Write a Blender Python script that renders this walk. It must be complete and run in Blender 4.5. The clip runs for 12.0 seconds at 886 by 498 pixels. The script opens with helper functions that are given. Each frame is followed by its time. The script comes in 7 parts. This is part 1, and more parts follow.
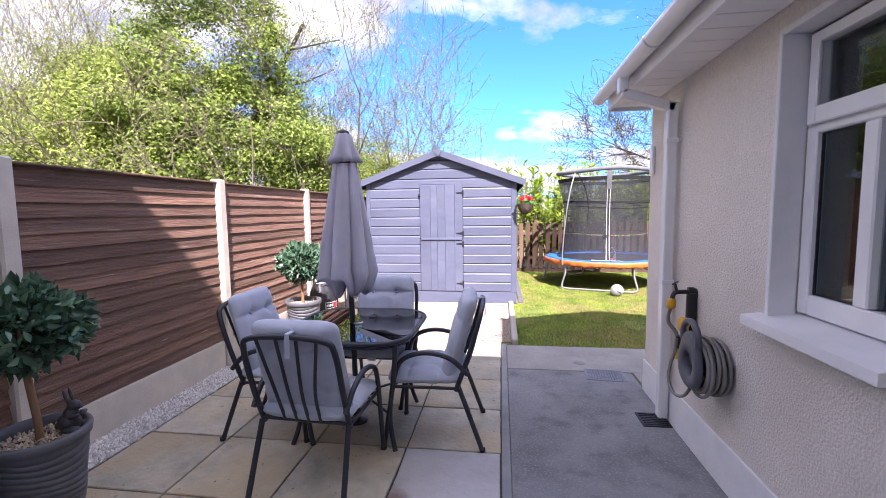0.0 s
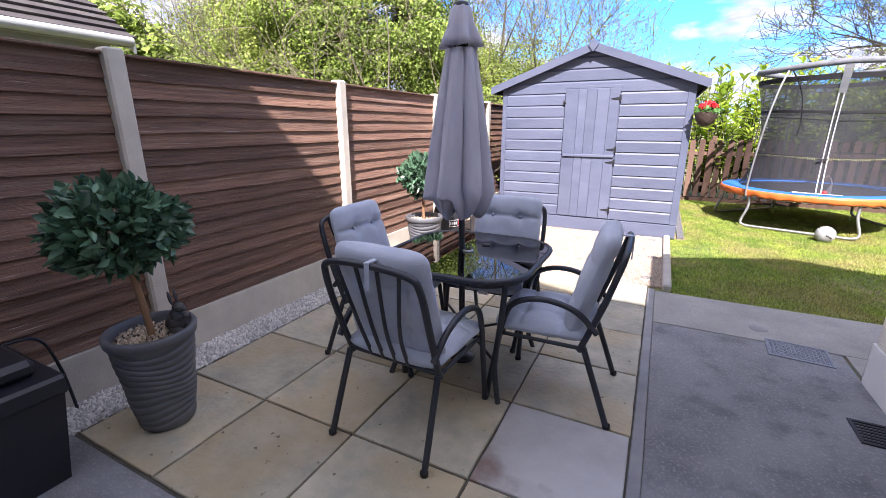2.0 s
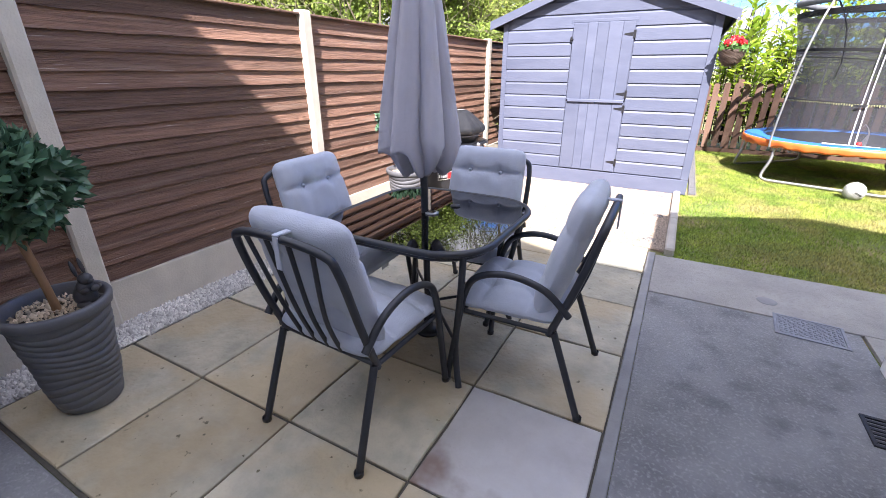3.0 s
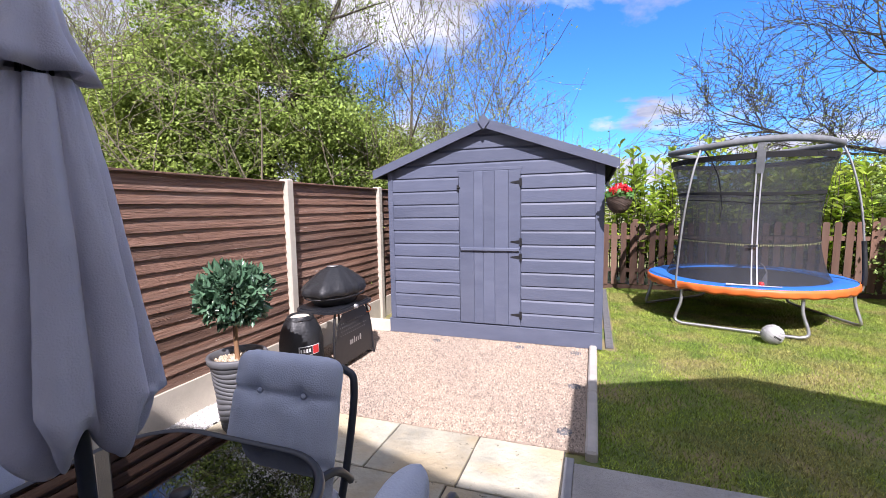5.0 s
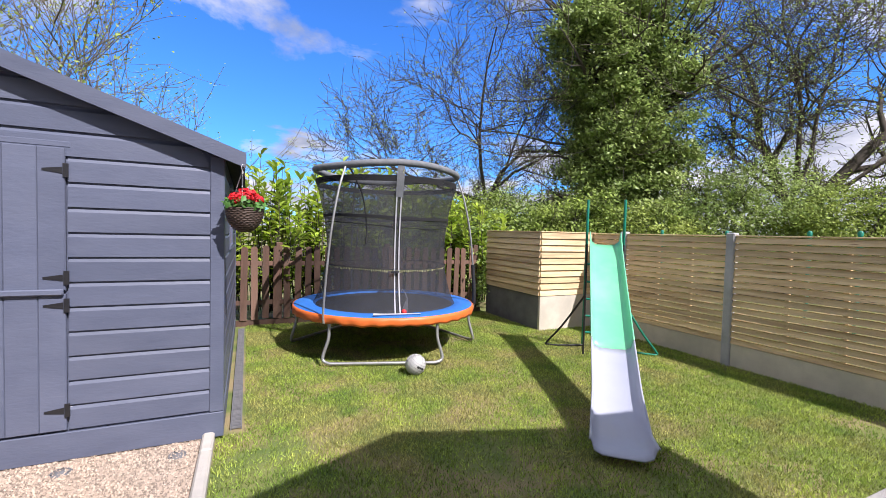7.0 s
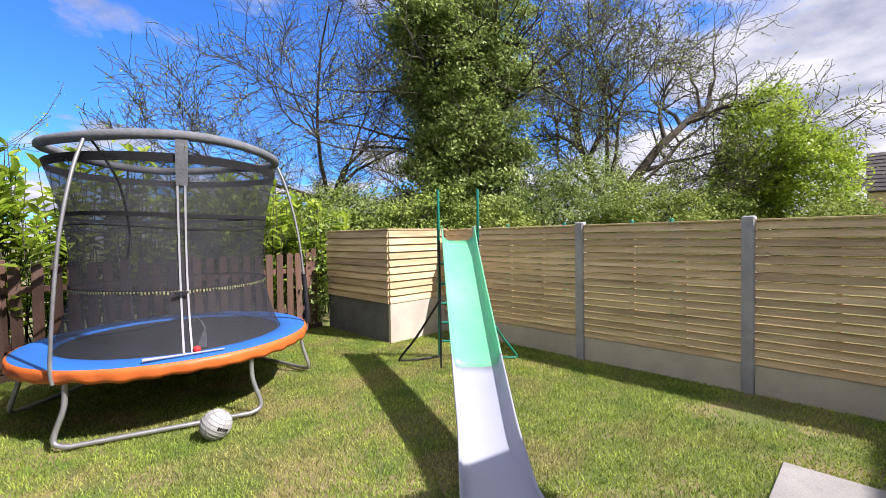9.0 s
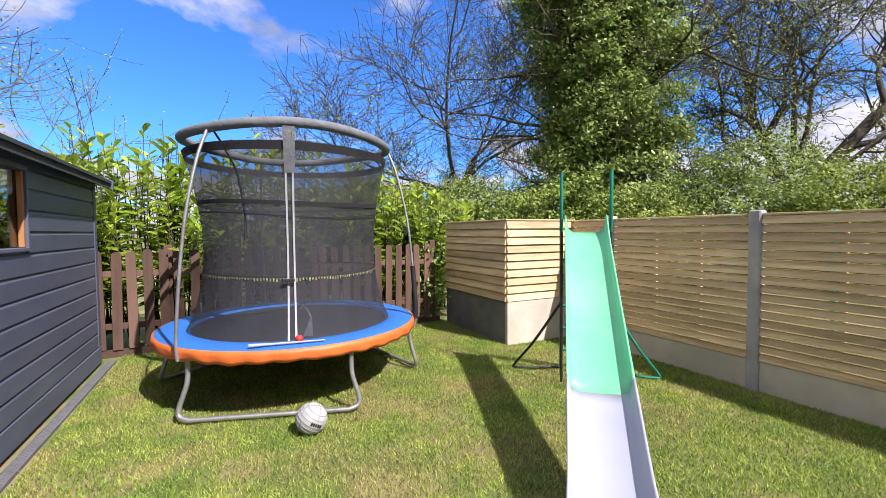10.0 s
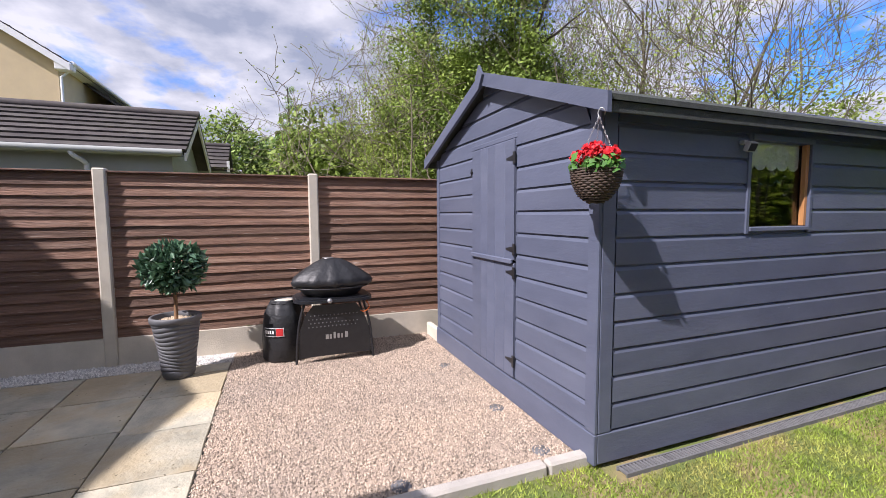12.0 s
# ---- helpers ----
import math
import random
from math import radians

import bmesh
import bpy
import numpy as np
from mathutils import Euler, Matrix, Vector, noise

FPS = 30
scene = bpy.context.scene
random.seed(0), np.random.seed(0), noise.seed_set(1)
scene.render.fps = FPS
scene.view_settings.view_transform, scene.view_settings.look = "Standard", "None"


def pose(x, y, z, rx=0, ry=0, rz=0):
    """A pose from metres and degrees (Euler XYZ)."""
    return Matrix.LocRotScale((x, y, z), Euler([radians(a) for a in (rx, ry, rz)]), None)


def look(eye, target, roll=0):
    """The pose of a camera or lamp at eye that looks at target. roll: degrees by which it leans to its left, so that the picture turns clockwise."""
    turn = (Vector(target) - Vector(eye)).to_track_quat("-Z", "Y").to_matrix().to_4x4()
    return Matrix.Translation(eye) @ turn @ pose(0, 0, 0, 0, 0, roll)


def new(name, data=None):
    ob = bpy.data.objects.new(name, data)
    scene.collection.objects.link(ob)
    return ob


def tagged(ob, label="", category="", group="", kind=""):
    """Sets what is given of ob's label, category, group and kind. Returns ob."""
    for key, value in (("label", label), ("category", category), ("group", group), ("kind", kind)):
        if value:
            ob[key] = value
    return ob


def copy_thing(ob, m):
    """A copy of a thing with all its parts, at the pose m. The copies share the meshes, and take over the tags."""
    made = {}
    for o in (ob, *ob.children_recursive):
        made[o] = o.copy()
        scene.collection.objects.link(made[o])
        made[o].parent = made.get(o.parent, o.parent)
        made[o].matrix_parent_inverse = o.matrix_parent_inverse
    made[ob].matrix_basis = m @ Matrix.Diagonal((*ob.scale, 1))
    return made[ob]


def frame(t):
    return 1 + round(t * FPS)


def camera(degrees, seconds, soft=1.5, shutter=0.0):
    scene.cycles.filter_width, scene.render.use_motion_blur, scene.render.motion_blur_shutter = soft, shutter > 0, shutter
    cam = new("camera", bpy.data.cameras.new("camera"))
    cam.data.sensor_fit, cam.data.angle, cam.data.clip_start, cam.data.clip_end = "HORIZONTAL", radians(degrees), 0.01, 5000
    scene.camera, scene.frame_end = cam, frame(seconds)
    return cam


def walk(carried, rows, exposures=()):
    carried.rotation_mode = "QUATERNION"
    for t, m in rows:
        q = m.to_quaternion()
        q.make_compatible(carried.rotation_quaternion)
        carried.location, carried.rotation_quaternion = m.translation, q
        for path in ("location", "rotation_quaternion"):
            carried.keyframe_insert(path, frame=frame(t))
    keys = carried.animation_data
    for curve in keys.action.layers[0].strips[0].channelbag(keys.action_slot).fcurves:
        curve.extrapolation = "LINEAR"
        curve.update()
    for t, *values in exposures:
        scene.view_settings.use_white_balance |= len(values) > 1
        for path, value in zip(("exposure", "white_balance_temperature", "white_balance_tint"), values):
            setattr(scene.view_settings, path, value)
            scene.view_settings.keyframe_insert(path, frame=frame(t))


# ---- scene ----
cam = camera(92.3, 12.0, soft=0.8)
METRES, EYE, TILT, LEAN, TURN = 6.1, 1.5, 0.0, 0.0, 7.8
ROWS = [
    (0.0, 0.0, 0.0, 0.0, -0.06, -5.07, 0.72),
    (0.5, 0.0013, 0.0162, -0.0022, 3.09, -6.02, 0.71),
    (1.0, -0.0031, 0.0392, -0.0017, 7.95, -7.56, 0.32),
    (1.5, -0.0048, 0.0594, -0.0013, 13.89, -9.76, 0.57),
    (2.0, 0.007, 0.0971, -0.0107, 18.91, -16.04, -0.09),
    (2.5, 0.0181, 0.1302, -0.0186, 20.28, -24.8, -0.13),
    (4.5, 0.0654, 0.299, 0.0025, 18.56, -7.5, 1.6),
    (5.0, 0.0733, 0.3521, 0.0037, 11.76, -5.48, 0.98),
    (5.5, 0.0879, 0.4104, 0.0013, 5.29, -4.2, 0.05),
    (6.0, 0.0997, 0.4678, -0.0015, -5.75, -3.31, -0.72),
    (6.5, 0.117, 0.5218, -0.0032, -19.9, -2.65, -1.37),
    (7.0, 0.1417, 0.5679, -0.0049, -32.52, -2.15, -1.46),
    (7.5, 0.1655, 0.6058, -0.0062, -46.8, -1.63, -0.82),
    (9.5, 0.3084, 0.6951, -0.0147, -52.3, -1.76, 1.03),
    (10.0, 0.3493, 0.7152, -0.0177, -34.39, -2.33, 0.43),
    (10.5, 0.3838, 0.732, -0.0182, -14.12, -4.05, -0.06),
    (11.0, 0.402, 0.7599, -0.0216, 7.9, -4.86, -0.42),
    (11.5, 0.4224, 0.7862, -0.0197, 35.36, -5.36, 1.13),
    (12.0, 0.4484, 0.8132, -0.0177, 61.07, -4.6, 0.35),
]
EXPOSURES = [(0.0, 1.88, 6250, 31), (0.5, 1.74, 6150, 30), (1.5, 1.68, 6100, 28), (2.0, 1.8, 6250, 24), (2.5, 2.2, 6300, 20), (2.7, 2.2, 6300, 20),
             (4.3, 1.42, 6100, 25), (5.0, 1.1, 6100, 24), (5.5, 0.92, 6150, 22), (7.0, 0.92, 6200, 20), (9.5, 0.97, 6350, 21), (11.5, 0.86, 6200, 21), (12.0, 0.86, 6200, 22)]
walk(cam, [(t, pose(0, 0, EYE, TILT, LEAN, TURN) @ pose(METRES * x, METRES * y, METRES * z, 90 + pitch, roll, yaw)) for t, x, y, z, yaw, pitch, roll in ROWS], EXPOSURES)

# ---------- world, sun ----------
SUN_DIR = Vector((0.31, -0.87, 1.0)).normalized()      # towards the sun
world = bpy.data.worlds.new("sky")
scene.world = world
world.use_nodes = True
wn, wl = world.node_tree.nodes, world.node_tree.links
wn.clear()
w_out = wn.new("ShaderNodeOutputWorld")
w_bg = wn.new("ShaderNodeBackground")
w_sky = wn.new("ShaderNodeTexSky")
w_sky.sky_type = "NISHITA"
w_sky.sun_disc = False
w_sky.sun_elevation = math.asin(SUN_DIR.z)
w_sky.sun_rotation = math.atan2(SUN_DIR.x, SUN_DIR.y)
w_sky.air_density, w_sky.dust_density, w_sky.ozone_density = 1.0, 0.4, 3.0
w_tc = wn.new("ShaderNodeTexCoord")
w_sep = wn.new("ShaderNodeSeparateXYZ")
wl.new(w_tc.outputs["Generated"], w_sep.inputs[0])


def w_math(op, a, b=None, c=None):
    n = wn.new("ShaderNodeMath")
    n.operation = op
    for i, v in enumerate((a, b, c)):
        if v is None:
            continue
        if isinstance(v, (int, float)):
            n.inputs[i].default_value = v
        else:
            wl.new(v, n.inputs[i])
    return n.outputs[0]


# clouds: noise on a flat layer overhead, thicker to the sides and in a bank low over the horizon
zc = w_math("ADD", w_math("MAXIMUM", w_sep.outputs[2], 0.0), 0.16)
w_cmb = wn.new("ShaderNodeCombineXYZ")
wl.new(w_math("DIVIDE", w_sep.outputs[0], zc), w_cmb.inputs[0])
wl.new(w_math("DIVIDE", w_sep.outputs[1], zc), w_cmb.inputs[1])
w_cmb.inputs[2].default_value = 3.7
w_noise = wn.new("ShaderNodeTexNoise")
w_noise.inputs["Scale"].default_value, w_noise.inputs["Detail"].default_value = 1.1, 8.0
w_noise.inputs["Roughness"].default_value, w_noise.inputs["Distortion"].default_value = 0.56, 0.25
wl.new(w_cmb.outputs[0], w_noise.inputs["Vector"])
ahead = w_math("ADD", w_math("MULTIPLY", w_sep.outputs[1], 0.94), w_math("MULTIPLY", w_sep.outputs[0], 0.34))
side = w_math("MULTIPLY", w_math("SUBTRACT", 0.86, ahead), 0.5)
side = w_math("MINIMUM", w_math("MAXIMUM", side, -0.03), 0.2)
bank = w_math("MULTIPLY", w_math("MAXIMUM", w_math("SUBTRACT", 0.24, w_sep.outputs[2]), 0.0), 1.0)
amount = w_math("ADD", w_math("ADD", w_noise.outputs["Fac"], side), bank)
w_ramp = wn.new("ShaderNodeValToRGB")
w_ramp.color_ramp.elements[0].position, w_ramp.color_ramp.elements[1].position = 0.55, 0.64
wl.new(amount, w_ramp.inputs[0])
w_shade = wn.new("ShaderNodeValToRGB")
w_shade.color_ramp.elements[0].position, w_shade.color_ramp.elements[1].position = 0.4, 0.62
w_shade.color_ramp.elements[0].color = (5.0, 5.1, 5.3, 1)
w_shade.color_ramp.elements[1].color = (2.2, 2.5, 3.1, 1)
w_noise2 = wn.new("ShaderNodeTexNoise")
w_noise2.inputs["Scale"].default_value, w_noise2.inputs["Detail"].default_value = 1.9, 6.0
w_noise2.inputs["Roughness"].default_value = 0.55
wl.new(w_cmb.outputs[0], w_noise2.inputs["Vector"])
wl.new(w_noise2.outputs["Fac"], w_shade.inputs[0])
w_tint = wn.new("ShaderNodeMix")
w_tint.data_type, w_tint.blend_type = "RGBA", "MULTIPLY"
w_tint.inputs["Factor"].default_value = 1.0
wl.new(w_sky.outputs[0], w_tint.inputs["A"])
w_tint.inputs["B"].default_value = (0.32, 0.77, 1.34, 1)
w_mix = wn.new("ShaderNodeMix")
w_mix.data_type = "RGBA"
wl.new(w_ramp.outputs[0], w_mix.inputs["Factor"])
wl.new(w_tint.outputs["Result"], w_mix.inputs["A"])
wl.new(w_shade.outputs[0], w_mix.inputs["B"])
wl.new(w_mix.outputs["Result"], w_bg.inputs[0])
w_bg.inputs[1].default_value = 0.1
wl.new(w_bg.outputs[0], w_out.inputs[0])

sun_data = bpy.data.lights.new("sun", "SUN")
sun_data.energy, sun_data.angle, sun_data.color = 4.1, radians(0.6), (1.0, 0.96, 0.9)
sun = new("sun", sun_data)
sun.matrix_world = look(SUN_DIR * 50, (0, 0, 0))


# ---------- materials ----------
def mat(name, a, b=None, scale=8.0, rough=0.7, metal=0.0, bump=0.0, fine=60.0, stretch=(1, 1, 1), spec=0.5, vary=0.0,
        island=False, stain=None, stain_scale=1.2, stain_amount=0.5, translucent=0.0, coat=0.0, contrast=0.2, sheen=0.0, stain_edge=(0.45, 0.7), fleck=None):
    """Two colours mixed by noise, with fine relief, piece-to-piece variation and stains of a larger size."""
    m = bpy.data.materials.new(name)
    m.use_nodes = True
    n, l = m.node_tree.nodes, m.node_tree.links
    bsdf = n["Principled BSDF"]
    b = b or tuple(c * 0.8 for c in a)
    tc = n.new("ShaderNodeTexCoord")
    mp = n.new("ShaderNodeMapping")
    mp.inputs["Scale"].default_value = stretch
    l.new(tc.outputs["Object"], mp.inputs["Vector"])
    info = n.new("ShaderNodeObjectInfo")
    off = n.new("ShaderNodeVectorMath")
    off.operation = "ADD"
    sc = n.new("ShaderNodeMath")
    sc.operation = "MULTIPLY"
    sc.inputs[1].default_value = 37.0
    l.new(info.outputs["Random"], sc.inputs[0])
    l.new(mp.outputs[0], off.inputs[0])
    l.new(sc.outputs[0], off.inputs[1])
    big = n.new("ShaderNodeTexNoise")
    big.inputs["Scale"].default_value, big.inputs["Detail"].default_value = scale, 6
    big.inputs["Roughness"].default_value = 0.6
    l.new(off.outputs[0], big.inputs["Vector"])
    ramp = n.new("ShaderNodeValToRGB")
    ramp.color_ramp.elements[0].position, ramp.color_ramp.elements[1].position = 0.5 - contrast, 0.5 + contrast
    ramp.color_ramp.elements[0].color, ramp.color_ramp.elements[1].color = (*a, 1), (*b, 1)
    l.new(big.outputs["Fac"], ramp.inputs[0])
    colour = ramp.outputs[0]
    if stain:
        sn = n.new("ShaderNodeTexNoise")
        sn.inputs["Scale"].default_value, sn.inputs["Detail"].default_value = stain_scale, 5
        l.new(off.outputs[0], sn.inputs["Vector"])
        sr = n.new("ShaderNodeValToRGB")
        sr.color_ramp.elements[0].position, sr.color_ramp.elements[1].position = stain_edge
        sr.color_ramp.elements[1].color = (stain_amount,) * 3 + (1,)
        l.new(sn.outputs["Fac"], sr.inputs[0])
        mx = n.new("ShaderNodeMix")
        mx.data_type = "RGBA"
        l.new(sr.outputs[0], mx.inputs["Factor"])
        l.new(colour, mx.inputs["A"])
        mx.inputs["B"].default_value = (*stain, 1)
        colour = mx.outputs["Result"]
    if fleck:
        # small scrapes, knots or spots of another colour: (colour, scale, lower edge, upper edge)
        fk = n.new("ShaderNodeTexNoise")
        fk.inputs["Scale"].default_value, fk.inputs["Detail"].default_value = fleck[1], 3
        l.new(off.outputs[0], fk.inputs["Vector"])
        fr = n.new("ShaderNodeValToRGB")
        fr.color_ramp.elements[0].position, fr.color_ramp.elements[1].position = fleck[2], fleck[3]
        l.new(fk.outputs["Fac"], fr.inputs[0])
        fx = n.new("ShaderNodeMix")
        fx.data_type = "RGBA"
        l.new(fr.outputs[0], fx.inputs["Factor"])
        l.new(colour, fx.inputs["A"])
        fx.inputs["B"].default_value = (*fleck[0], 1)
        colour = fx.outputs["Result"]
    if vary:
        hs = n.new("ShaderNodeHueSaturation")
        mr = n.new("ShaderNodeMapRange")
        mr.inputs["To Min"].default_value, mr.inputs["To Max"].default_value = 1 - vary, 1 + vary
        if island:
            geo = n.new("ShaderNodeNewGeometry")
            l.new(geo.outputs["Random Per Island"], mr.inputs[0])
        else:
            l.new(info.outputs["Random"], mr.inputs[0])
        l.new(mr.outputs[0], hs.inputs["Value"])
        l.new(colour, hs.inputs["Color"])
        colour = hs.outputs[0]
    l.new(colour, bsdf.inputs["Base Color"])
    bsdf.inputs["Roughness"].default_value = rough
    bsdf.inputs["Metallic"].default_value = metal
    bsdf.inputs["Specular IOR Level"].default_value = spec
    bsdf.inputs["Coat Weight"].default_value = coat
    bsdf.inputs["Sheen Weight"].default_value = sheen
    if bump:
        fn = n.new("ShaderNodeTexNoise")
        fn.inputs["Scale"].default_value, fn.inputs["Detail"].default_value = fine, 4
        l.new(off.outputs[0], fn.inputs["Vector"])
        bp = n.new("ShaderNodeBump")
        bp.inputs["Strength"].default_value = bump
        bp.inputs["Distance"].default_value = 0.01
        l.new(fn.outputs["Fac"], bp.inputs["Height"])
        l.new(bp.outputs[0], bsdf.inputs["Normal"])
    if translucent:
        tr = n.new("ShaderNodeBsdfTranslucent")
        l.new(colour, tr.inputs[0])
        ms = n.new("ShaderNodeMixShader")
        ms.inputs[0].default_value = translucent
        l.new(bsdf.outputs[0], ms.inputs[1])
        l.new(tr.outputs[0], ms.inputs[2])
        l.new(ms.outputs[0], n["Material Output"].inputs[0])
    return m


def glass(name, tint=(0.9, 0.95, 0.95), rough=0.0):
    m = bpy.data.materials.new(name)
    m.use_nodes = True
    n, l = m.node_tree.nodes, m.node_tree.links
    tr, gl, ms = n.new("ShaderNodeBsdfTransparent"), n.new("ShaderNodeBsdfGlossy"), n.new("ShaderNodeMixShader")
    tr.inputs[0].default_value, gl.inputs["Roughness"].default_value = (*tint, 1), rough
    lw = n.new("ShaderNodeLayerWeight")
    lw.inputs["Blend"].default_value = 0.5
    steep, fac = n.new("ShaderNodeMath"), n.new("ShaderNodeMath")
    steep.operation, fac.operation = "POWER", "MULTIPLY_ADD"
    steep.inputs[1].default_value = 4.0
    fac.inputs[1].default_value, fac.inputs[2].default_value = 0.7, 0.06
    l.new(lw.outputs["Facing"], steep.inputs[0])
    l.new(steep.outputs[0], fac.inputs[0])
    l.new(fac.outputs[0], ms.inputs[0])
    l.new(tr.outputs[0], ms.inputs[1])
    l.new(gl.outputs[0], ms.inputs[2])
    l.new(ms.outputs[0], n["Material Output"].inputs[0])
    return m


def netting(name, colour, cell, open_part):
    """Woven mesh: fine threads with holes, cut by two wave patterns laid on the surface's own grid."""
    m = bpy.data.materials.new(name)
    m.use_nodes = True
    n, l = m.node_tree.nodes, m.node_tree.links
    bsdf = n["Principled BSDF"]
    bsdf.inputs["Base Color"].default_value = (*colour, 1)
    bsdf.inputs["Roughness"].default_value = 0.8
    noise_n = n.new("ShaderNodeTexNoise")
    tc = n.new("ShaderNodeTexCoord")
    l.new(tc.outputs["Object"], noise_n.inputs["Vector"])
    noise_n.inputs["Scale"].default_value = cell
    mr = n.new("ShaderNodeMapRange")
    mr.inputs["From Min"].default_value, mr.inputs["From Max"].default_value = 0.35, 0.65
    mr.inputs["To Min"].default_value, mr.inputs["To Max"].default_value = 1 - open_part - 0.08, 1 - open_part + 0.08
    l.new(noise_n.outputs["Fac"], mr.inputs[0])
    tr, ms = n.new("ShaderNodeBsdfTransparent"), n.new("ShaderNodeMixShader")
    l.new(mr.outputs[0], ms.inputs[0])
    l.new(tr.outputs[0], ms.inputs[1])
    l.new(bsdf.outputs[0], ms.inputs[2])
    l.new(ms.outputs[0], n["Material Output"].inputs[0])
    return m


RENDER = mat("roughcast_render", (0.8, 0.755, 0.69), (0.67, 0.625, 0.57), scale=70, rough=0.9, bump=1.0, fine=85, stain=(0.58, 0.53, 0.465), stain_scale=1.5, stain_amount=0.5, contrast=0.25)
WHITE_PAINT = mat("white_paint", (0.8, 0.8, 0.8), (0.7, 0.71, 0.72), scale=5, rough=0.6, bump=0.15, fine=60)
UPVC = mat("white_upvc", (0.8, 0.81, 0.82), (0.74, 0.75, 0.77), scale=3, rough=0.25)
CREAM = mat("cream_render", (0.62, 0.5, 0.31), (0.55, 0.44, 0.28), scale=2, rough=0.9, bump=0.3, fine=40)
CONCRETE = mat("worn_concrete", (0.29, 0.292, 0.3), (0.17, 0.172, 0.18), scale=3, rough=0.9, bump=0.7, fine=130, stain=(0.42, 0.42, 0.42), stain_scale=70, stain_amount=0.6, contrast=0.18, stain_edge=(0.52, 0.75), fleck=((0.14, 0.142, 0.15), 6, 0.58, 0.8))
CONCRETE_TAN = mat("newer_tan_concrete", (0.4, 0.385, 0.36), (0.28, 0.27, 0.255), scale=3, rough=0.9, bump=0.5, fine=140, stain=(0.22, 0.21, 0.2), stain_scale=60, stain_amount=0.5, stain_edge=(0.5, 0.75))
CONCRETE_PALE = mat("pale_concrete", (0.67, 0.61, 0.5), (0.56, 0.505, 0.415), scale=6, rough=0.88, bump=0.3, fine=90, stain=(0.42, 0.4, 0.33), stain_scale=2.5, stain_amount=0.55, vary=0.06)
CONCRETE_GREY = mat("grey_concrete", (0.34, 0.34, 0.34), (0.24, 0.24, 0.25), scale=5, rough=0.9, bump=0.3, fine=90, stain=(0.2, 0.2, 0.2), stain_scale=2, stain_amount=0.5, vary=0.08)
POST_GREY = mat("cast_concrete_post", (0.47, 0.47, 0.475), (0.36, 0.36, 0.37), scale=6, rough=0.9, bump=0.4, fine=100, stain=(0.28, 0.28, 0.28), stain_scale=3, stain_amount=0.5)
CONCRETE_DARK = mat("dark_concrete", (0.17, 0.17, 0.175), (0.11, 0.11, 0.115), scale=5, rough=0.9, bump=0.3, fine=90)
SLAB = mat("sandstone_slab", (0.52, 0.475, 0.36), (0.34, 0.325, 0.255), scale=5.0, rough=0.62, bump=0.9, fine=28, stain=(0.44, 0.345, 0.2), stain_scale=2.0, stain_amount=0.65, vary=0.2, contrast=0.15, stain_edge=(0.47, 0.6), fleck=((0.14, 0.12, 0.07), 26, 0.68, 0.74))
SLAB_PINK = mat("pinkish_sandstone_slab", (0.5, 0.49, 0.48), (0.42, 0.4, 0.38), scale=4, rough=0.6, bump=0.6, fine=30, stain=(0.2, 0.13, 0.1), stain_edge=(0.52, 0.6), stain_scale=1.7, stain_amount=0.85, contrast=0.15)
JOINT = mat("slab_joint", (0.12, 0.11, 0.09), (0.07, 0.065, 0.055), scale=30, rough=0.95, bump=0.4)
SHIPLAP = mat("slate_painted_wood", (0.11, 0.126, 0.182), (0.084, 0.098, 0.146), scale=7, rough=0.48, bump=0.16, fine=70, stretch=(0.3, 0.3, 1.0), vary=0.08, stain=(0.135, 0.15, 0.203), stain_scale=3, stain_amount=0.5, fleck=((0.6, 0.6, 0.6), 46, 0.775, 0.79))
ROOF_FELT = mat("mineral_roof_felt", (0.06, 0.065, 0.06), (0.035, 0.04, 0.038), scale=20, rough=0.95, bump=0.6, fine=300, stain=(0.07, 0.09, 0.05), stain_scale=3)
FENCE_BROWN = mat("brown_stained_timber", (0.285, 0.158, 0.103), (0.13, 0.07, 0.047), scale=11, rough=0.72, bump=1.0, fine=55, stretch=(1.0, 0.16, 5.0), vary=0.32, stain=(0.36, 0.25, 0.185), stain_scale=6, stain_amount=0.5, contrast=0.18, stain_edge=(0.52, 0.72), fleck=((0.5, 0.4, 0.33), 21, 0.69, 0.74))
FENCE_TAN = mat("pale_treated_timber", (0.78, 0.6, 0.34), (0.58, 0.43, 0.235), scale=6, rough=0.75, bump=0.4, fine=60, stretch=(0.3, 0.3, 4.0), vary=0.2, stain=(0.46, 0.31, 0.17), stain_scale=3, stain_amount=0.6, contrast=0.15, stain_edge=(0.48, 0.68), fleck=((0.3, 0.17, 0.08), 22, 0.68, 0.74))
PICKET = mat("brown_picket_timber", (0.16, 0.088, 0.058), (0.08, 0.045, 0.032), scale=6, rough=0.8, bump=0.5, fine=70, stretch=(3, 3, 0.4), vary=0.35, stain=(0.21, 0.14, 0.1), stain_scale=3)
ORANGE_WOOD = mat("orange_stained_wood", (0.5, 0.24, 0.09), (0.36, 0.17, 0.06), scale=8, rough=0.5, stretch=(1, 1, 0.2))
BLACK_METAL = mat("black_metal", (0.02, 0.02, 0.022), (0.013, 0.013, 0.015), scale=20, rough=0.42, spec=0.5)
WINDOW_GLASS = glass("window_glass", (0.7, 0.75, 0.75))
CLEAR_GLASS = glass("single_glazing", (0.88, 0.9, 0.88))
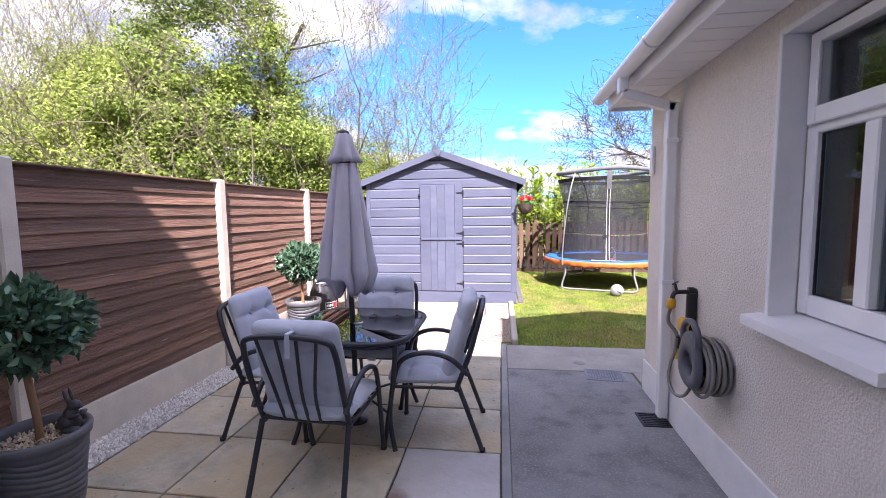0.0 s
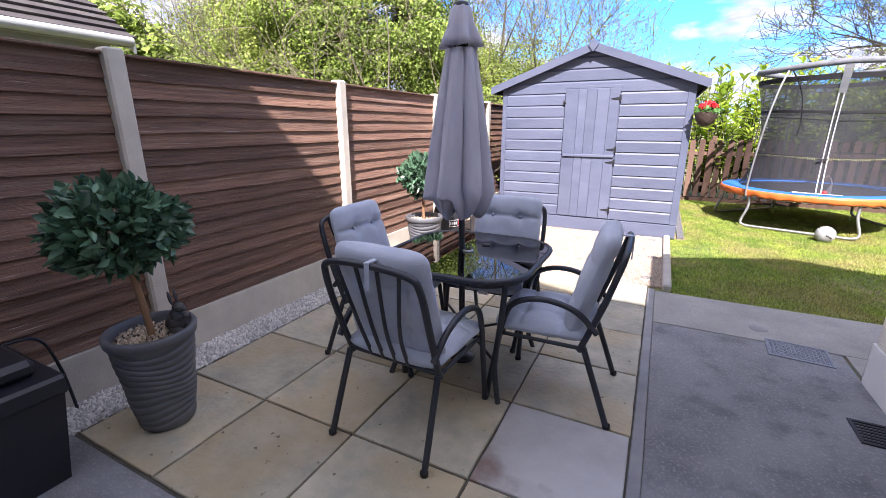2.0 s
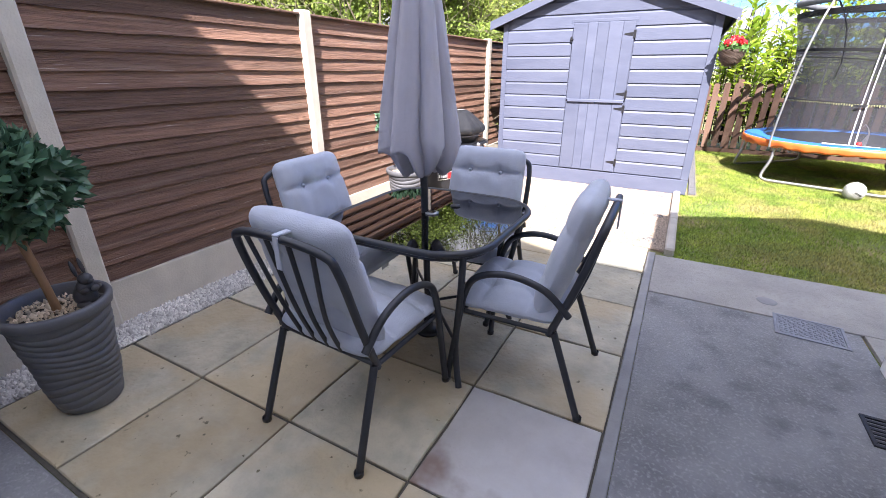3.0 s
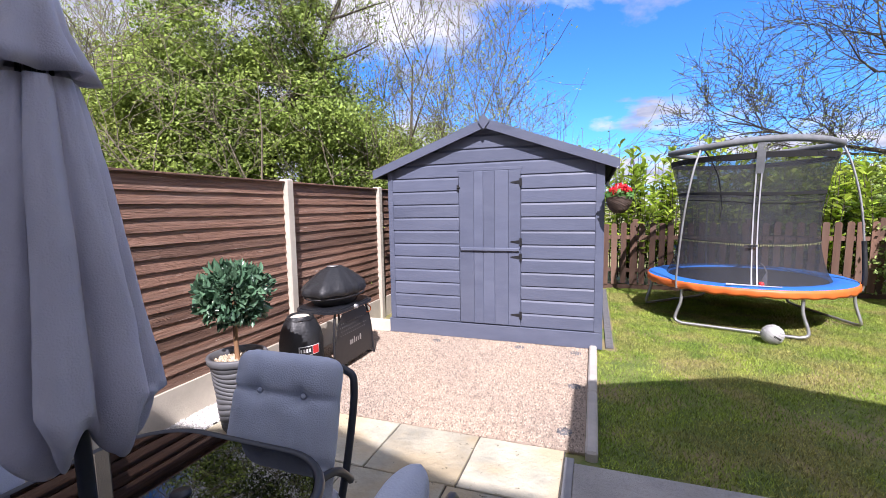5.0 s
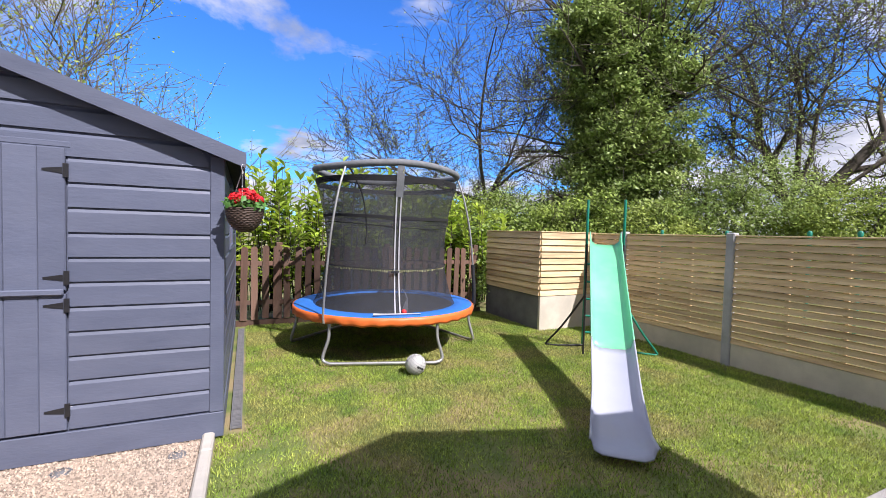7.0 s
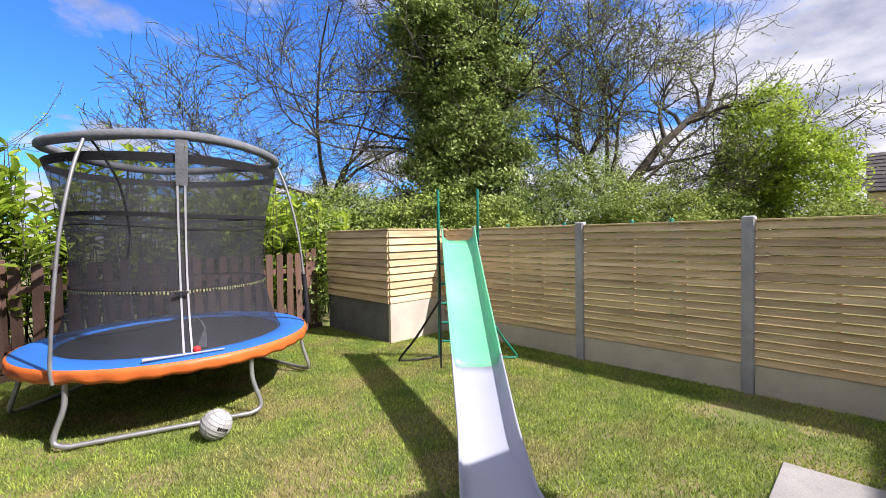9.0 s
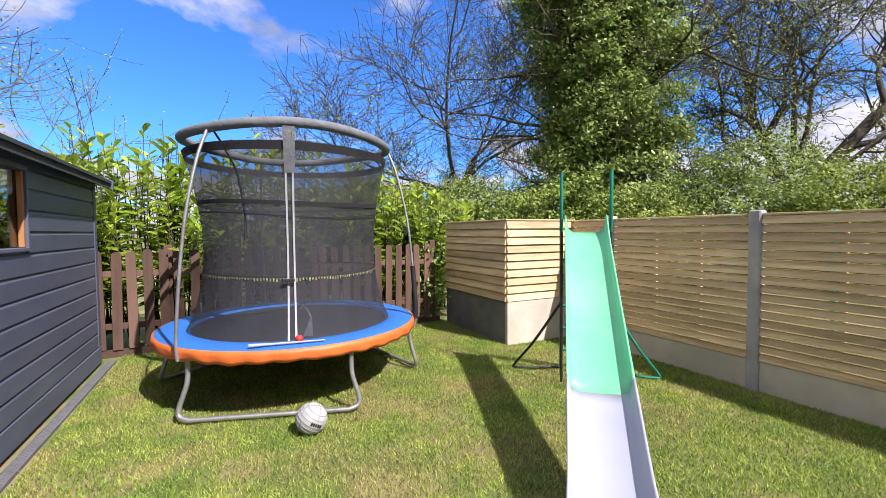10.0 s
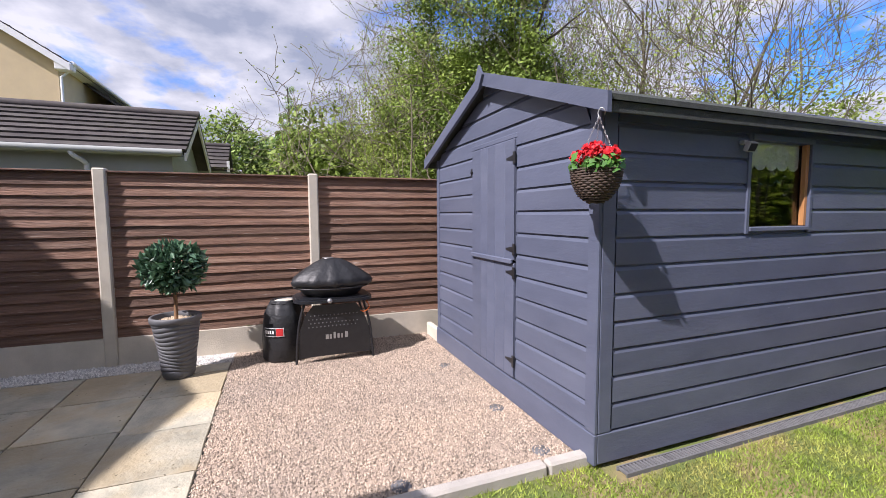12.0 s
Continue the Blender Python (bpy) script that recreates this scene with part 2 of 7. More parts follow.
GREY_IN = mat("dim_room_plaster", (0.3, 0.31, 0.3), (0.24, 0.25, 0.24), scale=2, rough=0.9)
# near-black colour stands for unlit interiors: inside the shed, the far house's window
DARK_IN = mat("painted_dark_interior", (0.02, 0.022, 0.02), (0.012, 0.012, 0.012), scale=3, rough=0.9)
LACE = mat("white_lace", (0.75, 0.75, 0.7), (0.6, 0.6, 0.56), scale=40, rough=0.9, bump=0.4)
EARTH = mat("bare_soil", (0.1, 0.075, 0.05), (0.06, 0.048, 0.035), scale=10, rough=0.95, bump=0.6, fine=60)
GRASS_GROUND = mat("lawn_turf", (0.19, 0.2, 0.06), (0.09, 0.14, 0.03), scale=3.0, rough=0.95, bump=0.8, fine=90, stain=(0.3, 0.225, 0.12), stain_scale=1.9, stain_amount=0.85, stain_edge=(0.48, 0.62))
ROOF_TILE = mat("brown_concrete_roof_tile", (0.072, 0.06, 0.058), (0.042, 0.037, 0.037), scale=5, rough=0.85, bump=0.3, fine=60, vary=0.2, stain=(0.13, 0.12, 0.1), stain_scale=2)
CAST_IRON = mat("cast_iron_cover", (0.3, 0.315, 0.35), (0.2, 0.21, 0.24), scale=12, rough=0.6, metal=0.2, bump=0.4, fine=200)


# ---------- mesh building ----------
class Geo:
    """Collects vertices and faces of one mesh."""

    def __init__(self):
        self.v, self.f, self.s = [], [], []

    def add(self, verts, faces, smooth=False, m=None):
        o = len(self.v)
        self.v.extend([tuple(m @ Vector(p)) for p in verts] if m else [tuple(p) for p in verts])
        self.f.extend([tuple(i + o for i in q) for q in faces])
        self.s.extend([smooth] * len(faces))
        return self

    def box(self, lo, hi, bevel=0.0, m=None):
        lo, hi = [min(a, b) for a, b in zip(lo, hi)], [max(a, b) for a, b in zip(lo, hi)]
        if not bevel:
            v = [(x, y, z) for x in (lo[0], hi[0]) for y in (lo[1], hi[1]) for z in (lo[2], hi[2])]
            f = [(0, 1, 3, 2), (4, 6, 7, 5), (0, 4, 5, 1), (2, 3, 7, 6), (0, 2, 6, 4), (1, 5, 7, 3)]
            return self.add(v, f, False, m)
        c = [(a + b) / 2 for a, b in zip(lo, hi)]
        h = [(b - a) / 2 for a, b in zip(lo, hi)]
        bevel = min(bevel, *[k * 0.8 for k in h])
        v, idx = [], {}
        for sx in (-1, 1):
            for sy in (-1, 1):
                for sz in (-1, 1):
                    for ax in range(3):
                        p = [c[k] + (sx, sy, sz)[k] * (h[k] - (0 if k == ax else bevel)) for k in range(3)]
                        idx[sx, sy, sz, ax] = len(v)
                        v.append(p)
        f = []
        for ax in range(3):
            a, b = (ax + 1) % 3, (ax + 2) % 3
            for s in (-1, 1):
                q = []
                for sa, sb in ((-1, -1), (1, -1), (1, 1), (-1, 1)):
                    k = [0, 0, 0]
                    k[ax], k[a], k[b] = s, sa, sb
                    q.append(idx[(*k, ax)])
                f.append(q if s > 0 else q[::-1])
            for sa in (-1, 1):
                for sb in (-1, 1):
                    q = []
                    for s, w in ((-1, a), (1, a), (1, b), (-1, b)):
                        k = [0, 0, 0]
                        k[ax], k[a], k[b] = s, sa, sb
                        q.append(idx[(*k, w)])
                    f.append(q if sa * sb < 0 else q[::-1])
        for sx in (-1, 1):
            for sy in (-1, 1):
                for sz in (-1, 1):
                    q = [idx[sx, sy, sz, k] for k in range(3)]
                    f.append(q if sx * sy * sz > 0 else q[::-1])
        return self.add(v, f, False, m)

    def prism(self, outline, z0, z1, m=None, smooth=False):
        """An outline in x, y drawn up from z0 to z1."""
        n = len(outline)
        v = [(x, y, z0) for x, y in outline] + [(x, y, z1) for x, y in outline]
        f = [tuple(range(n))[::-1], tuple(range(n, 2 * n))]
        self.add(v, f, False, m)
        return self.add(v, [(i, (i + 1) % n, n + (i + 1) % n, n + i) for i in range(n)], smooth, m)

    def tube(self, points, radius, n=8, closed=False, m=None):
        pts = [Vector(p) for p in points]
        rad = radius if isinstance(radius, (list, tuple)) else [radius] * len(pts)
        k = len(pts)
        v, f = [], []
        side_dir = None
        for i, p in enumerate(pts):
            a = pts[i - 1] if i or closed else p
            b = pts[(i + 1) % k] if i < k - 1 or closed else p
            t = (b - a).normalized()
            if side_dir is None:
                side_dir = t.orthogonal().normalized()
            side_dir = (side_dir - t * side_dir.dot(t))
            side_dir = side_dir.normalized() if side_dir.length > 1e-6 else t.orthogonal().normalized()
            up = t.cross(side_dir)
            for j in range(n):
                w = 2 * math.pi * j / n
                v.append(p + (side_dir * math.cos(w) + up * math.sin(w)) * rad[i])
        for i in range(k if closed else k - 1):
            for j in range(n):
                a, b = i * n + j, i * n + (j + 1) % n
                c, d = ((i + 1) % k) * n + (j + 1) % n, ((i + 1) % k) * n + j
                f.append((a, b, c, d))
        self.add(v, f, True, m)
        if not closed:
            self.add(v[:n], [tuple(range(n))[::-1]], False, m)
            self.add(v[-n:], [tuple(range(n))], False, m)
        return self

    def lathe(self, profile, n=24, m=None, wob=None, smooth=True):
        """profile: (radius, z) from one end to the other; wob(angle, z) scales the radius."""
        v, f = [], []
        for r, z in profile:
            for j in range(n):
                w = 2 * math.pi * j / n
                q = r * (wob(w, z) if wob else 1)
                v.append((q * math.cos(w), q * math.sin(w), z))
        for i in range(len(profile) - 1):
            for j in range(n):
                f.append((i * n + j, i * n + (j + 1) % n, (i + 1) * n + (j + 1) % n, (i + 1) * n + j))
        return self.add(v, f, smooth, m)

    def mesh(self, name="mesh"):
        me = bpy.data.meshes.new(name)
        me.from_pydata(self.v, [], self.f)
        me.polygons.foreach_set("use_smooth", self.s)
        me.update()
        return me


def part(name, geo, material, parent=None, label="", m=None):
    """One mesh object, under a thing or a part if a parent is given."""
    me = geo.mesh(name) if isinstance(geo, Geo) else geo
    if material and not me.materials:
        me.materials.append(material)
    ob = new(name, me)
    if parent:
        ob.parent = parent
    if m:
        ob.matrix_local = m
    if label:
        ob["label"] = label
    return ob


def thing(name, m, label, category, group="", kind=""):
    ob = new(name)
    ob.empty_display_size = 0.1
    ob.matrix_world = m
    return tagged(ob, label, category, group, kind)


def box(lo, hi, bevel=0.0, m=None):
    return Geo().box(lo, hi, bevel, m)


def solid(name, lo, hi, material, label, category, bevel=0.0, kind="structure"):
    return tagged(part(name, box(lo, hi, bevel), material), label, category, kind=kind)


# ---------- ground ----------
def ground_sheet():
    n = 60
    xs = [math.copysign(abs(t) ** 3, t) * 900 for t in np.linspace(-1, 1, n)]
    v = [(x + 2, y + 7, -0.02 if math.hypot(x, y) < 40 else -0.02 - 0.0004 * math.hypot(x, y)) for y in xs for x in xs]
    f = [(j * n + i, j * n + i + 1, (j + 1) * n + i + 1, (j + 1) * n + i) for j in range(n - 1) for i in range(n - 1)]
    return tagged(part("ground", Geo().add(v, f), GRASS_GROUND), "uneven short mown green lawn with dry patches", "lawn", kind="structure")


ground_sheet()
pavement = tagged(part("pavement", Geo().box((0.06, -0.6, -0.12), (1.18, 3.98, 0.0), 0.004).box((-2.75, -0.6, -0.12), (0.055, 1.335, 0.0), 0.004), CONCRETE),
                  "worn grey concrete path along the house wall", "path", kind="structure")
part("far_strip", Geo().box((0.06, 3.99, -0.12), (4.35, 4.7, 0.002), 0.004).box((1.2, 3.62, -0.12), (4.35, 3.985, 0.0)), CONCRETE_TAN, pavement, "paler concrete strip round the house corner")
part("edge_strip", Geo().box((0.004, 1.35, -0.1), (0.058, 4.76, -0.004), 0.004), CONCRETE_GREY, pavement, "dark mortar strip beside the slabs")

# sandstone slabs on a dark joint bed
paving = tagged(part("patio", box((-2.43, 1.34, -0.1), (0.003, 4.83, -0.014)), JOINT), "weathered buff sandstone patio paving with dark joints", "patio", kind="structure")
rng = random.Random(4)


def slab_mesh(w, d, seed):
    """A riven slab with a slightly wandering edge."""
    r = random.Random(seed)
    k = 4
    edge = [(-w / 2 + w * i / k, -d / 2) for i in range(k)] + [(w / 2, -d / 2 + d * i / k) for i in range(k)]
    edge += [(w / 2 - w * i / k, d / 2) for i in range(k)] + [(-w / 2, d / 2 - d * i / k) for i in range(k)]
    edge = [(x + r.uniform(-0.003, 0.003), y + r.uniform(-0.003, 0.003)) for x, y in edge]
    inner = [(x * 0.985, y * 0.985) for x, y in edge]
    n = len(edge)
    v = [(*p, -0.04) for p in edge] + [(*p, -0.004 + r.uniform(-0.001, 0.001)) for p in edge] + [(*p, r.uniform(-0.001, 0.001)) for p in inner]
    f = [(i, (i + 1) % n, n + (i + 1) % n, n + i) for i in range(n)] + [(n + i, n + (i + 1) % n, 2 * n + (i + 1) % n, 2 * n + i) for i in range(n)]
    return Geo().add(v, f + [tuple(range(2 * n, 3 * n))])


rows_y = [1.35, 1.95, 2.54, 3.12, 3.70, 4.28]
cols_x = [-2.41, -1.81, -1.21, -0.6, 0.0]
for j in range(5):
    for i in range(4):
        w, d = cols_x[i + 1] - cols_x[i] - 0.012, rows_y[j + 1] - rows_y[j] - 0.012
        pink = (i, j) == (3, 1)
        part("slab", slab_mesh(w, d, 10 * i + j), SLAB_PINK if pink else SLAB, paving, "grey slab with a reddish stain" if pink else "",
             pose((cols_x[i] + cols_x[i + 1]) / 2, (rows_y[j] + rows_y[j + 1]) / 2, rng.uniform(-0.001, 0.001)))
xs = [-2.41, -2.2, -1.7, -1.13, -0.55, 0.0]
for i in range(5):
    w = xs[i + 1] - xs[i] - 0.012
    part("slab", slab_mesh(w, 0.53, 90 + i), SLAB, paving, "", pose((xs[i] + xs[i + 1]) / 2, 4.55, 0.0))

# ---------- house ----------
WX = 1.18


def house():
    h = thing("house", pose(0, 0, 0), "pale rendered house with a low gabled rear extension", "house")
    w = Geo()
    # extension's long wall, with the window's opening between y 1.42 and 2.03
    w.box((WX, 2.03, 0.0), (WX + 0.3, 3.62, 2.5)).box((WX, -0.6, 0.0), (WX + 0.3, 1.42, 2.5))
    w.box((WX, 1.42, 0.0), (WX + 0.3, 2.03, 1.0)).box((WX, 1.42, 2.22), (WX + 0.3, 2.03, 2.5))
    part("wall", w, RENDER, h, "pale grey-beige roughcast wall")
    g = Geo().add([(WX + 0.3, 3.62, 0), (3.55, 3.62, 0), (3.55, 3.62, 2.5), (2.36, 3.62, 3.0), (WX + 0.3, 3.62, 2.62),
                   (WX + 0.3, 3.32, 0), (3.55, 3.32, 0), (3.55, 3.32, 2.5), (2.36, 3.32, 3.0), (WX + 0.3, 3.32, 2.62)],
                  [(0, 1, 2, 3, 4), (9, 8, 7, 6, 5), (0, 5, 6, 1), (1, 6, 7, 2), (2, 7, 8, 3), (3, 8, 9, 4), (4, 9, 5, 0)])
    part("end_wall", g, RENDER, h)
    part("far_wall", box((3.25, -0.6, 0), (3.55, 3.318, 2.5)), RENDER, h)
    # roof in two slopes, ridge along y
    for s in (-1, 1):
        ex = 2.36 + s * 1.5
        v = [(2.36, -0.6, 3.12), (ex, -0.6, 2.46), (ex, 3.78, 2.46), (2.36, 3.78, 3.12), (2.36, -0.6, 3.02), (ex, -0.6, 2.4), (ex, 3.78, 2.4), (2.36, 3.78, 3.02)]
        part("roof_slope", Geo().add(v, [(0, 1, 2, 3), (7, 6, 5, 4), (0, 4, 5, 1), (1, 5, 6, 2), (2, 6, 7, 3), (3, 7, 4, 0)]), ROOF_TILE, h)
    # soffit boards, fascia, gutter
    part("soffit", box((0.9, -0.55, 2.335), (WX - 0.003, 3.74, 2.352)), UPVC, h, "white slotted plastic soffit")
    for k in range(28):
        part("soffit_board", box((0.905, -0.55 + k * 0.153, 2.326), (WX - 0.006, -0.55 + k * 0.153 + 0.146, 2.3345), 0.003), UPVC, h)
    part("fascia", box((0.872, -0.55, 2.31), (0.897, 3.76, 2.47), 0.004), UPVC, h, "white plastic fascia board")
    part("barge_end", Geo().prism([(0.88, 2.3), (WX + 0.02, 2.3), (WX + 0.02, 2.56), (0.88, 2.44)], 0, 0.02, m=Matrix.Translation((0, 3.765, 0)) @ pose(0, 0, 0, 90, 0, 0) @ Matrix.Translation((0, 0, 0))), UPVC, h)
    prof = [(math.cos(a) * 0.056, math.sin(a) * 0.056) for a in np.linspace(math.pi, 2 * math.pi, 9)]
    prof += [(x * 0.9, y * 0.9) for x, y in prof[::-1]]
    part("gutter", Geo().prism([(x + 0.812, -y * -1 + 2.42) for x, y in prof], -3.8, 0.55, m=pose(0, 0, 0, 90, 0, 0), smooth=True), UPVC, h, "white half-round gutter")
    for yy in (0.5, 1.5, 2.5):
        part("gutter_bracket", Geo().tube([(0.812 + math.cos(a) * 0.06, yy, 2.42 + math.sin(a) * 0.06) for a in np.linspace(math.pi, 2 * math.pi, 9)], 0.006, 5), UPVC, h)
    q = 0.033
    pipe = Geo().box((1.125 - q, 3.08 - q, 0.03), (1.125 + q, 3.08 + q, 2.2), 0.008).box((0.812 - q, 3.08 - q, 2.27), (0.812 + q, 3.08 + q, 2.39), 0.008)
    pipe.box((-0.18, -q, -q), (0.18, q, q), 0.008, Matrix.Translation((0.97, 3.08, 2.22)) @ pose(0, 0, 0, 0, 18, 0))
    part("downpipe", pipe, UPVC, h, "white square plastic downpipe")
    for zz in (1.95, 1.0):
        part("pipe_clip", Geo().box((1.125 - q - 0.006, 3.08 - q - 0.006, zz - 0.015), (1.125 + q + 0.006, 3.08 + q + 0.006, zz + 0.015), 0.003).box((1.165, 3.03, zz - 0.012), (WX - 0.001, 3.04, zz + 0.012)), UPVC, h)
    # white painted plinth, reveal and sill
    part("plinth", box((WX - 0.014, -0.55, 0.0), (WX - 0.001, 3.634, 0.26), 0.004).box((WX - 0.014, 3.622, 0.0), (3.55, 3.634, 0.26), 0.004), WHITE_PAINT, h, "white painted plinth band")
    part("window_reveal", Geo().box((WX - 0.014, 2.026, 1.0), (WX + 0.1, 2.05, 2.245), 0.004).box((WX - 0.014, 1.42, 2.215), (WX + 0.1, 2.025, 2.245), 0.004).box((WX - 0.014, 1.4, 1.0), (WX + 0.1, 1.424, 2.245), 0.004), WHITE_PAINT, h, "white painted window surround")
    part("window_sill", Geo().add([(WX - 0.085, 1.37, 0.968), (WX - 0.085, 2.1, 0.968), (WX + 0.16, 2.1, 0.968), (WX + 0.16, 1.37, 0.968),
                                   (WX - 0.085, 1.37, 1.01), (WX - 0.085, 2.1, 1.01), (WX + 0.16, 2.1, 1.04), (WX + 0.16, 1.37, 1.04)],
                                  [(3, 2, 1, 0), (4, 5, 6, 7), (0, 1, 5, 4), (1, 2, 6, 5), (2, 3, 7, 6), (3, 0, 4, 7)]), WHITE_PAINT, h, "white painted sloping concrete sill")
    wx = WX + 0.1
    win = part("window", Geo().box((wx, 1.965, 1.042), (wx + 0.06, 2.025, 2.214), 0.006).box((wx, 1.425, 1.042), (wx + 0.06, 1.484, 2.214), 0.006)
               .box((wx, 1.485, 1.042), (wx + 0.06, 1.964, 1.13), 0.006).box((wx, 1.485, 2.16), (wx + 0.06, 1.964, 2.214), 0.006)
               .box((wx, 1.485, 1.8), (wx + 0.06, 1.964, 1.86), 0.006).box((wx, 1.67, 1.131), (wx + 0.06, 1.735, 1.799), 0.006), UPVC, h, "white plastic casement window")
    part("sash", Geo().box((wx - 0.022, 1.95, 1.835), (wx - 0.002, 2.0, 2.2), 0.005).box((wx - 0.022, 1.45, 1.835), (wx - 0.002, 1.949, 1.905), 0.005)
         .box((wx - 0.022, 1.45, 2.155), (wx - 0.002, 1.949, 2.2), 0.005).box((wx - 0.022, 1.45, 1.906), (wx - 0.002, 1.49, 2.154), 0.005), UPVC, win, "white top-hung sash")
    part("gasket", Geo().box((wx + 0.02, 1.958, 1.131), (wx + 0.03, 1.964, 1.799)).box((wx + 0.02, 1.736, 1.131), (wx + 0.03, 1.957, 1.137)).box((wx + 0.02, 1.736, 1.793), (wx + 0.03, 1.957, 1.799)), BLACK_METAL, win, "thin black rubber gasket")
    part("pane", box((wx + 0.032, 1.486, 1.12), (wx + 0.038, 1.97, 1.81)), WINDOW_GLASS, win)
    part("pane", box((wx + 0.032, 1.486, 1.85), (wx + 0.038, 1.97, 2.17)), WINDOW_GLASS, win)
    part("room_wall", box((WX + 1.1, 0.3, 0.5), (WX + 1.15, 3.3, 2.45)), GREY_IN, h)
    part("blind_cord", Geo().tube([(WX + 0.34, 1.86, 1.06), (WX + 0.34, 1.86, 1.6)], 0.008, 6), ORANGE_WOOD, h)
    part("alarm_box", box((WX - 0.025, 3.52, 1.76), (WX - 0.001, 3.58, 1.98), 0.006), UPVC, h, "small white cable box")
    # two-storey main house behind
    part("main_wall", Geo().box((-2.7, -6.6, 0), (9.0, -0.62, 5.2)), RENDER, h)
    part("main_roof", Geo().add([(-3.0, -0.2, 5.2), (9.3, -0.2, 5.2), (9.3, -3.6, 7.1), (-3.0, -3.6, 7.1), (-3.0, -7.0, 5.2), (9.3, -7.0, 5.2)],
                                [(0, 1, 2, 3), (3, 2, 5, 4), (0, 3, 4), (1, 5, 2), (0, 4, 5, 1)]), ROOF_TILE, h)
    # unseen gable, added so that its shadow covers the parasol and far chair
    part("rear_gable", Geo().prism([(-0.85, 5.21), (1.05, 5.21), (0.12, 5.6)], 0.21, 3.0, m=pose(0, 0, 0, 90, 0, 0)), ROOF_TILE, h, "unseen tiled gable added to shade the parasol")
    part("patio_door", Geo().box((-1.2, -0.615, 0.02), (-1.12, -0.56, 2.1)).box((0.5, -0.615, 0.02), (0.58, -0.56, 2.1)).box((-1.12, -0.615, 2.02), (0.5, -0.56, 2.1)).box((-0.35, -0.615, 0.02), (-0.27, -0.56, 2.02)), UPVC, h)


house()

# ---------- shed ----------
SX0, SX1, SY0, SY1 = -2.21, 0.225, 6.88, 10.36
SXM = (SX0 + SX1) / 2


def shiplap(length, height=0.153, t=0.014):
    """One board lying along x, its face towards -y: a bevelled top edge and a shadow groove below."""
    prof = [(0, 0.010), (-t, 0.010), (-t, height - 0.022), (-t * 0.35, height - 0.003), (0, height - 0.003)]
    v = [(x, y, z) for x in (0, length) for y, z in prof]
    n = len(prof)
    return Geo().add(v, [tuple(range(n))[::-1], tuple(range(n, 2 * n))] + [(i, (i + 1) % n, n + (i + 1) % n, n + i) for i in range(n)])


def gable_z(x):
    return 1.955 + (SXM - SX0 - abs(x - SXM)) * 0.36


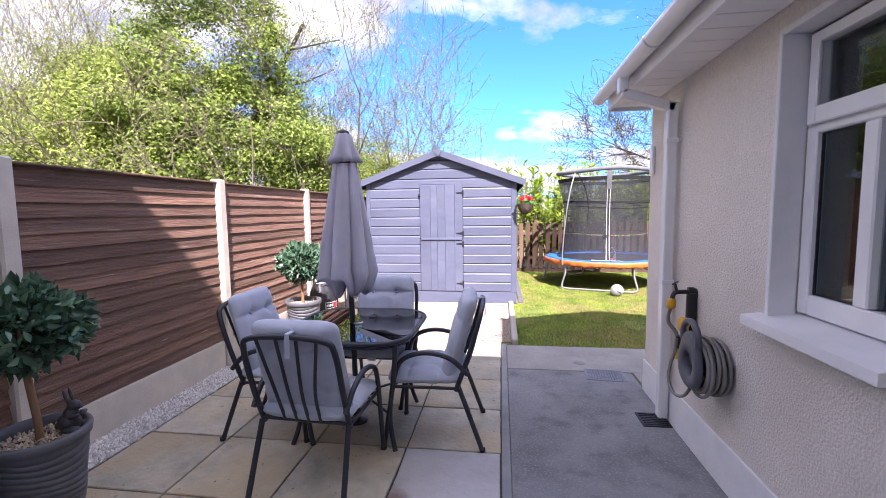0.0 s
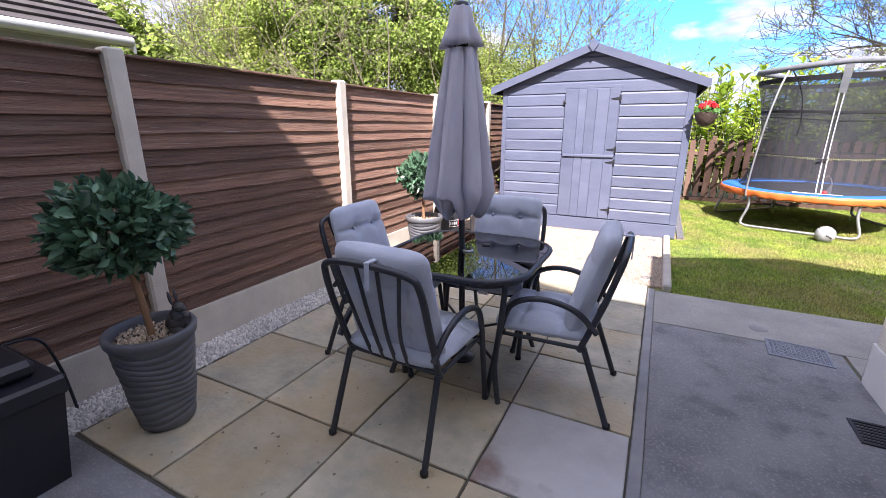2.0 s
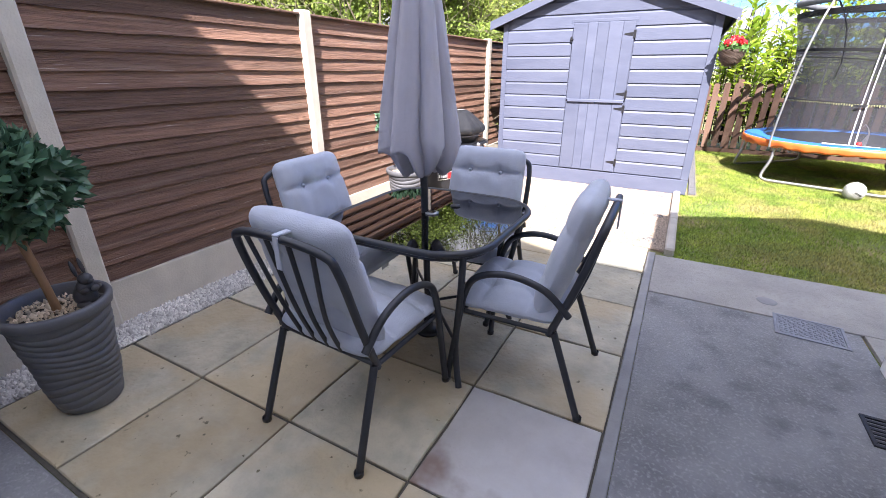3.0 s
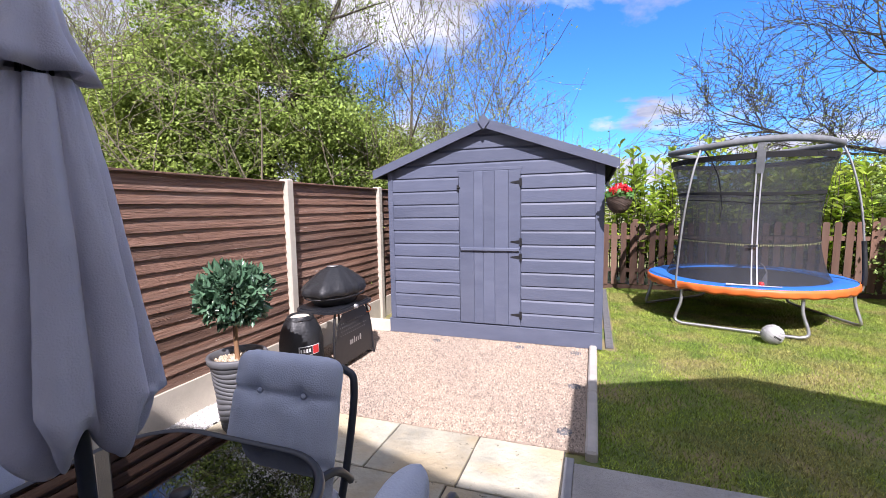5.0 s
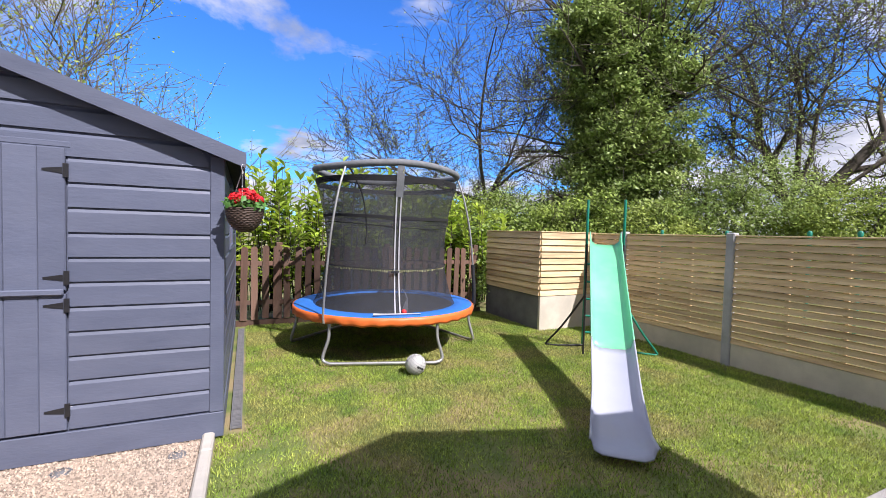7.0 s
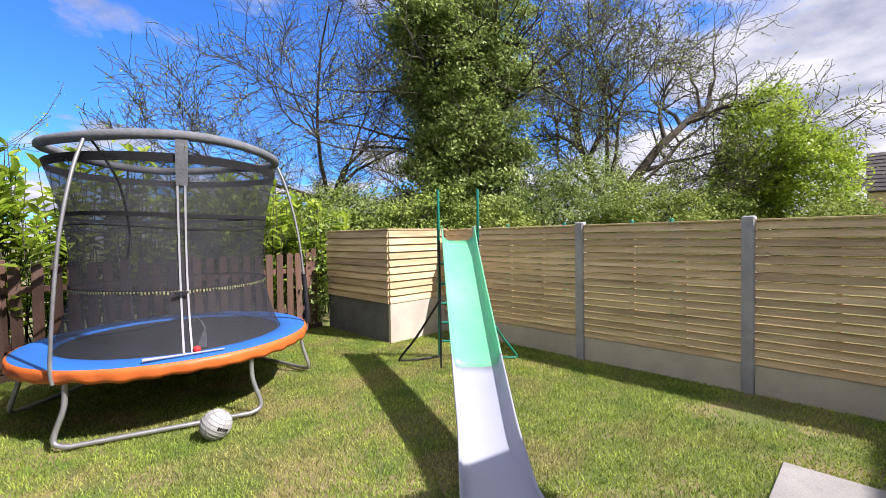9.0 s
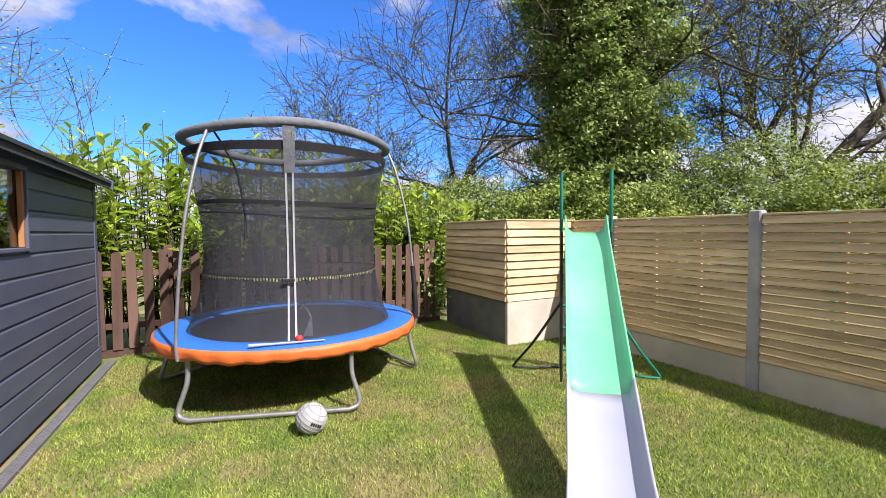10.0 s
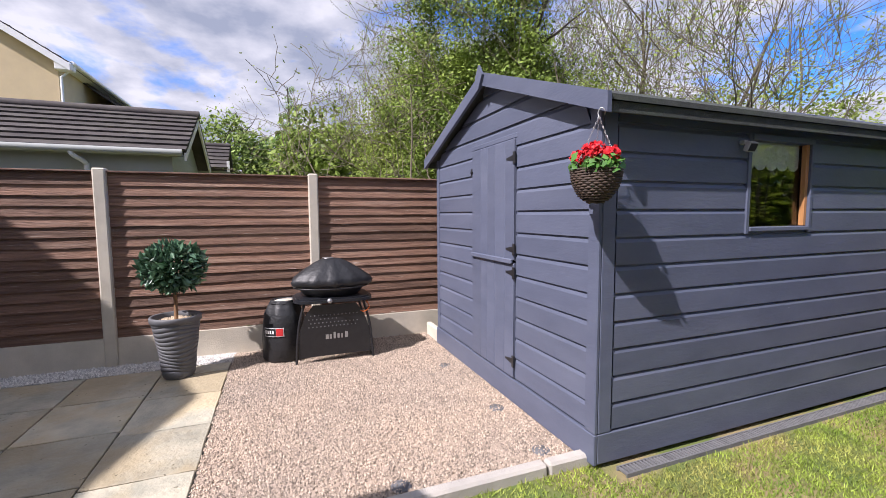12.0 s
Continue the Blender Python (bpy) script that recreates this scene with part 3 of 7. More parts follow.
def shed():
    s = thing("shed", pose(0, 0, 0), "slate-grey painted timber garden shed on gravel", "shed")
    for lo, hi in (((SX0, SY0, 0.03), (SX0 + 0.03, SY1, 1.955)), ((SX1 - 0.03, SY0, 0.03), (SX1, 8.01, 1.955)), ((SX1 - 0.03, 8.62, 0.03), (SX1, SY1, 1.955)), ((SX1 - 0.03, 8.01, 1.84), (SX1, 8.62, 1.955)), ((SX1 - 0.03, 8.01, 0.03), (SX1, 8.62, 1.285))):
        part("wall_panel", box(lo, hi), SHIPLAP, s)
    for y in (SY0, SY1 - 0.03):
        o = [(SX0 + 0.03, 0.03), (SX1 - 0.03, 0.03), (SX1 - 0.03, 1.955), (SXM, gable_z(SXM)), (SX0 + 0.03, 1.955)]
        part("gable_panel", Geo().prism(o, -y - 0.03, -y, m=pose(0, 0, 0, 90, 0, 0)), SHIPLAP, s)
    part("floor_bearer", Geo().box((SX0 + 0.01, SY0 + 0.01, -0.01), (SX1 - 0.01, SY1 - 0.01, 0.035)), SHIPLAP, s)
    part("plinth_board", box((SX0 - 0.02, SY0 - 0.026, 0.005), (SX1 + 0.022, SY0 - 0.002, 0.18), 0.004), SHIPLAP, s)
    part("plinth_board", box((SX1 + 0.002, SY0, 0.01), (SX1 + 0.022, SY1, 0.18), 0.004), SHIPLAP, s)
    dx0, dx1 = -1.315, -0.61
    left, right, side = shiplap(dx0 - SX0 - 0.07).mesh("board"), shiplap(SX1 - 0.07 - dx1).mesh("board"), None
    for k in range(11):
        z = 0.185 + 0.153 * k
        part("board", left, SHIPLAP, s, "", pose(SX0 + 0.065, SY0 - 0.001, z))
        part("board", right, SHIPLAP, s, "", pose(dx1 + 0.005, SY0 - 0.001, z))
    apex = gable_z(SXM)
    for k in range(11, 15):
        z, t = 0.185 + 0.153 * k, 0.014
        lo, hi = min((apex - z - 0.012) / 0.36, 1.15), max(0.02, min((apex - z - 0.15) / 0.36, 1.15))
        if lo > 0.12:
            v = [(-lo, 0, 0.01), (-lo, -t, 0.01), (-hi - 0.05, -t, 0.131), (-hi, 0, 0.15), (lo, 0, 0.01), (lo, -t, 0.01), (hi + 0.05, -t, 0.131), (hi, 0, 0.15)]
            part("board", Geo().add(v, [(3, 2, 1, 0), (4, 5, 6, 7), (0, 1, 5, 4), (1, 2, 6, 5), (2, 3, 7, 6), (3, 0, 4, 7)]), SHIPLAP, s, "", pose(SXM, SY0 - 0.001, z))
    side = Matrix.LocRotScale(None, Euler((0, 0, radians(90))), None)
    full, fore, aft = shiplap(SY1 - SY0 - 0.2).mesh("board"), shiplap(7.99 - SY0 - 0.1).mesh("board"), shiplap(SY1 - 0.1 - 8.64).mesh("board")
    for k in range(11):
        z = 0.185 + 0.153 * k
        if 1.2 < z + 0.07 < 1.87:
            part("board", fore, SHIPLAP, s, "", Matrix.Translation((SX1 + 0.001, SY0 + 0.1, z)) @ side)
            part("board", aft, SHIPLAP, s, "", Matrix.Translation((SX1 + 0.001, 8.64, z)) @ side)
        else:
            part("board", full, SHIPLAP, s, "", Matrix.Translation((SX1 + 0.001, SY0 + 0.1, z)) @ side)
    part("board", shiplap(SY1 - SY0 - 0.2, 0.115), SHIPLAP, s, "", Matrix.Translation((SX1 + 0.001, SY0 + 0.1, 1.868)) @ side)
    for lo, hi in (((SX0 - 0.002, SY0 - 0.022, 0.183), (SX0 + 0.063, SY0 - 0.001, 1.95)), ((SX1 - 0.066, SY0 - 0.022, 0.183), (SX1 + 0.02, SY0 - 0.001, 1.95)),
                   ((SX1 + 0.001, SY0 + 0.001, 0.183), (SX1 + 0.02, SY0 + 0.09, 1.95)), ((SX1 + 0.001, SY1 - 0.09, 0.183), (SX1 + 0.02, SY1, 1.95))):
        part("corner_trim", box(lo, hi, 0.004), SHIPLAP, s)
    # stable door in two leaves of upright boards
    for name, z0, z1 in (("upper_door", 1.06, 1.925), ("lower_door", 0.195, 1.04)):
        d = part(name, box((dx0 + 0.004, SY0 - 0.02, z0), (dx1 - 0.004, SY0 - 0.003, z1)), SHIPLAP, s)
        cuts = [dx0 + 0.004, -1.14, -1.03, -0.90, -0.745, dx1 - 0.004]
        for a, b in zip(cuts, cuts[1:]):
            part("door_board", box((a + 0.0015, SY0 - 0.03, z0 + 0.002), (b - 0.0015, SY0 - 0.021, z1 - 0.002), 0.004), SHIPLAP, d)
        for z in ((1.14, 1.79) if z0 > 1 else (0.32, 0.97)):
            hinge = part("hinge", Geo().add([(-0.11, -0.034, z - 0.006), (-0.015, -0.034, z - 0.02), (-0.015, -0.034, z + 0.02), (-0.11, -0.034, z + 0.006),
                                             (-0.11, -0.031, z - 0.006), (-0.015, -0.031, z - 0.02), (-0.015, -0.031, z + 0.02), (-0.11, -0.031, z + 0.006)],
                                            [(0, 1, 2, 3), (7, 6, 5, 4), (0, 4, 5, 1), (1, 5, 6, 2), (2, 6, 7, 3), (3, 7, 4, 0)], False, Matrix.Translation((dx1, SY0, 0)))
                         .box((dx1 - 0.012, SY0 - 0.037, z - 0.042), (dx1 + 0.014, SY0 - 0.026, z + 0.042)), BLACK_METAL, d, "black iron tee hinge")
    part("door_ledge", box((dx0 + 0.02, SY0 - 0.055, 1.035), (dx1 - 0.01, SY0 - 0.031, 1.072), 0.006), SHIPLAP, s)
    part("bolt", Geo().tube([(dx0 - 0.015, SY0 - 0.035, 1.75), (dx0 + 0.02, SY0 - 0.035, 1.75)], 0.008, 6).box((dx0 - 0.02, SY0 - 0.033, 1.72), (dx0 + 0.006, SY0 - 0.014, 1.78)), BLACK_METAL, s, "small black door bolt")
    part("door_frame", Geo().box((dx0 - 0.02, SY0 - 0.018, 1.93), (dx1 + 0.02, SY0 - 0.002, 1.965), 0.003), SHIPLAP, s)
    # roof, barge boards, finial
    ex, ez, az = 1.36, 1.945, 2.44
    for sg in (-1, 1):
        v = [(SXM, 6.80, az), (SXM + sg * ex, 6.80, ez), (SXM + sg * ex, 10.46, ez), (SXM, 10.46, az)]
        v += [(x, y, z + 0.028) for x, y, z in v]
        part("roof_slope", Geo().add(v, [(3, 2, 1, 0), (4, 5, 6, 7), (0, 1, 5, 4), (1, 2, 6, 5), (2, 3, 7, 6), (3, 0, 4, 7)]), ROOF_FELT, s, "dark green-grey mineral roof felt")
        for y in (6.772, 10.462):
            v = [(SXM + sg * 0.002, y, az + 0.04), (SXM + sg * (ex + 0.012), y, ez + 0.035), (SXM + sg * (ex + 0.012), y, ez - 0.065), (SXM + sg * 0.002, y, az - 0.06)]
            v += [(x, y + 0.026, z) for x, y, z in v]
            part("barge_board", Geo().add(v, [(0, 1, 2, 3), (7, 6, 5, 4), (0, 4, 5, 1), (1, 5, 6, 2), (2, 6, 7, 3), (3, 7, 4, 0)]), SHIPLAP, s)
        part("fascia", box((SXM + sg * (ex - 0.03), 6.80, ez - 0.055), (SXM + sg * (ex - 0.012), 10.46, ez - 0.002)), ROOF_FELT, s)
    part("finial", Geo().prism([(0, -0.085), (0.062, 0), (0, 0.085), (-0.062, 0)], 0, 0.018, m=Matrix.Translation((SXM, 6.77, az + 0.005)) @ pose(0, 0, 0, 90, 0, 0)), SHIPLAP, s, "diamond-shaped painted finial")
    # window with a lace edge inside
    w = part("window", Geo().box((SX1 + 0.001, 7.99, 1.26), (SX1 + 0.024, 8.02, 1.88), 0.003).box((SX1 + 0.001, 8.61, 1.26), (SX1 + 0.024, 8.64, 1.88), 0.003).box((SX1 + 0.001, 8.021, 1.84), (SX1 + 0.03, 8.609, 1.88), 0.003), SHIPLAP, s)
    part("window_frame", box((SX1 - 0.04, 8.021, 1.305), (SX1 - 0.012, 8.045, 1.839)), ORANGE_WOOD, w)
    part("window_frame", box((SX1 - 0.024, 8.58, 1.305), (SX1 + 0.008, 8.609, 1.839), 0.003), ORANGE_WOOD, w, "orange-stained wooden frame")
    part("window_sill", box((SX1 - 0.04, 8.021, 1.275), (SX1 + 0.03, 8.609, 1.303), 0.004), SHIPLAP, w)
    shed_pane = part("pane", box((SX1 - 0.03, 8.03, 1.3), (SX1 - 0.026, 8.58, 1.85)), CLEAR_GLASS, w)
    shed_pane.visible_shadow = False
    lace = [(8.03, 1.85), (8.03, 1.70)]
    for k in range(5):
        lace += [(8.03 + 0.11 * k + 0.055 * (1 - math.cos(a)), 1.70 - 0.035 * math.sin(a)) for a in np.linspace(0.3, math.pi, 6)]
    lace += [(8.58, 1.85)]
    part("lace_curtain", Geo().prism(lace, -SX1 + 0.04, -SX1 + 0.043, m=Matrix(((0, 0, -1, 0), (1, 0, 0, 0), (0, 1, 0, 0), (0, 0, 0, 1)))), LACE, w, "white scalloped lace edging")
    # added dark sheet: the shed's inner gloom is put into its colour
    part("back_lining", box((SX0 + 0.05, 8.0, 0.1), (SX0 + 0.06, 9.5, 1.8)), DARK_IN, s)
    return s


shed()


# ---------- fences ----------
def wavy_board(length, height, t, seed, along="y"):
    """A sawn board with an uneven lower edge, leaning out at its foot."""
    r = random.Random(seed)
    k = 8
    v, f = [], []
    for i in range(k + 1):
        y = length * i / k
        lo, up = r.uniform(-0.006, 0.003), r.uniform(-0.001, 0.001)
        v += [(0.004, y, height + up), (0.004 + t * 0.5, y, height + up), (0.017 + t, y, lo), (0.017, y, lo)]
    for i in range(k):
        a, b = 4 * i, 4 * i + 4
        f += [(a, a + 1, b + 1, b), (a + 1, a + 2, b + 2, b + 1), (a + 2, a + 3, b + 3, b + 2), (a + 3, a, b, b + 3)]
    return Geo().add(v, f + [(3, 2, 1, 0), (4 * k, 4 * k + 1, 4 * k + 2, 4 * k + 3)])


def left_fence():
    f = thing("fence", pose(-2.65, 0, 0), "brown overlapped timber fence with concrete posts", "fence")
    posts = [-1.75, 0.1, 1.98, 3.80, 5.64, 7.50, 9.35, 11.2]
    pm = box((-0.1, -0.05, -0.1), (0.0, 0.05, 1.83), 0.012).mesh("post")
    boards = [wavy_board(1.9, 0.112, 0.011, k).mesh("slat") for k in range(5)]
    gm = box((-0.075, 0.051, -0.1), (-0.03, 1.769, 0.265), 0.004).mesh("gravel_board")
    for i, y in enumerate(posts):
        part("post", pm, CONCRETE_PALE, f, "pale concrete post", pose(0, y, 0))
        if i == len(posts) - 1:
            break
        gap = posts[i + 1] - y - 0.1
        k = gap / 1.9
        part("gravel_board", gm, CONCRETE_PALE, f, "concrete gravel board", Matrix.Translation((0, y, 0)) @ Matrix.Diagonal((1, (gap + 0.0) / 1.72, 1, 1)) @ Matrix.Translation((0, 0.05 * 1.72 / gap - 0.05, 0)))
        for b in range(16):
            part("slat", boards[(b * 3 + i) % 5], FENCE_BROWN, f, "", Matrix.Translation((-0.07, y + 0.05, 0.27 + 0.094 * b)) @ Matrix.Diagonal((1, k, 1, 1)))
        part("back_board", box((-0.085, y + 0.05, 0.27), (-0.072, y + 0.05 + gap, 1.79)), FENCE_BROWN, f)
        part("capping", box((-0.085, y + 0.051, 1.792), (-0.02, y + 0.049 + gap, 1.808), 0.004), FENCE_BROWN, f)


left_fence()


def tan_board(length, height=0.1):
    prof = [(0, 0), (0.03, 0.004), (0.008, height - 0.008), (0.0, height - 0.006)]
    v = [(x, y, z) for y in (0, length) for x, z in prof]
    return Geo().add(v, [(0, 1, 2, 3), (7, 6, 5, 4)] + [(i, 4 + i, 4 + (i + 1) % 4, (i + 1) % 4) for i in range(4)])


def right_fence():
    f = thing("fence", pose(5.62, 0, 0), "pale new timber fence with grey concrete posts", "fence")
    posts = [1.9, 3.5, 5.1, 6.7, 8.28]
    pm = box((-0.05, -0.05, -0.1), (0.05, 0.05, 1.56), 0.012).mesh("post")
    bm_ = tan_board(1.5, 0.0743).mesh("slat")
    turn = Matrix.Diagonal((-1, 1, 1, 1))
    for i, y in enumerate(posts):
        part("post", pm, POST_GREY, f, "grey concrete post", pose(0, y, 0))
        gap = (posts[i + 1] if i + 1 < len(posts) else 8.93) - y - (0.1 if i + 1 < len(posts) else 0.05)
        part("gravel_board", box((-0.025, y + 0.051, -0.1), (0.02, y + 0.049 + gap, 0.248), 0.004), CONCRETE_PALE, f, "concrete gravel board")
        for b in range(17):
            part("slat", bm_, FENCE_TAN, f, "", Matrix.Translation((-0.005, y + 0.05, 0.25 + 0.0743 * b)) @ pose(0, 0, 0, 0, 0, 0) @ Matrix.Diagonal((-1, gap / 1.5, 1, 1)))
        for yy in (0.33, 0.66):
            part("batten", box((0.0, y + gap * yy, 0.26), (0.03, y + gap * yy + 0.04, 1.5)), FENCE_TAN, f)
        part("capping", box((-0.03, y + 0.052, 1.513), (0.03, y + 0.048 + gap, 1.53), 0.003), FENCE_TAN, f)


right_fence()


def corner_screen():
    f = thing("corner_screen", pose(4.55, 8.93, 0), "boarded timber corner enclosure on a concrete base", "fence")
    part("base", box((0, -0.02, -0.1), (1.12, 0.03, 0.52), 0.004), CONCRETE_PALE, f, "pale concrete base")
    # the side of the base takes a darker colour than its front
    part("side_base", box((0, 0.031, -0.1), (0.05, 1.62, 0.52), 0.004), CONCRETE_DARK, f, "side base coloured darker than the front")
    a, b = tan_board(1.12).mesh("slat"), tan_board(1.62).mesh("slat")
    for k in range(10):
        part("slat", a, FENCE_TAN, f, "", Matrix.Translation((0, 0, 0.522 + 0.1 * k)) @ pose(0, 0, 0, 0, 0, -90) @ Matrix.Diagonal((1, 1, 1, 1)))
        part("slat", b, FENCE_TAN, f, "", Matrix.Translation((0.0, 0.0, 0.522 + 0.1 * k)) @ Matrix.Diagonal((-1, 1, 1, 1)))
    part("capping", Geo().box((-0.02, -0.02, 1.523), (1.1, 0.03, 1.54), 0.003).box((-0.02, 0.031, 1.523), (0.03, 1.62, 1.54), 0.003), FENCE_TAN, f)
    part("frame", Geo().box((0.003, 0.003, 0.521), (0.05, 0.05, 1.522)).box((0.051, 0.005, 0.521), (1.1, 0.012, 1.522)).box((0.005, 0.051, 0.521), (0.012, 1.6, 1.522)), FENCE_TAN, f)


corner_screen()


def picket_fence():
    f = thing("picket_fence", pose(0, 10.6, 0), "brown round-topped picket fence before a laurel hedge", "fence")
    w, h = 0.095, 1.12
    o = [(-w / 2, 0), (w / 2, 0), (w / 2, h - 0.035)] + [(w / 2 * math.cos(a), h - 0.035 + 0.035 * math.sin(a)) for a in np.linspace(0.3, math.pi - 0.3, 6)] + [(-w / 2, h - 0.035)]
    pm = Geo().prism(o, 0, 0.018, m=pose(0, 0, 0, 90, 0, 0)).mesh("picket")
    r = random.Random(3)
    for k in range(29):
        part("picket", pm, PICKET, f, "", pose(-0.12 + 0.155 * k, 0, 0.08 + r.uniform(-0.012, 0.012), 0, r.uniform(-1, 1), 0))
    for z in (0.3, 0.9):
        part("rail", box((-0.2, 0.001, z), (4.4, 0.035, z + 0.07), 0.003), PICKET, f)
    for x in (0.85, 2.6, 4.35):
        part("post", box((x - 0.045, 0.036, -0.1), (x + 0.045, 0.12, 1.26), 0.006), PICKET, f)
    part("gravel_board", box((-0.2, 0.0, -0.05), (4.45, 0.03, 0.07)), PICKET, f)


picket_fence()


# ---------- more materials ----------
POT = mat("charcoal_plastic_pot", (0.135, 0.137, 0.146), (0.1, 0.102, 0.108), scale=8, rough=0.55, bump=0.12, fine=120, stain=(0.14, 0.14, 0.14), stain_scale=4, stain_amount=0.4)
CHIPS = mat("bark_and_stone_chips", (0.64, 0.52, 0.37), (0.42, 0.32, 0.22), scale=9, rough=0.85, vary=0.4, island=True)
TOPIARY = mat("waxy_bay_leaf", (0.12, 0.215, 0.125), (0.06, 0.135, 0.08), scale=6, rough=0.24, vary=0.6, island=True, translucent=0.12)
STEM = mat("orange_brown_stem", (0.33, 0.19, 0.095), (0.22, 0.12, 0.06), scale=9, rough=0.8, bump=0.4, fine=60, stretch=(1, 1, 0.3))
RESIN = mat("dark_bronze_resin", (0.09, 0.085, 0.085), (0.05, 0.048, 0.05), scale=14, rough=0.45, bump=0.2, metal=0.2)
CUSHION = mat("grey_cotton_cushion", (0.5, 0.54, 0.625), (0.43, 0.465, 0.545), scale=10, rough=0.95, bump=0.35, fine=200, sheen=0.3, stain=(0.55, 0.58, 0.66), stain_scale=4, stain_amount=0.5)
FRAME_GREY = mat("charcoal_powder_coat", (0.032, 0.036, 0.045), (0.024, 0.027, 0.034), scale=12, rough=0.4)
HOLDER_GREY = mat("grey_moulded_plastic", (0.1, 0.108, 0.13), (0.075, 0.082, 0.1), scale=9, rough=0.5, bump=0.1, fine=200)
PARASOL = mat("grey_parasol_canvas", (0.5, 0.49, 0.55), (0.43, 0.42, 0.475), scale=7, rough=0.95, bump=0.3, fine=220, sheen=0.2, stain=(0.54, 0.53, 0.59), stain_scale=3, stain_amount=0.5)
TABLE_GLASS = mat("black_tempered_glass", (0.004, 0.004, 0.005), (0.003, 0.003, 0.004), scale=2, rough=0.015, spec=0.85)
BLACK_COVER = mat("black_nylon_cover", (0.02, 0.021, 0.024), (0.013, 0.014, 0.016), scale=9, rough=0.5, bump=1.0, fine=14)
BLACK_PLASTIC = mat("black_plastic", (0.018, 0.02, 0.025), (0.012, 0.013, 0.017), scale=6, rough=0.4, bump=0.1, fine=200)
LABEL_WHITE = mat("label_white", (0.75, 0.75, 0.75), (0.68, 0.68, 0.68), scale=6, rough=0.6)
LABEL_RED = mat("label_red", (0.6, 0.03, 0.03), (0.5, 0.025, 0.025), scale=6, rough=0.6)
GALV = mat("galvanised_steel", (0.52, 0.53, 0.53), (0.36, 0.36, 0.37), scale=14, rough=0.4, metal=0.7, stain=(0.3, 0.26, 0.22), stain_scale=5, stain_amount=0.4)
PAD_BLUE = mat("blue_vinyl_pad", (0.02, 0.17, 0.58), (0.03, 0.14, 0.46), scale=5, rough=0.5, bump=0.3, fine=14)
PAD_ORANGE = mat("orange_vinyl_skirt", (0.75, 0.17, 0.03), (0.62, 0.14, 0.03), scale=5, rough=0.5, bump=0.35, fine=14)
PAD_GREY = mat("grey_ring_sleeve", (0.2, 0.21, 0.22), (0.12, 0.13, 0.14), scale=7, rough=0.75, bump=0.6, fine=30, stretch=(1, 1, 1))
JUMP_MAT = mat("black_jump_mat", (0.03, 0.031, 0.034), (0.02, 0.021, 0.023), scale=3, rough=0.7, bump=0.2, fine=300)
NET = netting("black_safety_net", (0.03, 0.032, 0.038), 6.0, 0.38)
BAND = mat("black_webbing", (0.02, 0.02, 0.022), (0.012, 0.012, 0.014), scale=30, rough=0.85)
FRINGE = mat("pale_yellow_fringe", (0.42, 0.43, 0.2), (0.1, 0.11, 0.06), scale=60, rough=0.9, contrast=0.1)
ZIP_WHITE = mat("white_zip_tape", (0.45, 0.45, 0.47), (0.33, 0.33, 0.36), scale=20, rough=0.8)
SLIDE_GREEN = mat("faded_green_plastic", (0.12, 0.52, 0.28), (0.17, 0.58, 0.32), scale=2.2, rough=0.4, stain=(0.26, 0.64, 0.38), stain_scale=2.5, stain_amount=0.6)
SLIDE_WHITE = mat("bleached_white_plastic", (0.38, 0.4, 0.48), (0.33, 0.35, 0.43), scale=2.5, rough=0.45, stain=(0.4, 0.4, 0.38), stain_scale=3, stain_amount=0.4)
GREEN_TUBE = mat("green_painted_tube", (0.01, 0.25, 0.17), (0.008, 0.18, 0.12), scale=10, rough=0.4)
RED_PETAL = mat("red_geranium_petal", (0.75, 0.015, 0.025), (0.55, 0.01, 0.015), scale=30, rough=0.6, vary=0.3, island=True, translucent=0.2)
FRESH_LEAF = mat("fresh_green_leaf", (0.1, 0.25, 0.045), (0.06, 0.17, 0.03), scale=12, rough=0.5, vary=0.4, island=True, translucent=0.2)
WICKER = mat("dark_wicker", (0.09, 0.058, 0.04), (0.04, 0.027, 0.02), scale=20, rough=0.7, vary=0.35, island=True)
BALL_WHITE = mat("scuffed_white_ball", (0.5, 0.5, 0.48), (0.36, 0.36, 0.35), scale=14, rough=0.6, bump=0.3, fine=200)
GREY_HOSE = mat("grey_hose", (0.24, 0.23, 0.21), (0.18, 0.17, 0.16), scale=12, rough=0.5)
YELLOW = mat("yellow_plastic", (0.75, 0.42, 0.03), (0.6, 0.32, 0.02), scale=9, rough=0.4)
KERB = mat("weathered_kerb_concrete", (0.5, 0.465, 0.41), (0.4, 0.375, 0.34), scale=7, rough=0.9, bump=0.4, fine=110, stain=(0.33, 0.31, 0.27), stain_scale=3, stain_amount=0.5)
STONES = mat("pale_gravel_stone", (0.47, 0.36, 0.265), (0.31, 0.258, 0.21), scale=1.0, rough=0.8, vary=0.55, island=True, contrast=0.3)
STONES_GREY = mat("grey_gravel_stone", (0.74, 0.71, 0.66), (0.5, 0.48, 0.45), scale=2, rough=0.8, vary=0.4, island=True)
BLADES = mat("lawn_grass_blade", (0.38, 0.455, 0.075), (0.17, 0.28, 0.036), scale=3.2, rough=0.65, vary=0.65, island=True, translucent=0.3, stain=(0.42, 0.34, 0.14), stain_scale=1.9, stain_amount=0.6, contrast=0.16, stain_edge=(0.48, 0.63))
BARK_PALE = mat("pale_grey_bark", (0.21, 0.18, 0.125), (0.13, 0.11, 0.075), scale=5, rough=0.9, bump=0.5, fine=30)
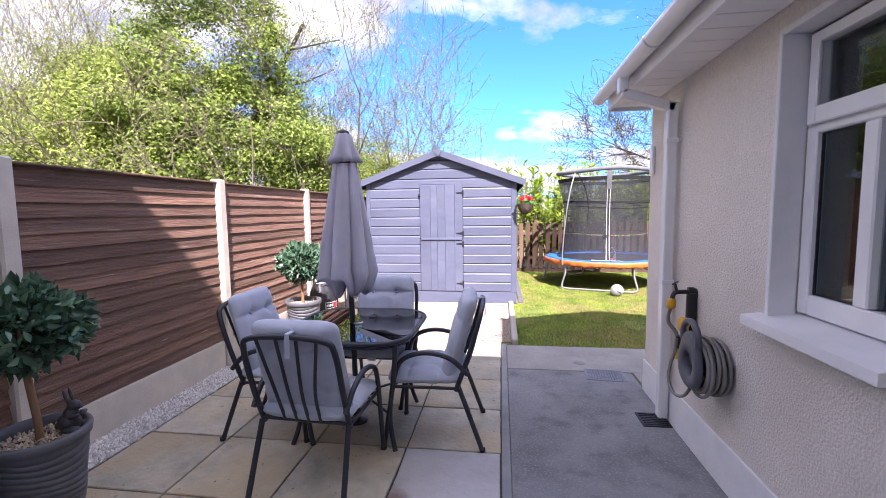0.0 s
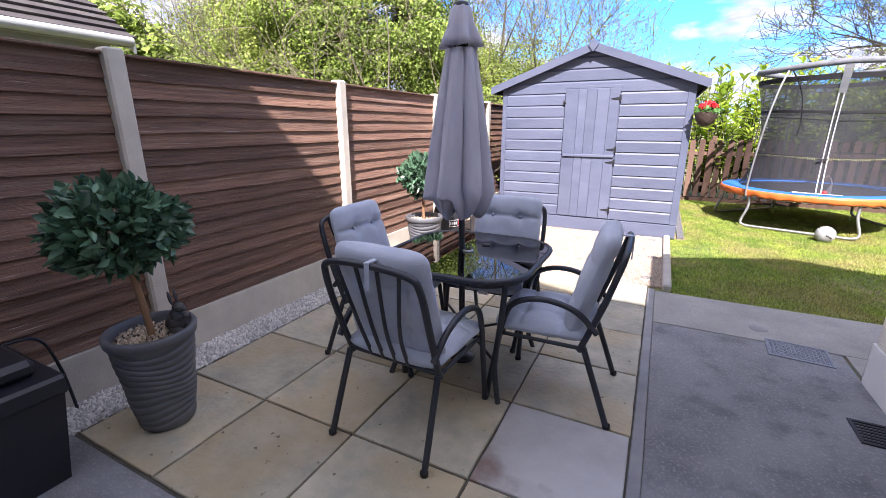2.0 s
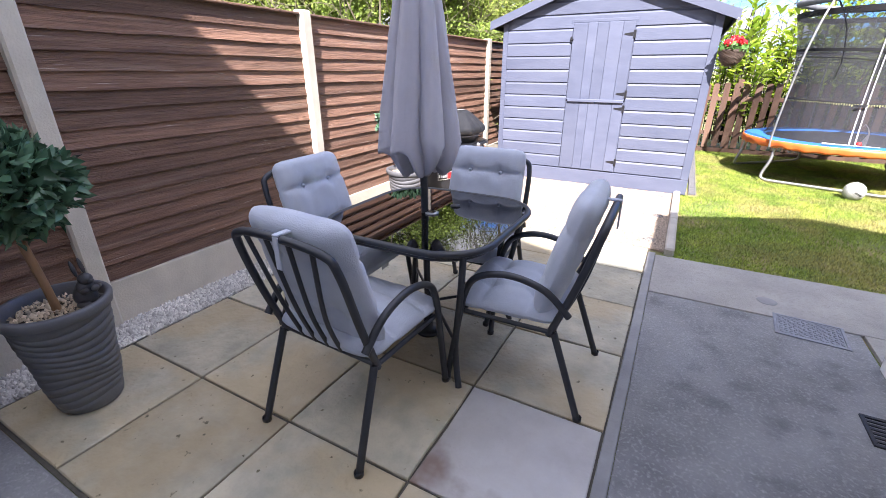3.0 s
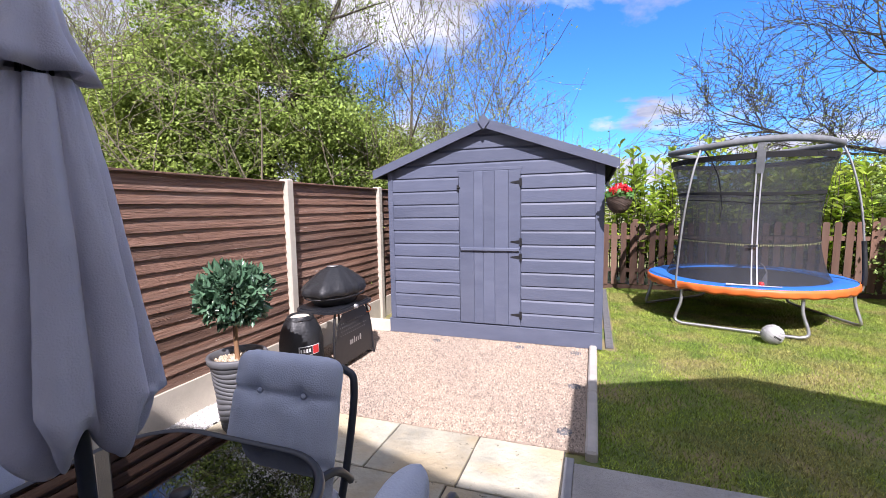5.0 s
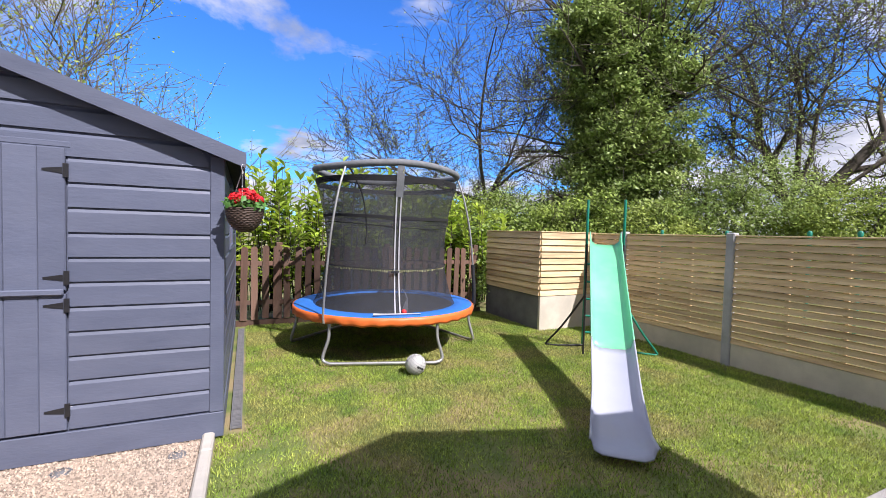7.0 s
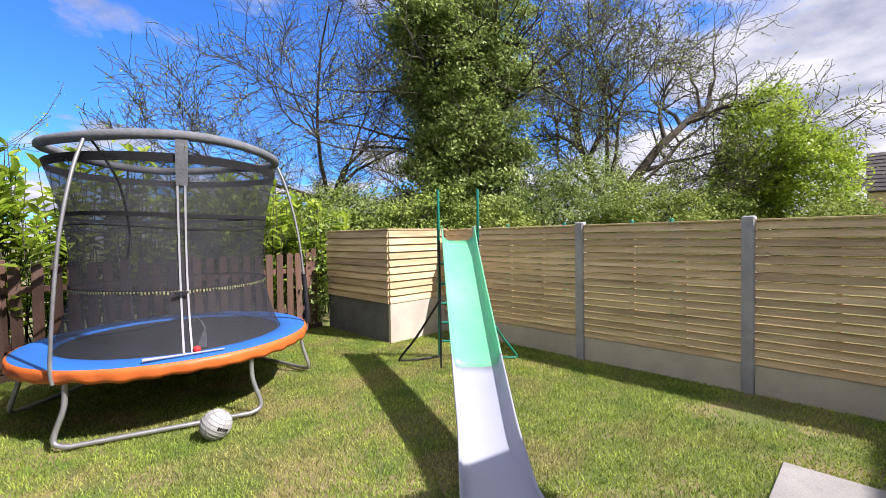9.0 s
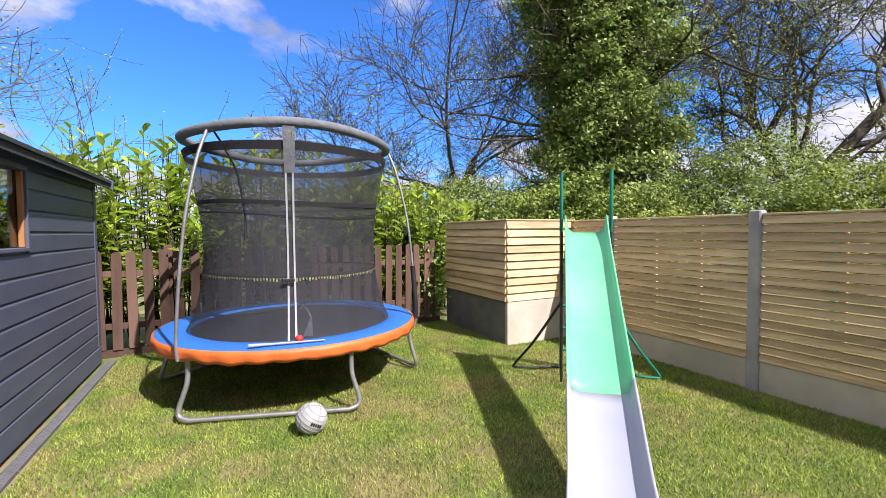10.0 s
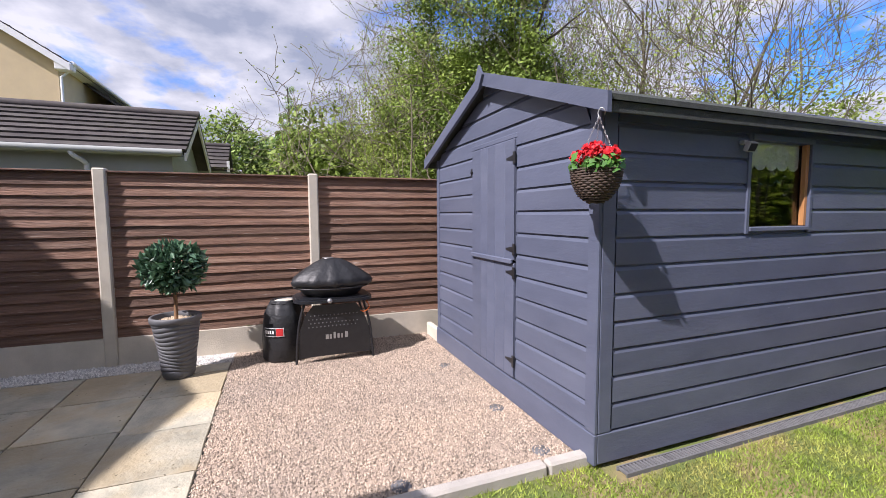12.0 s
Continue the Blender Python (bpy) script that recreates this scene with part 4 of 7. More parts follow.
BARK_DARK = mat("dark_mossy_bark", (0.085, 0.07, 0.052), (0.05, 0.043, 0.034), scale=4, rough=0.95, bump=0.6, fine=25)
LEAF_LIME = mat("lime_spring_leaf", (0.32, 0.38, 0.085), (0.18, 0.25, 0.05), scale=0.9, rough=0.55, vary=0.5, island=True, translucent=0.3, spec=0.25)
LEAF_MID = mat("mid_green_leaf", (0.26, 0.34, 0.065), (0.13, 0.2, 0.036), scale=0.8, rough=0.5, vary=0.55, island=True, translucent=0.22, spec=0.25)
LEAF_IVY = mat("dark_ivy_leaf", (0.33, 0.41, 0.12), (0.2, 0.29, 0.08), scale=0.9, rough=0.38, vary=0.55, island=True, translucent=0.36, spec=0.25)
LEAF_LAUREL = mat("glossy_laurel_leaf", (0.5, 0.6, 0.08), (0.28, 0.42, 0.05), scale=1.5, rough=0.35, vary=0.45, island=True, translucent=0.45)
LEAF_CONIFER = mat("conifer_needle_spray", (0.22, 0.33, 0.07), (0.11, 0.2, 0.05), scale=1.0, rough=0.6, vary=0.5, island=True, translucent=0.2)
GREY_WALL = mat("grey_green_render", (0.4, 0.42, 0.4), (0.33, 0.35, 0.33), scale=2, rough=0.9, bump=0.2)

npr = np.random.default_rng(7)


# ---------- scattered pieces ----------
def quads_mesh(name, centres, size, tilt=1.0, slim=0.5, droop=0.0, seed=0):
    """Many small pointed leaves in one mesh, each folded along its midrib."""
    g = np.random.default_rng(seed)
    c = np.asarray(centres, dtype=float)
    n = len(c)
    d = g.normal(size=(n, 3))
    d[:, 2] = d[:, 2] * tilt - droop
    d /= np.linalg.norm(d, axis=1)[:, None] + 1e-9
    # blades turn their faces up towards the light
    face = g.normal(size=(n, 3)) * 0.6 + np.array([0.15, -0.5, 0.64])
    face /= np.linalg.norm(face, axis=1)[:, None] + 1e-9
    d -= face * np.sum(d * face, axis=1)[:, None]
    d /= np.linalg.norm(d, axis=1)[:, None] + 1e-9
    side = np.cross(d, face)
    nrm = -face
    L = size * g.uniform(0.6, 1.3, (n, 1))
    W = L * slim * 0.5
    v = np.empty((n, 4, 3))
    v[:, 0] = c - d * L * 0.5
    v[:, 1] = c + side * W + nrm * W * 0.3
    v[:, 2] = c + d * L * 0.5
    v[:, 3] = c - side * W + nrm * W * 0.3
    idx = np.arange(n)[:, None] * 4
    tri = np.concatenate([idx + np.array([0, 1, 2]), idx + np.array([0, 2, 3])], axis=1).reshape(-1, 3)
    return soup(name, v.reshape(-1, 3), tri)


def soup(name, v, tri):
    me = bpy.data.meshes.new(name)
    me.vertices.add(len(v))
    me.vertices.foreach_set("co", np.asarray(v, dtype=np.float32).ravel())
    me.loops.add(tri.size)
    me.loops.foreach_set("vertex_index", tri.ravel().astype(np.int32))
    me.polygons.add(len(tri))
    me.polygons.foreach_set("loop_start", np.arange(0, tri.size, 3, dtype=np.int32))
    me.polygons.foreach_set("loop_total", np.full(len(tri), 3, dtype=np.int32))
    me.update(calc_edges=True)
    return me


def stones_mesh(name, pts, size, seed):
    """Broken stones: squashed lumps of uneven shape, bedded so that only their upper faces are made."""
    g = np.random.default_rng(seed)
    n = len(pts)
    base = np.array([(1, 0, -0.4), (-1, 0, -0.4), (0, 1, -0.4), (0, -1, -0.4), (0, 0, 1)], dtype=float)
    tri = np.array([(0, 2, 4), (2, 1, 4), (1, 3, 4), (3, 0, 4)])
    v = base[None] * g.uniform(0.55, 1.25, (n, 5, 1)) * size * g.uniform(0.6, 1.25, (n, 1, 1)) + g.normal(scale=size * 0.22, size=(n, 5, 3))
    v[:, :, 2] *= 0.95
    a = g.uniform(0, 2 * math.pi, n)
    x = v[:, :, 0] * np.cos(a)[:, None] - v[:, :, 1] * np.sin(a)[:, None]
    y = v[:, :, 0] * np.sin(a)[:, None] + v[:, :, 1] * np.cos(a)[:, None]
    v[:, :, 0], v[:, :, 1] = x, y
    v += np.asarray(pts)[:, None, :]
    return soup(name, v.reshape(-1, 3), (np.arange(n)[:, None, None] * 5 + tri[None]).reshape(-1, 3))


def scatter(n, x0, x1, y0, y1, z0, z1, seed):
    g = np.random.default_rng(seed)
    return np.stack([g.uniform(x0, x1, n), g.uniform(y0, y1, n), g.uniform(z0, z1, n)], axis=1)


# ---------- gravel, kerb, drains ----------
bed = tagged(part("gravel_bed", box((-2.72, 4.832, -0.1), (0.115, 6.9, -0.004)), STONES), "pale pinkish-beige gravel bed before the shed", "gravel", kind="structure")
strip_bed = tagged(part("gravel_strip", box((-2.72, 1.34, -0.1), (-2.435, 4.83, -0.006)), STONES_GREY), "grey gravel strip along the fence", "gravel", kind="structure")
tagged(part("gravel", stones_mesh("gravel", scatter(52000, -2.66, 0.105, 4.825, 6.87, -0.004, 0.007, 1), 0.0076, 2), STONES), "loose pale pinkish-beige gravel stones", "gravel", kind="stuff")
tagged(part("gravel", stones_mesh("gravel", scatter(9000, -2.68, -2.42, 1.3, 4.84, -0.006, 0.008, 3), 0.011, 4), STONES_GREY), "loose grey gravel stones beside the fence", "gravel", kind="stuff")
kerb = thing("kerb", pose(0.118, 0, 0), "pale concrete edging kerb between gravel and lawn", "kerb")
for a, b in ((4.77, 5.68), (5.69, 6.6), (6.61, 6.97)):
    part("kerb_stone", Geo().box((0, a, -0.1), (0.075, b, 0.045), 0.014), KERB, kerb)
stub = thing("kerb", pose(-2.62, 6.87, 0), "short pale concrete kerb beside the shed", "kerb")
part("kerb_stone", box((0, 0, -0.05), (0.4, 0.06, 0.14), 0.01), CONCRETE_PALE, stub)

channel = thing("drain_channel", pose(0.285, 6.98, 0) @ Matrix.Diagonal((0.72, 1, 1, 1)), "narrow dark grey plastic drain channel beside the shed", "drain")
part("channel", Geo().box((0, 0, -0.05), (0.012, 3.4, 0.004)).box((0.098, 0, -0.05), (0.11, 3.4, 0.004)).box((0.012, 0, -0.05), (0.098, 3.4, -0.03)), CONCRETE_DARK, channel)
gm = box((0.013, 0, -0.012), (0.097, 0.012, 0.002)).mesh("grate_bar")
for k in range(136):
    part("grate_bar", gm, CONCRETE_DARK, channel, "", pose(0, 0.005 + 0.025 * k, 0))

cover = thing("drain_cover", pose(0.93, 3.90, 0.002, 0, 0, -4), "grey chequered iron drain cover set in concrete", "drain cover")
part("frame", Geo().box((-0.17, -0.13, -0.01), (0.17, -0.115, 0.004)).box((-0.17, 0.115, -0.01), (0.17, 0.13, 0.004)).box((-0.17, -0.114, -0.01), (-0.155, 0.114, 0.004)).box((0.155, -0.114, -0.01), (0.17, 0.114, 0.004)), CAST_IRON, cover)
part("plate", box((-0.153, -0.113, -0.01), (0.153, 0.113, 0.002)), CAST_IRON, cover)
sm = box((-0.009, -0.003, 0), (0.009, 0.003, 0.0035)).mesh("stud")
for i in range(13):
    for j in range(9):
        part("stud", sm, CAST_IRON, cover, "", pose(-0.138 + 0.023 * i, -0.096 + 0.024 * j, 0.002, 0, 0, 45 if (i + j) % 2 else -45))
tagged(part("round_cap", Geo().lathe([(0.001, 0.006), (0.05, 0.006), (0.058, 0.002), (0.06, -0.01)], 20, pose(0.76, 4.2, 0.0)), CONCRETE_GREY), "small round grey inspection cap in the concrete", "drain cap")
gully = thing("gully_grate", pose(1.075, 3.08, 0), "black plastic gully grating under the downpipe", "drain")
part("frame", Geo().box((-0.1, -0.1, -0.02), (0.1, -0.085, 0.008)).box((-0.1, 0.085, -0.02), (0.1, 0.1, 0.008)).box((-0.1, -0.084, -0.02), (-0.085, 0.084, 0.008)).box((0.085, -0.084, -0.02), (0.098, 0.084, 0.008)), BLACK_PLASTIC, gully)
for k in range(6):
    part("bar", box((-0.084, -0.07 + 0.026 * k, -0.015), (0.084, -0.058 + 0.026 * k, 0.006)), BLACK_PLASTIC, gully)


def puck_light():
    p = thing("solar_light", pose(0, 0, 0), "round dark solar ground light sunk in the gravel", "light", "lights in the gravel")
    part("rim", Geo().lathe([(0.052, -0.02), (0.054, 0.009), (0.048, 0.013), (0.04, 0.012)], 20), CONCRETE_DARK, p, "dull dark rim")
    part("lens", Geo().lathe([(0.04, 0.009), (0.04, 0.012), (0.001, 0.013)], 20), CONCRETE_DARK, p)
    for k in range(3):
        w = 2 * math.pi * k / 3
        part("screw", Geo().lathe([(0.006, 0.016), (0.005, 0.02), (0.001, 0.021)], 6, pose(0.045 * math.cos(w), 0.045 * math.sin(w), -0.005)), BLACK_METAL, p)
    return p


puck = puck_light()
spots = [(-1.55, 6.68), (-0.6, 6.71), (-0.01, 6.69), (0.01, 5.83), (-0.02, 5.05)]
puck.matrix_world = pose(*spots[0], -0.007)
for x, y in spots[1:]:
    copy_thing(puck, pose(x, y, -0.007, 0, 0, 31 * x + 17 * y))


# ---------- lawn blades ----------
def lawn():
    n = 340000
    p = np.concatenate([scatter(n - 14000, 0.2, 5.6, 4.7, 10.62, -0.02, -0.015, 11), scatter(14000, 4.36, 5.6, 3.2, 4.7, -0.02, -0.015, 15)])
    keep = ~((p[:, 0] < 0.385) & (p[:, 1] > 6.9)) & ~((p[:, 0] > 4.53) & (p[:, 1] > 8.9))
    bare = np.array([noise.noise((x * 1.3, y * 1.3, 5.0)) for x, y in p[:, :2]])
    g = np.random.default_rng(12)
    keep &= g.uniform(0, 1, n) > np.clip((bare - 0.15) * 1.6, 0, 0.8)
    p = p[keep]
    n = len(p)
    a = g.uniform(0, 2 * math.pi, n)
    h = g.uniform(0.01, 0.031, n)
    w = g.uniform(0.002, 0.0043, n)
    lean = g.normal(scale=0.012, size=(n, 2))
    v = np.empty((n, 3, 3))
    side = np.stack([np.cos(a) * w, np.sin(a) * w, np.zeros(n)], axis=1)
    v[:, 0], v[:, 1] = p - side, p + side
    v[:, 2] = p + np.stack([lean[:, 0], lean[:, 1], h], axis=1)
    tagged(part("grass", soup("grass", v.reshape(-1, 3), np.arange(3 * n).reshape(-1, 3)), BLADES), "short mown lawn grass with dry yellowish patches", "grass", kind="stuff")


lawn()


# ---------- patio furniture ----------
def arc(points, steps=6):
    """A smooth line through the points."""
    p = [Vector(q) for q in points]
    out = []
    for i in range(len(p) - 1):
        a, b, c, d = p[max(i - 1, 0)], p[i], p[i + 1], p[min(i + 2, len(p) - 1)]
        for k in range(steps):
            t = k / steps
            out.append(0.5 * ((2 * b) + (c - a) * t + (2 * a - 5 * b + 4 * c - d) * t * t + (3 * b - a - 3 * c + d) * t ** 3))
    return out + [p[-1]]


def pillow(w, h, t, rows, cols, tuft=0.5, seed=0, taper=0.0):
    """A padded cushion lying in x (width), z (height), thickness along y, drawn in at its buttons."""
    n, m = 40, 44
    r = random.Random(seed)
    v, f = [], []
    dots = [(-w / 2 + w * (i + 0.75) / (cols + 0.5), h * (j + 0.75) / (rows + 0.5)) for i in range(cols) for j in range(rows)]
    for s in (-1, 1):
        for j in range(m + 1):
            for i in range(n + 1):
                a, b = i / n, j / m
                z = b * h
                edge, rc = min(z, h - z), 0.075
                cut = rc - math.sqrt(max(0.0, rc * rc - (rc - edge) ** 2)) if edge < rc else 0.0
                x = (a - 0.5) * (w - 2 * cut) * (1 - taper * b)
                ex, ez = 1 - abs(2 * a - 1) ** 4, 1 - abs(2 * b - 1) ** 6
                puff = math.sqrt(max(0.0, ex * ez))
                for dx, dz in dots:
                    d2 = ((x - dx) ** 2 + (z - dz) ** 2)
                    puff -= tuft * math.exp(-d2 / 0.0012) * 0.85 + (0.17 * math.exp(-abs(z - dz) / 0.012) + 0.1 * math.exp(-abs(x - dx) / 0.012) * math.exp(-abs(z - dz) / 0.07)) * (1 if s < 0 else 0.4)
                q = 1 - 0.04 * (1 - ez) - 0.0
                v.append((x, s * t / 2 * max(puff, 0.05) + 0.005 * noise.noise((x * 9, z * 9, s + seed)) + 0.006 * noise.noise((x * 30, z * 12, s + seed)) * max(0.0, 1 - min(math.hypot(x - p, z - k) for p, k in dots) / 0.16), z * q))
    k = (n + 1) * (m + 1)
    for o, flip in ((0, False), (k, True)):
        for j in range(m):
            for i in range(n):
                a = o + j * (n + 1) + i
                q = (a, a + 1, a + n + 2, a + n + 1)
                f.append(q[::-1] if flip else q)
    rim = [i for i in range(n + 1)] + [j * (n + 1) + n for j in range(1, m + 1)] + [m * (n + 1) + i for i in range(n - 1, -1, -1)] + [j * (n + 1) for j in range(m - 1, 0, -1)]
    for i in range(len(rim)):
        a, b = rim[i], rim[(i + 1) % len(rim)]
        f.append((a, a + k, b + k, b))
    g = Geo().add(v, f, True)
    return g, dots


def garden_chair(label):
    """Stands at the origin and looks along +y."""
    c = thing("garden_chair", pose(0, 0, 0), label, "chair", "chairs round the patio table")
    R = 0.0155
    for s in (-1, 1):
        x = s * 0.265
        # front leg runs up into the arm and bends down to the back post
        leg = arc([(x, 0.31, 0), (x, 0.262, 0.30), (x, 0.225, 0.50), (x, 0.165, 0.59), (x, 0.03, 0.625), (x, -0.12, 0.59), (x * 0.97, -0.225, 0.49)])
        part("front_leg", Geo().tube(leg, R, 8), FRAME_GREY, c)
        part("back_leg", Geo().tube(arc([(x * 0.99, -0.315, 0), (x * 0.96, -0.243, 0.2), (x * 0.93, -0.17, 0.40)]), R, 8), FRAME_GREY, c)
        part("foot_cap", Geo().lathe([(0.001, 0), (0.019, 0), (0.019, 0.02), (0.016, 0.022)], 10, pose(x, 0.31, 0)), BLACK_PLASTIC, c)
        part("foot_cap", Geo().lathe([(0.001, 0), (0.019, 0), (0.019, 0.02), (0.016, 0.022)], 10, pose(x * 0.99, -0.315, 0)), BLACK_PLASTIC, c)
        part("seat_rail", Geo().tube([(x * 0.93, -0.17, 0.395), (x * 0.95, 0.24, 0.40)], 0.011, 8), FRAME_GREY, c)
    back = arc([(-0.245, -0.15, 0.38), (-0.25, -0.23, 0.6), (-0.245, -0.295, 0.82), (-0.2, -0.312, 0.885), (0, -0.32, 0.905), (0.2, -0.312, 0.885), (0.245, -0.295, 0.82), (0.25, -0.23, 0.6), (0.245, -0.15, 0.38)])
    part("back_frame", Geo().tube(back, R, 8), FRAME_GREY, c)
    for x in (-0.135, -0.045, 0.045, 0.135):
        part("back_bar", Geo().tube(arc([(x * 0.75, -0.185, 0.42), (x * 0.82, -0.252, 0.6), (x * 1.2, -0.318, 0.89)], 5), 0.009, 6), FRAME_GREY, c)
    part("cross_rail", Geo().tube([(-0.245, -0.17, 0.41), (0.245, -0.17, 0.41)], 0.011, 8), FRAME_GREY, c)
    part("front_rail", Geo().tube([(-0.25, 0.24, 0.395), (0.25, 0.24, 0.395)], 0.011, 8), FRAME_GREY, c)
    g, dots = pillow(0.52, 0.51, 0.105, 2, 2, 0.45, 2)
    part("seat_cushion", g, CUSHION, c, "grey tufted seat cushion", Matrix.Translation((0, -0.2, 0.452)) @ pose(0, 0, 0, -91, 0, 0))
    g, dots = pillow(0.5, 0.575, 0.125, 2, 2, 0.5, 1, 0.05)
    bm = Matrix.Translation((0, -0.088, 0.43)) @ pose(0, 0, 0, 16, 0, 0)
    back_cushion = part("back_cushion", g, CUSHION, c, "grey tufted back cushion", bm @ Matrix.Diagonal((1, -1, 1, 1)))
    for x, z in dots:
        part("button", Geo().lathe([(0.001, 0.01), (0.009, 0.006), (0.012, 0.0)], 10, Matrix.Translation((x, -0.03, z)) @ pose(0, 0, 0, 90, 0, 0)), CUSHION, back_cushion)
    part("tie_strap", Geo().box((0.005, -0.337, 0.80), (0.03, -0.330, 0.915), 0.002).box((0.005, -0.337, 0.915), (0.03, -0.23, 0.923), 0.002), CUSHION, c, "pale fabric tie strap")
    part("care_label", box((-0.03, 0.268, 0.385), (0.035, 0.271, 0.43)), LABEL_WHITE, c, "white fabric care label")
    return c


chair_label = "charcoal metal garden chair with grey tufted cushions"
chair = garden_chair(chair_label)
chair.matrix_world = pose(-1.02, 2.21, 0, 0, 0, -3)
copy_thing(chair, pose(-0.44, 2.80, 0, 0, 0, 92))
copy_thing(chair, pose(-1.53, 2.76, 0, 0, 0, -88))
copy_thing(chair, pose(-0.97, 3.29, 0, 0, 0, 181))


def rounded(w, d, r, n=8):
    out = []
    for cx, cy, a0 in ((w / 2 - r, d / 2 - r, 0), (-w / 2 + r, d / 2 - r, 90), (-w / 2 + r, -d / 2 + r, 180), (w / 2 - r, -d / 2 + r, 270)):
        out += [(cx + r * math.cos(radians(a0 + 90 * k / n)), cy + r * math.sin(radians(a0 + 90 * k / n))) for k in range(n + 1)]
    return out


def patio_table():
    t = thing("patio_table", pose(-1.0, 2.84, 0), "square patio table with a black glass top and charcoal frame", "table")
    o = rounded(0.87, 0.9, 0.24)
    part("tabletop", Geo().prism([(x * 0.97, y * 0.97) for x, y in o], 0.712, 0.722), TABLE_GLASS, t, "glossy black tempered glass top")
    part("rim", Geo().tube([(x, y, 0.712) for x, y in o], 0.016, 8, True), FRAME_GREY, t)
    part("apron", Geo().tube([(x * 0.93, y * 0.93, 0.68) for x, y in o], 0.012, 6, True), FRAME_GREY, t)
    for sx in (-1, 1):
        for sy in (-1, 1):
            part("leg", Geo().tube(arc([(sx * 0.36, sy * 0.37, 0.7), (sx * 0.34, sy * 0.35, 0.5), (sx * 0.30, sy * 0.31, 0.2), (sx * 0.34, sy * 0.35, 0.0)]), 0.016, 8), FRAME_GREY, t)
    part("stretcher", Geo().tube([(-0.3, -0.31, 0.21), (0.3, 0.31, 0.21)], 0.009, 6).tube([(-0.3, 0.31, 0.22), (0.3, -0.31, 0.22)], 0.009, 6), FRAME_GREY, t)
    part("collar", Geo().lathe([(0.019, 0.70), (0.034, 0.722), (0.036, 0.728), (0.022, 0.732)], 16), GALV, t, "chrome parasol collar")
    part("plug", Geo().lathe([(0.028, 0.722), (0.027, 0.729), (0.001, 0.73)], 16, pose(0.05, 0.17, 0)), BLACK_PLASTIC, t)


patio_table()


def parasol():
    p = thing("parasol", pose(-1.03, 2.845, 0, 0.6, -0.8, 0), "closed grey canvas parasol standing through the table", "parasol")
    part("pole", Geo().tube([(0, 0, 0.02), (0, 0, 2.03)], 0.019, 12), FRAME_GREY, p)
    part("base", Geo().lathe([(0.001, 0.0), (0.075, 0.0), (0.078, 0.012), (0.06, 0.02), (0.028, 0.03), (0.026, 0.1), (0.022, 0.105)], 28), BLACK_PLASTIC, p, "small black parasol foot")
    n, rows = 144, 44
    v, f = [], []

    def pleat(a, b):
        """Six broad folded panels with narrow creases between them, wrapped a little round the pole."""
        w = a * 3 + 0.55 * math.sin(a + 0.6) + 0.35 * b + 0.25 * math.sin(2 * a)
        return abs(math.sin(w)) ** 0.45, math.sin(w) * math.cos(w)
    for j in range(rows + 1):
        b = j / rows
        z = 1.83 - b * 0.78
        r = 0.07 + 0.118 * b ** 0.85
        for i in range(n):
            a = 2 * math.pi * i / n
            fold, lap = pleat(a, b)
            deep = 0.24 + 0.32 * b
            q = r * (1 - deep + (deep + 0.05) * fold + 0.07 * lap * b + 0.02 * math.sin(a * 13 + b * 5) * b)
            q += 0.006 * noise.noise((math.cos(a) * 5, math.sin(a) * 5, z * 4)) + 0.003 * noise.noise((math.cos(a) * 14, math.sin(a) * 14, z * 16))
            zz = z + (0.03 * (1 - fold) + 0.028 * math.sin(a + 2) + 0.012 * math.sin(5 * a)) * b ** 4
            v.append((q * math.cos(a) * 1.05 - 0.02 * b, q * math.sin(a), zz))
    # the valance hangs in loose gathers inside the hem
    for j in range(1, 9):
        b = j / 8
        for i in range(n):
            a = 2 * math.pi * i / n
            fold, lap = pleat(a, 1.0)
            r = 0.165 * (1 - 0.62 * b ** 1.3) * (0.74 + 0.3 * fold + 0.12 * math.sin(a * 9 + 1))
            v.append((r * math.cos(a), r * math.sin(a), 1.06 - 0.125 * math.sin(b * 2.3) * (0.75 + 0.4 * math.sin(a * 5 + 0.4)) + 0.012 * math.sin(11 * a)))
    for j in range(rows + 8):
        for i in range(n):
            f.append((j * n + i, j * n + (i + 1) % n, (j + 1) * n + (i + 1) % n, (j + 1) * n + i))
    part("canopy", Geo().add(v, [q[::-1] for q in f], True), PARASOL, p, "grey gathered canvas canopy")
    part("vent_cap", Geo().lathe([(0.035, 2.035), (0.052, 2.02), (0.064, 1.95), (0.084, 1.88), (0.1, 1.835), (0.092, 1.838), (0.07, 1.87)], 72,
                                 wob=lambda a, z: 1 + (0.26 if z < 1.9 else 0.1) * math.sin(a * 6 + 0.6)), PARASOL, p)
    part("finial", Geo().lathe([(0.042, 2.028), (0.04, 2.045), (0.02, 2.055), (0.001, 2.057)], 18), BLACK_PLASTIC, p, "black plastic cap")
    for k in range(6):
        a = 2 * math.pi * (k + 0.5) / 6
        part("rib", Geo().tube([(0.03 * math.cos(a), 0.03 * math.sin(a), 1.9), (0.07 * math.cos(a), 0.07 * math.sin(a), 1.08)], 0.005, 5), FRAME_GREY, p)


parasol()


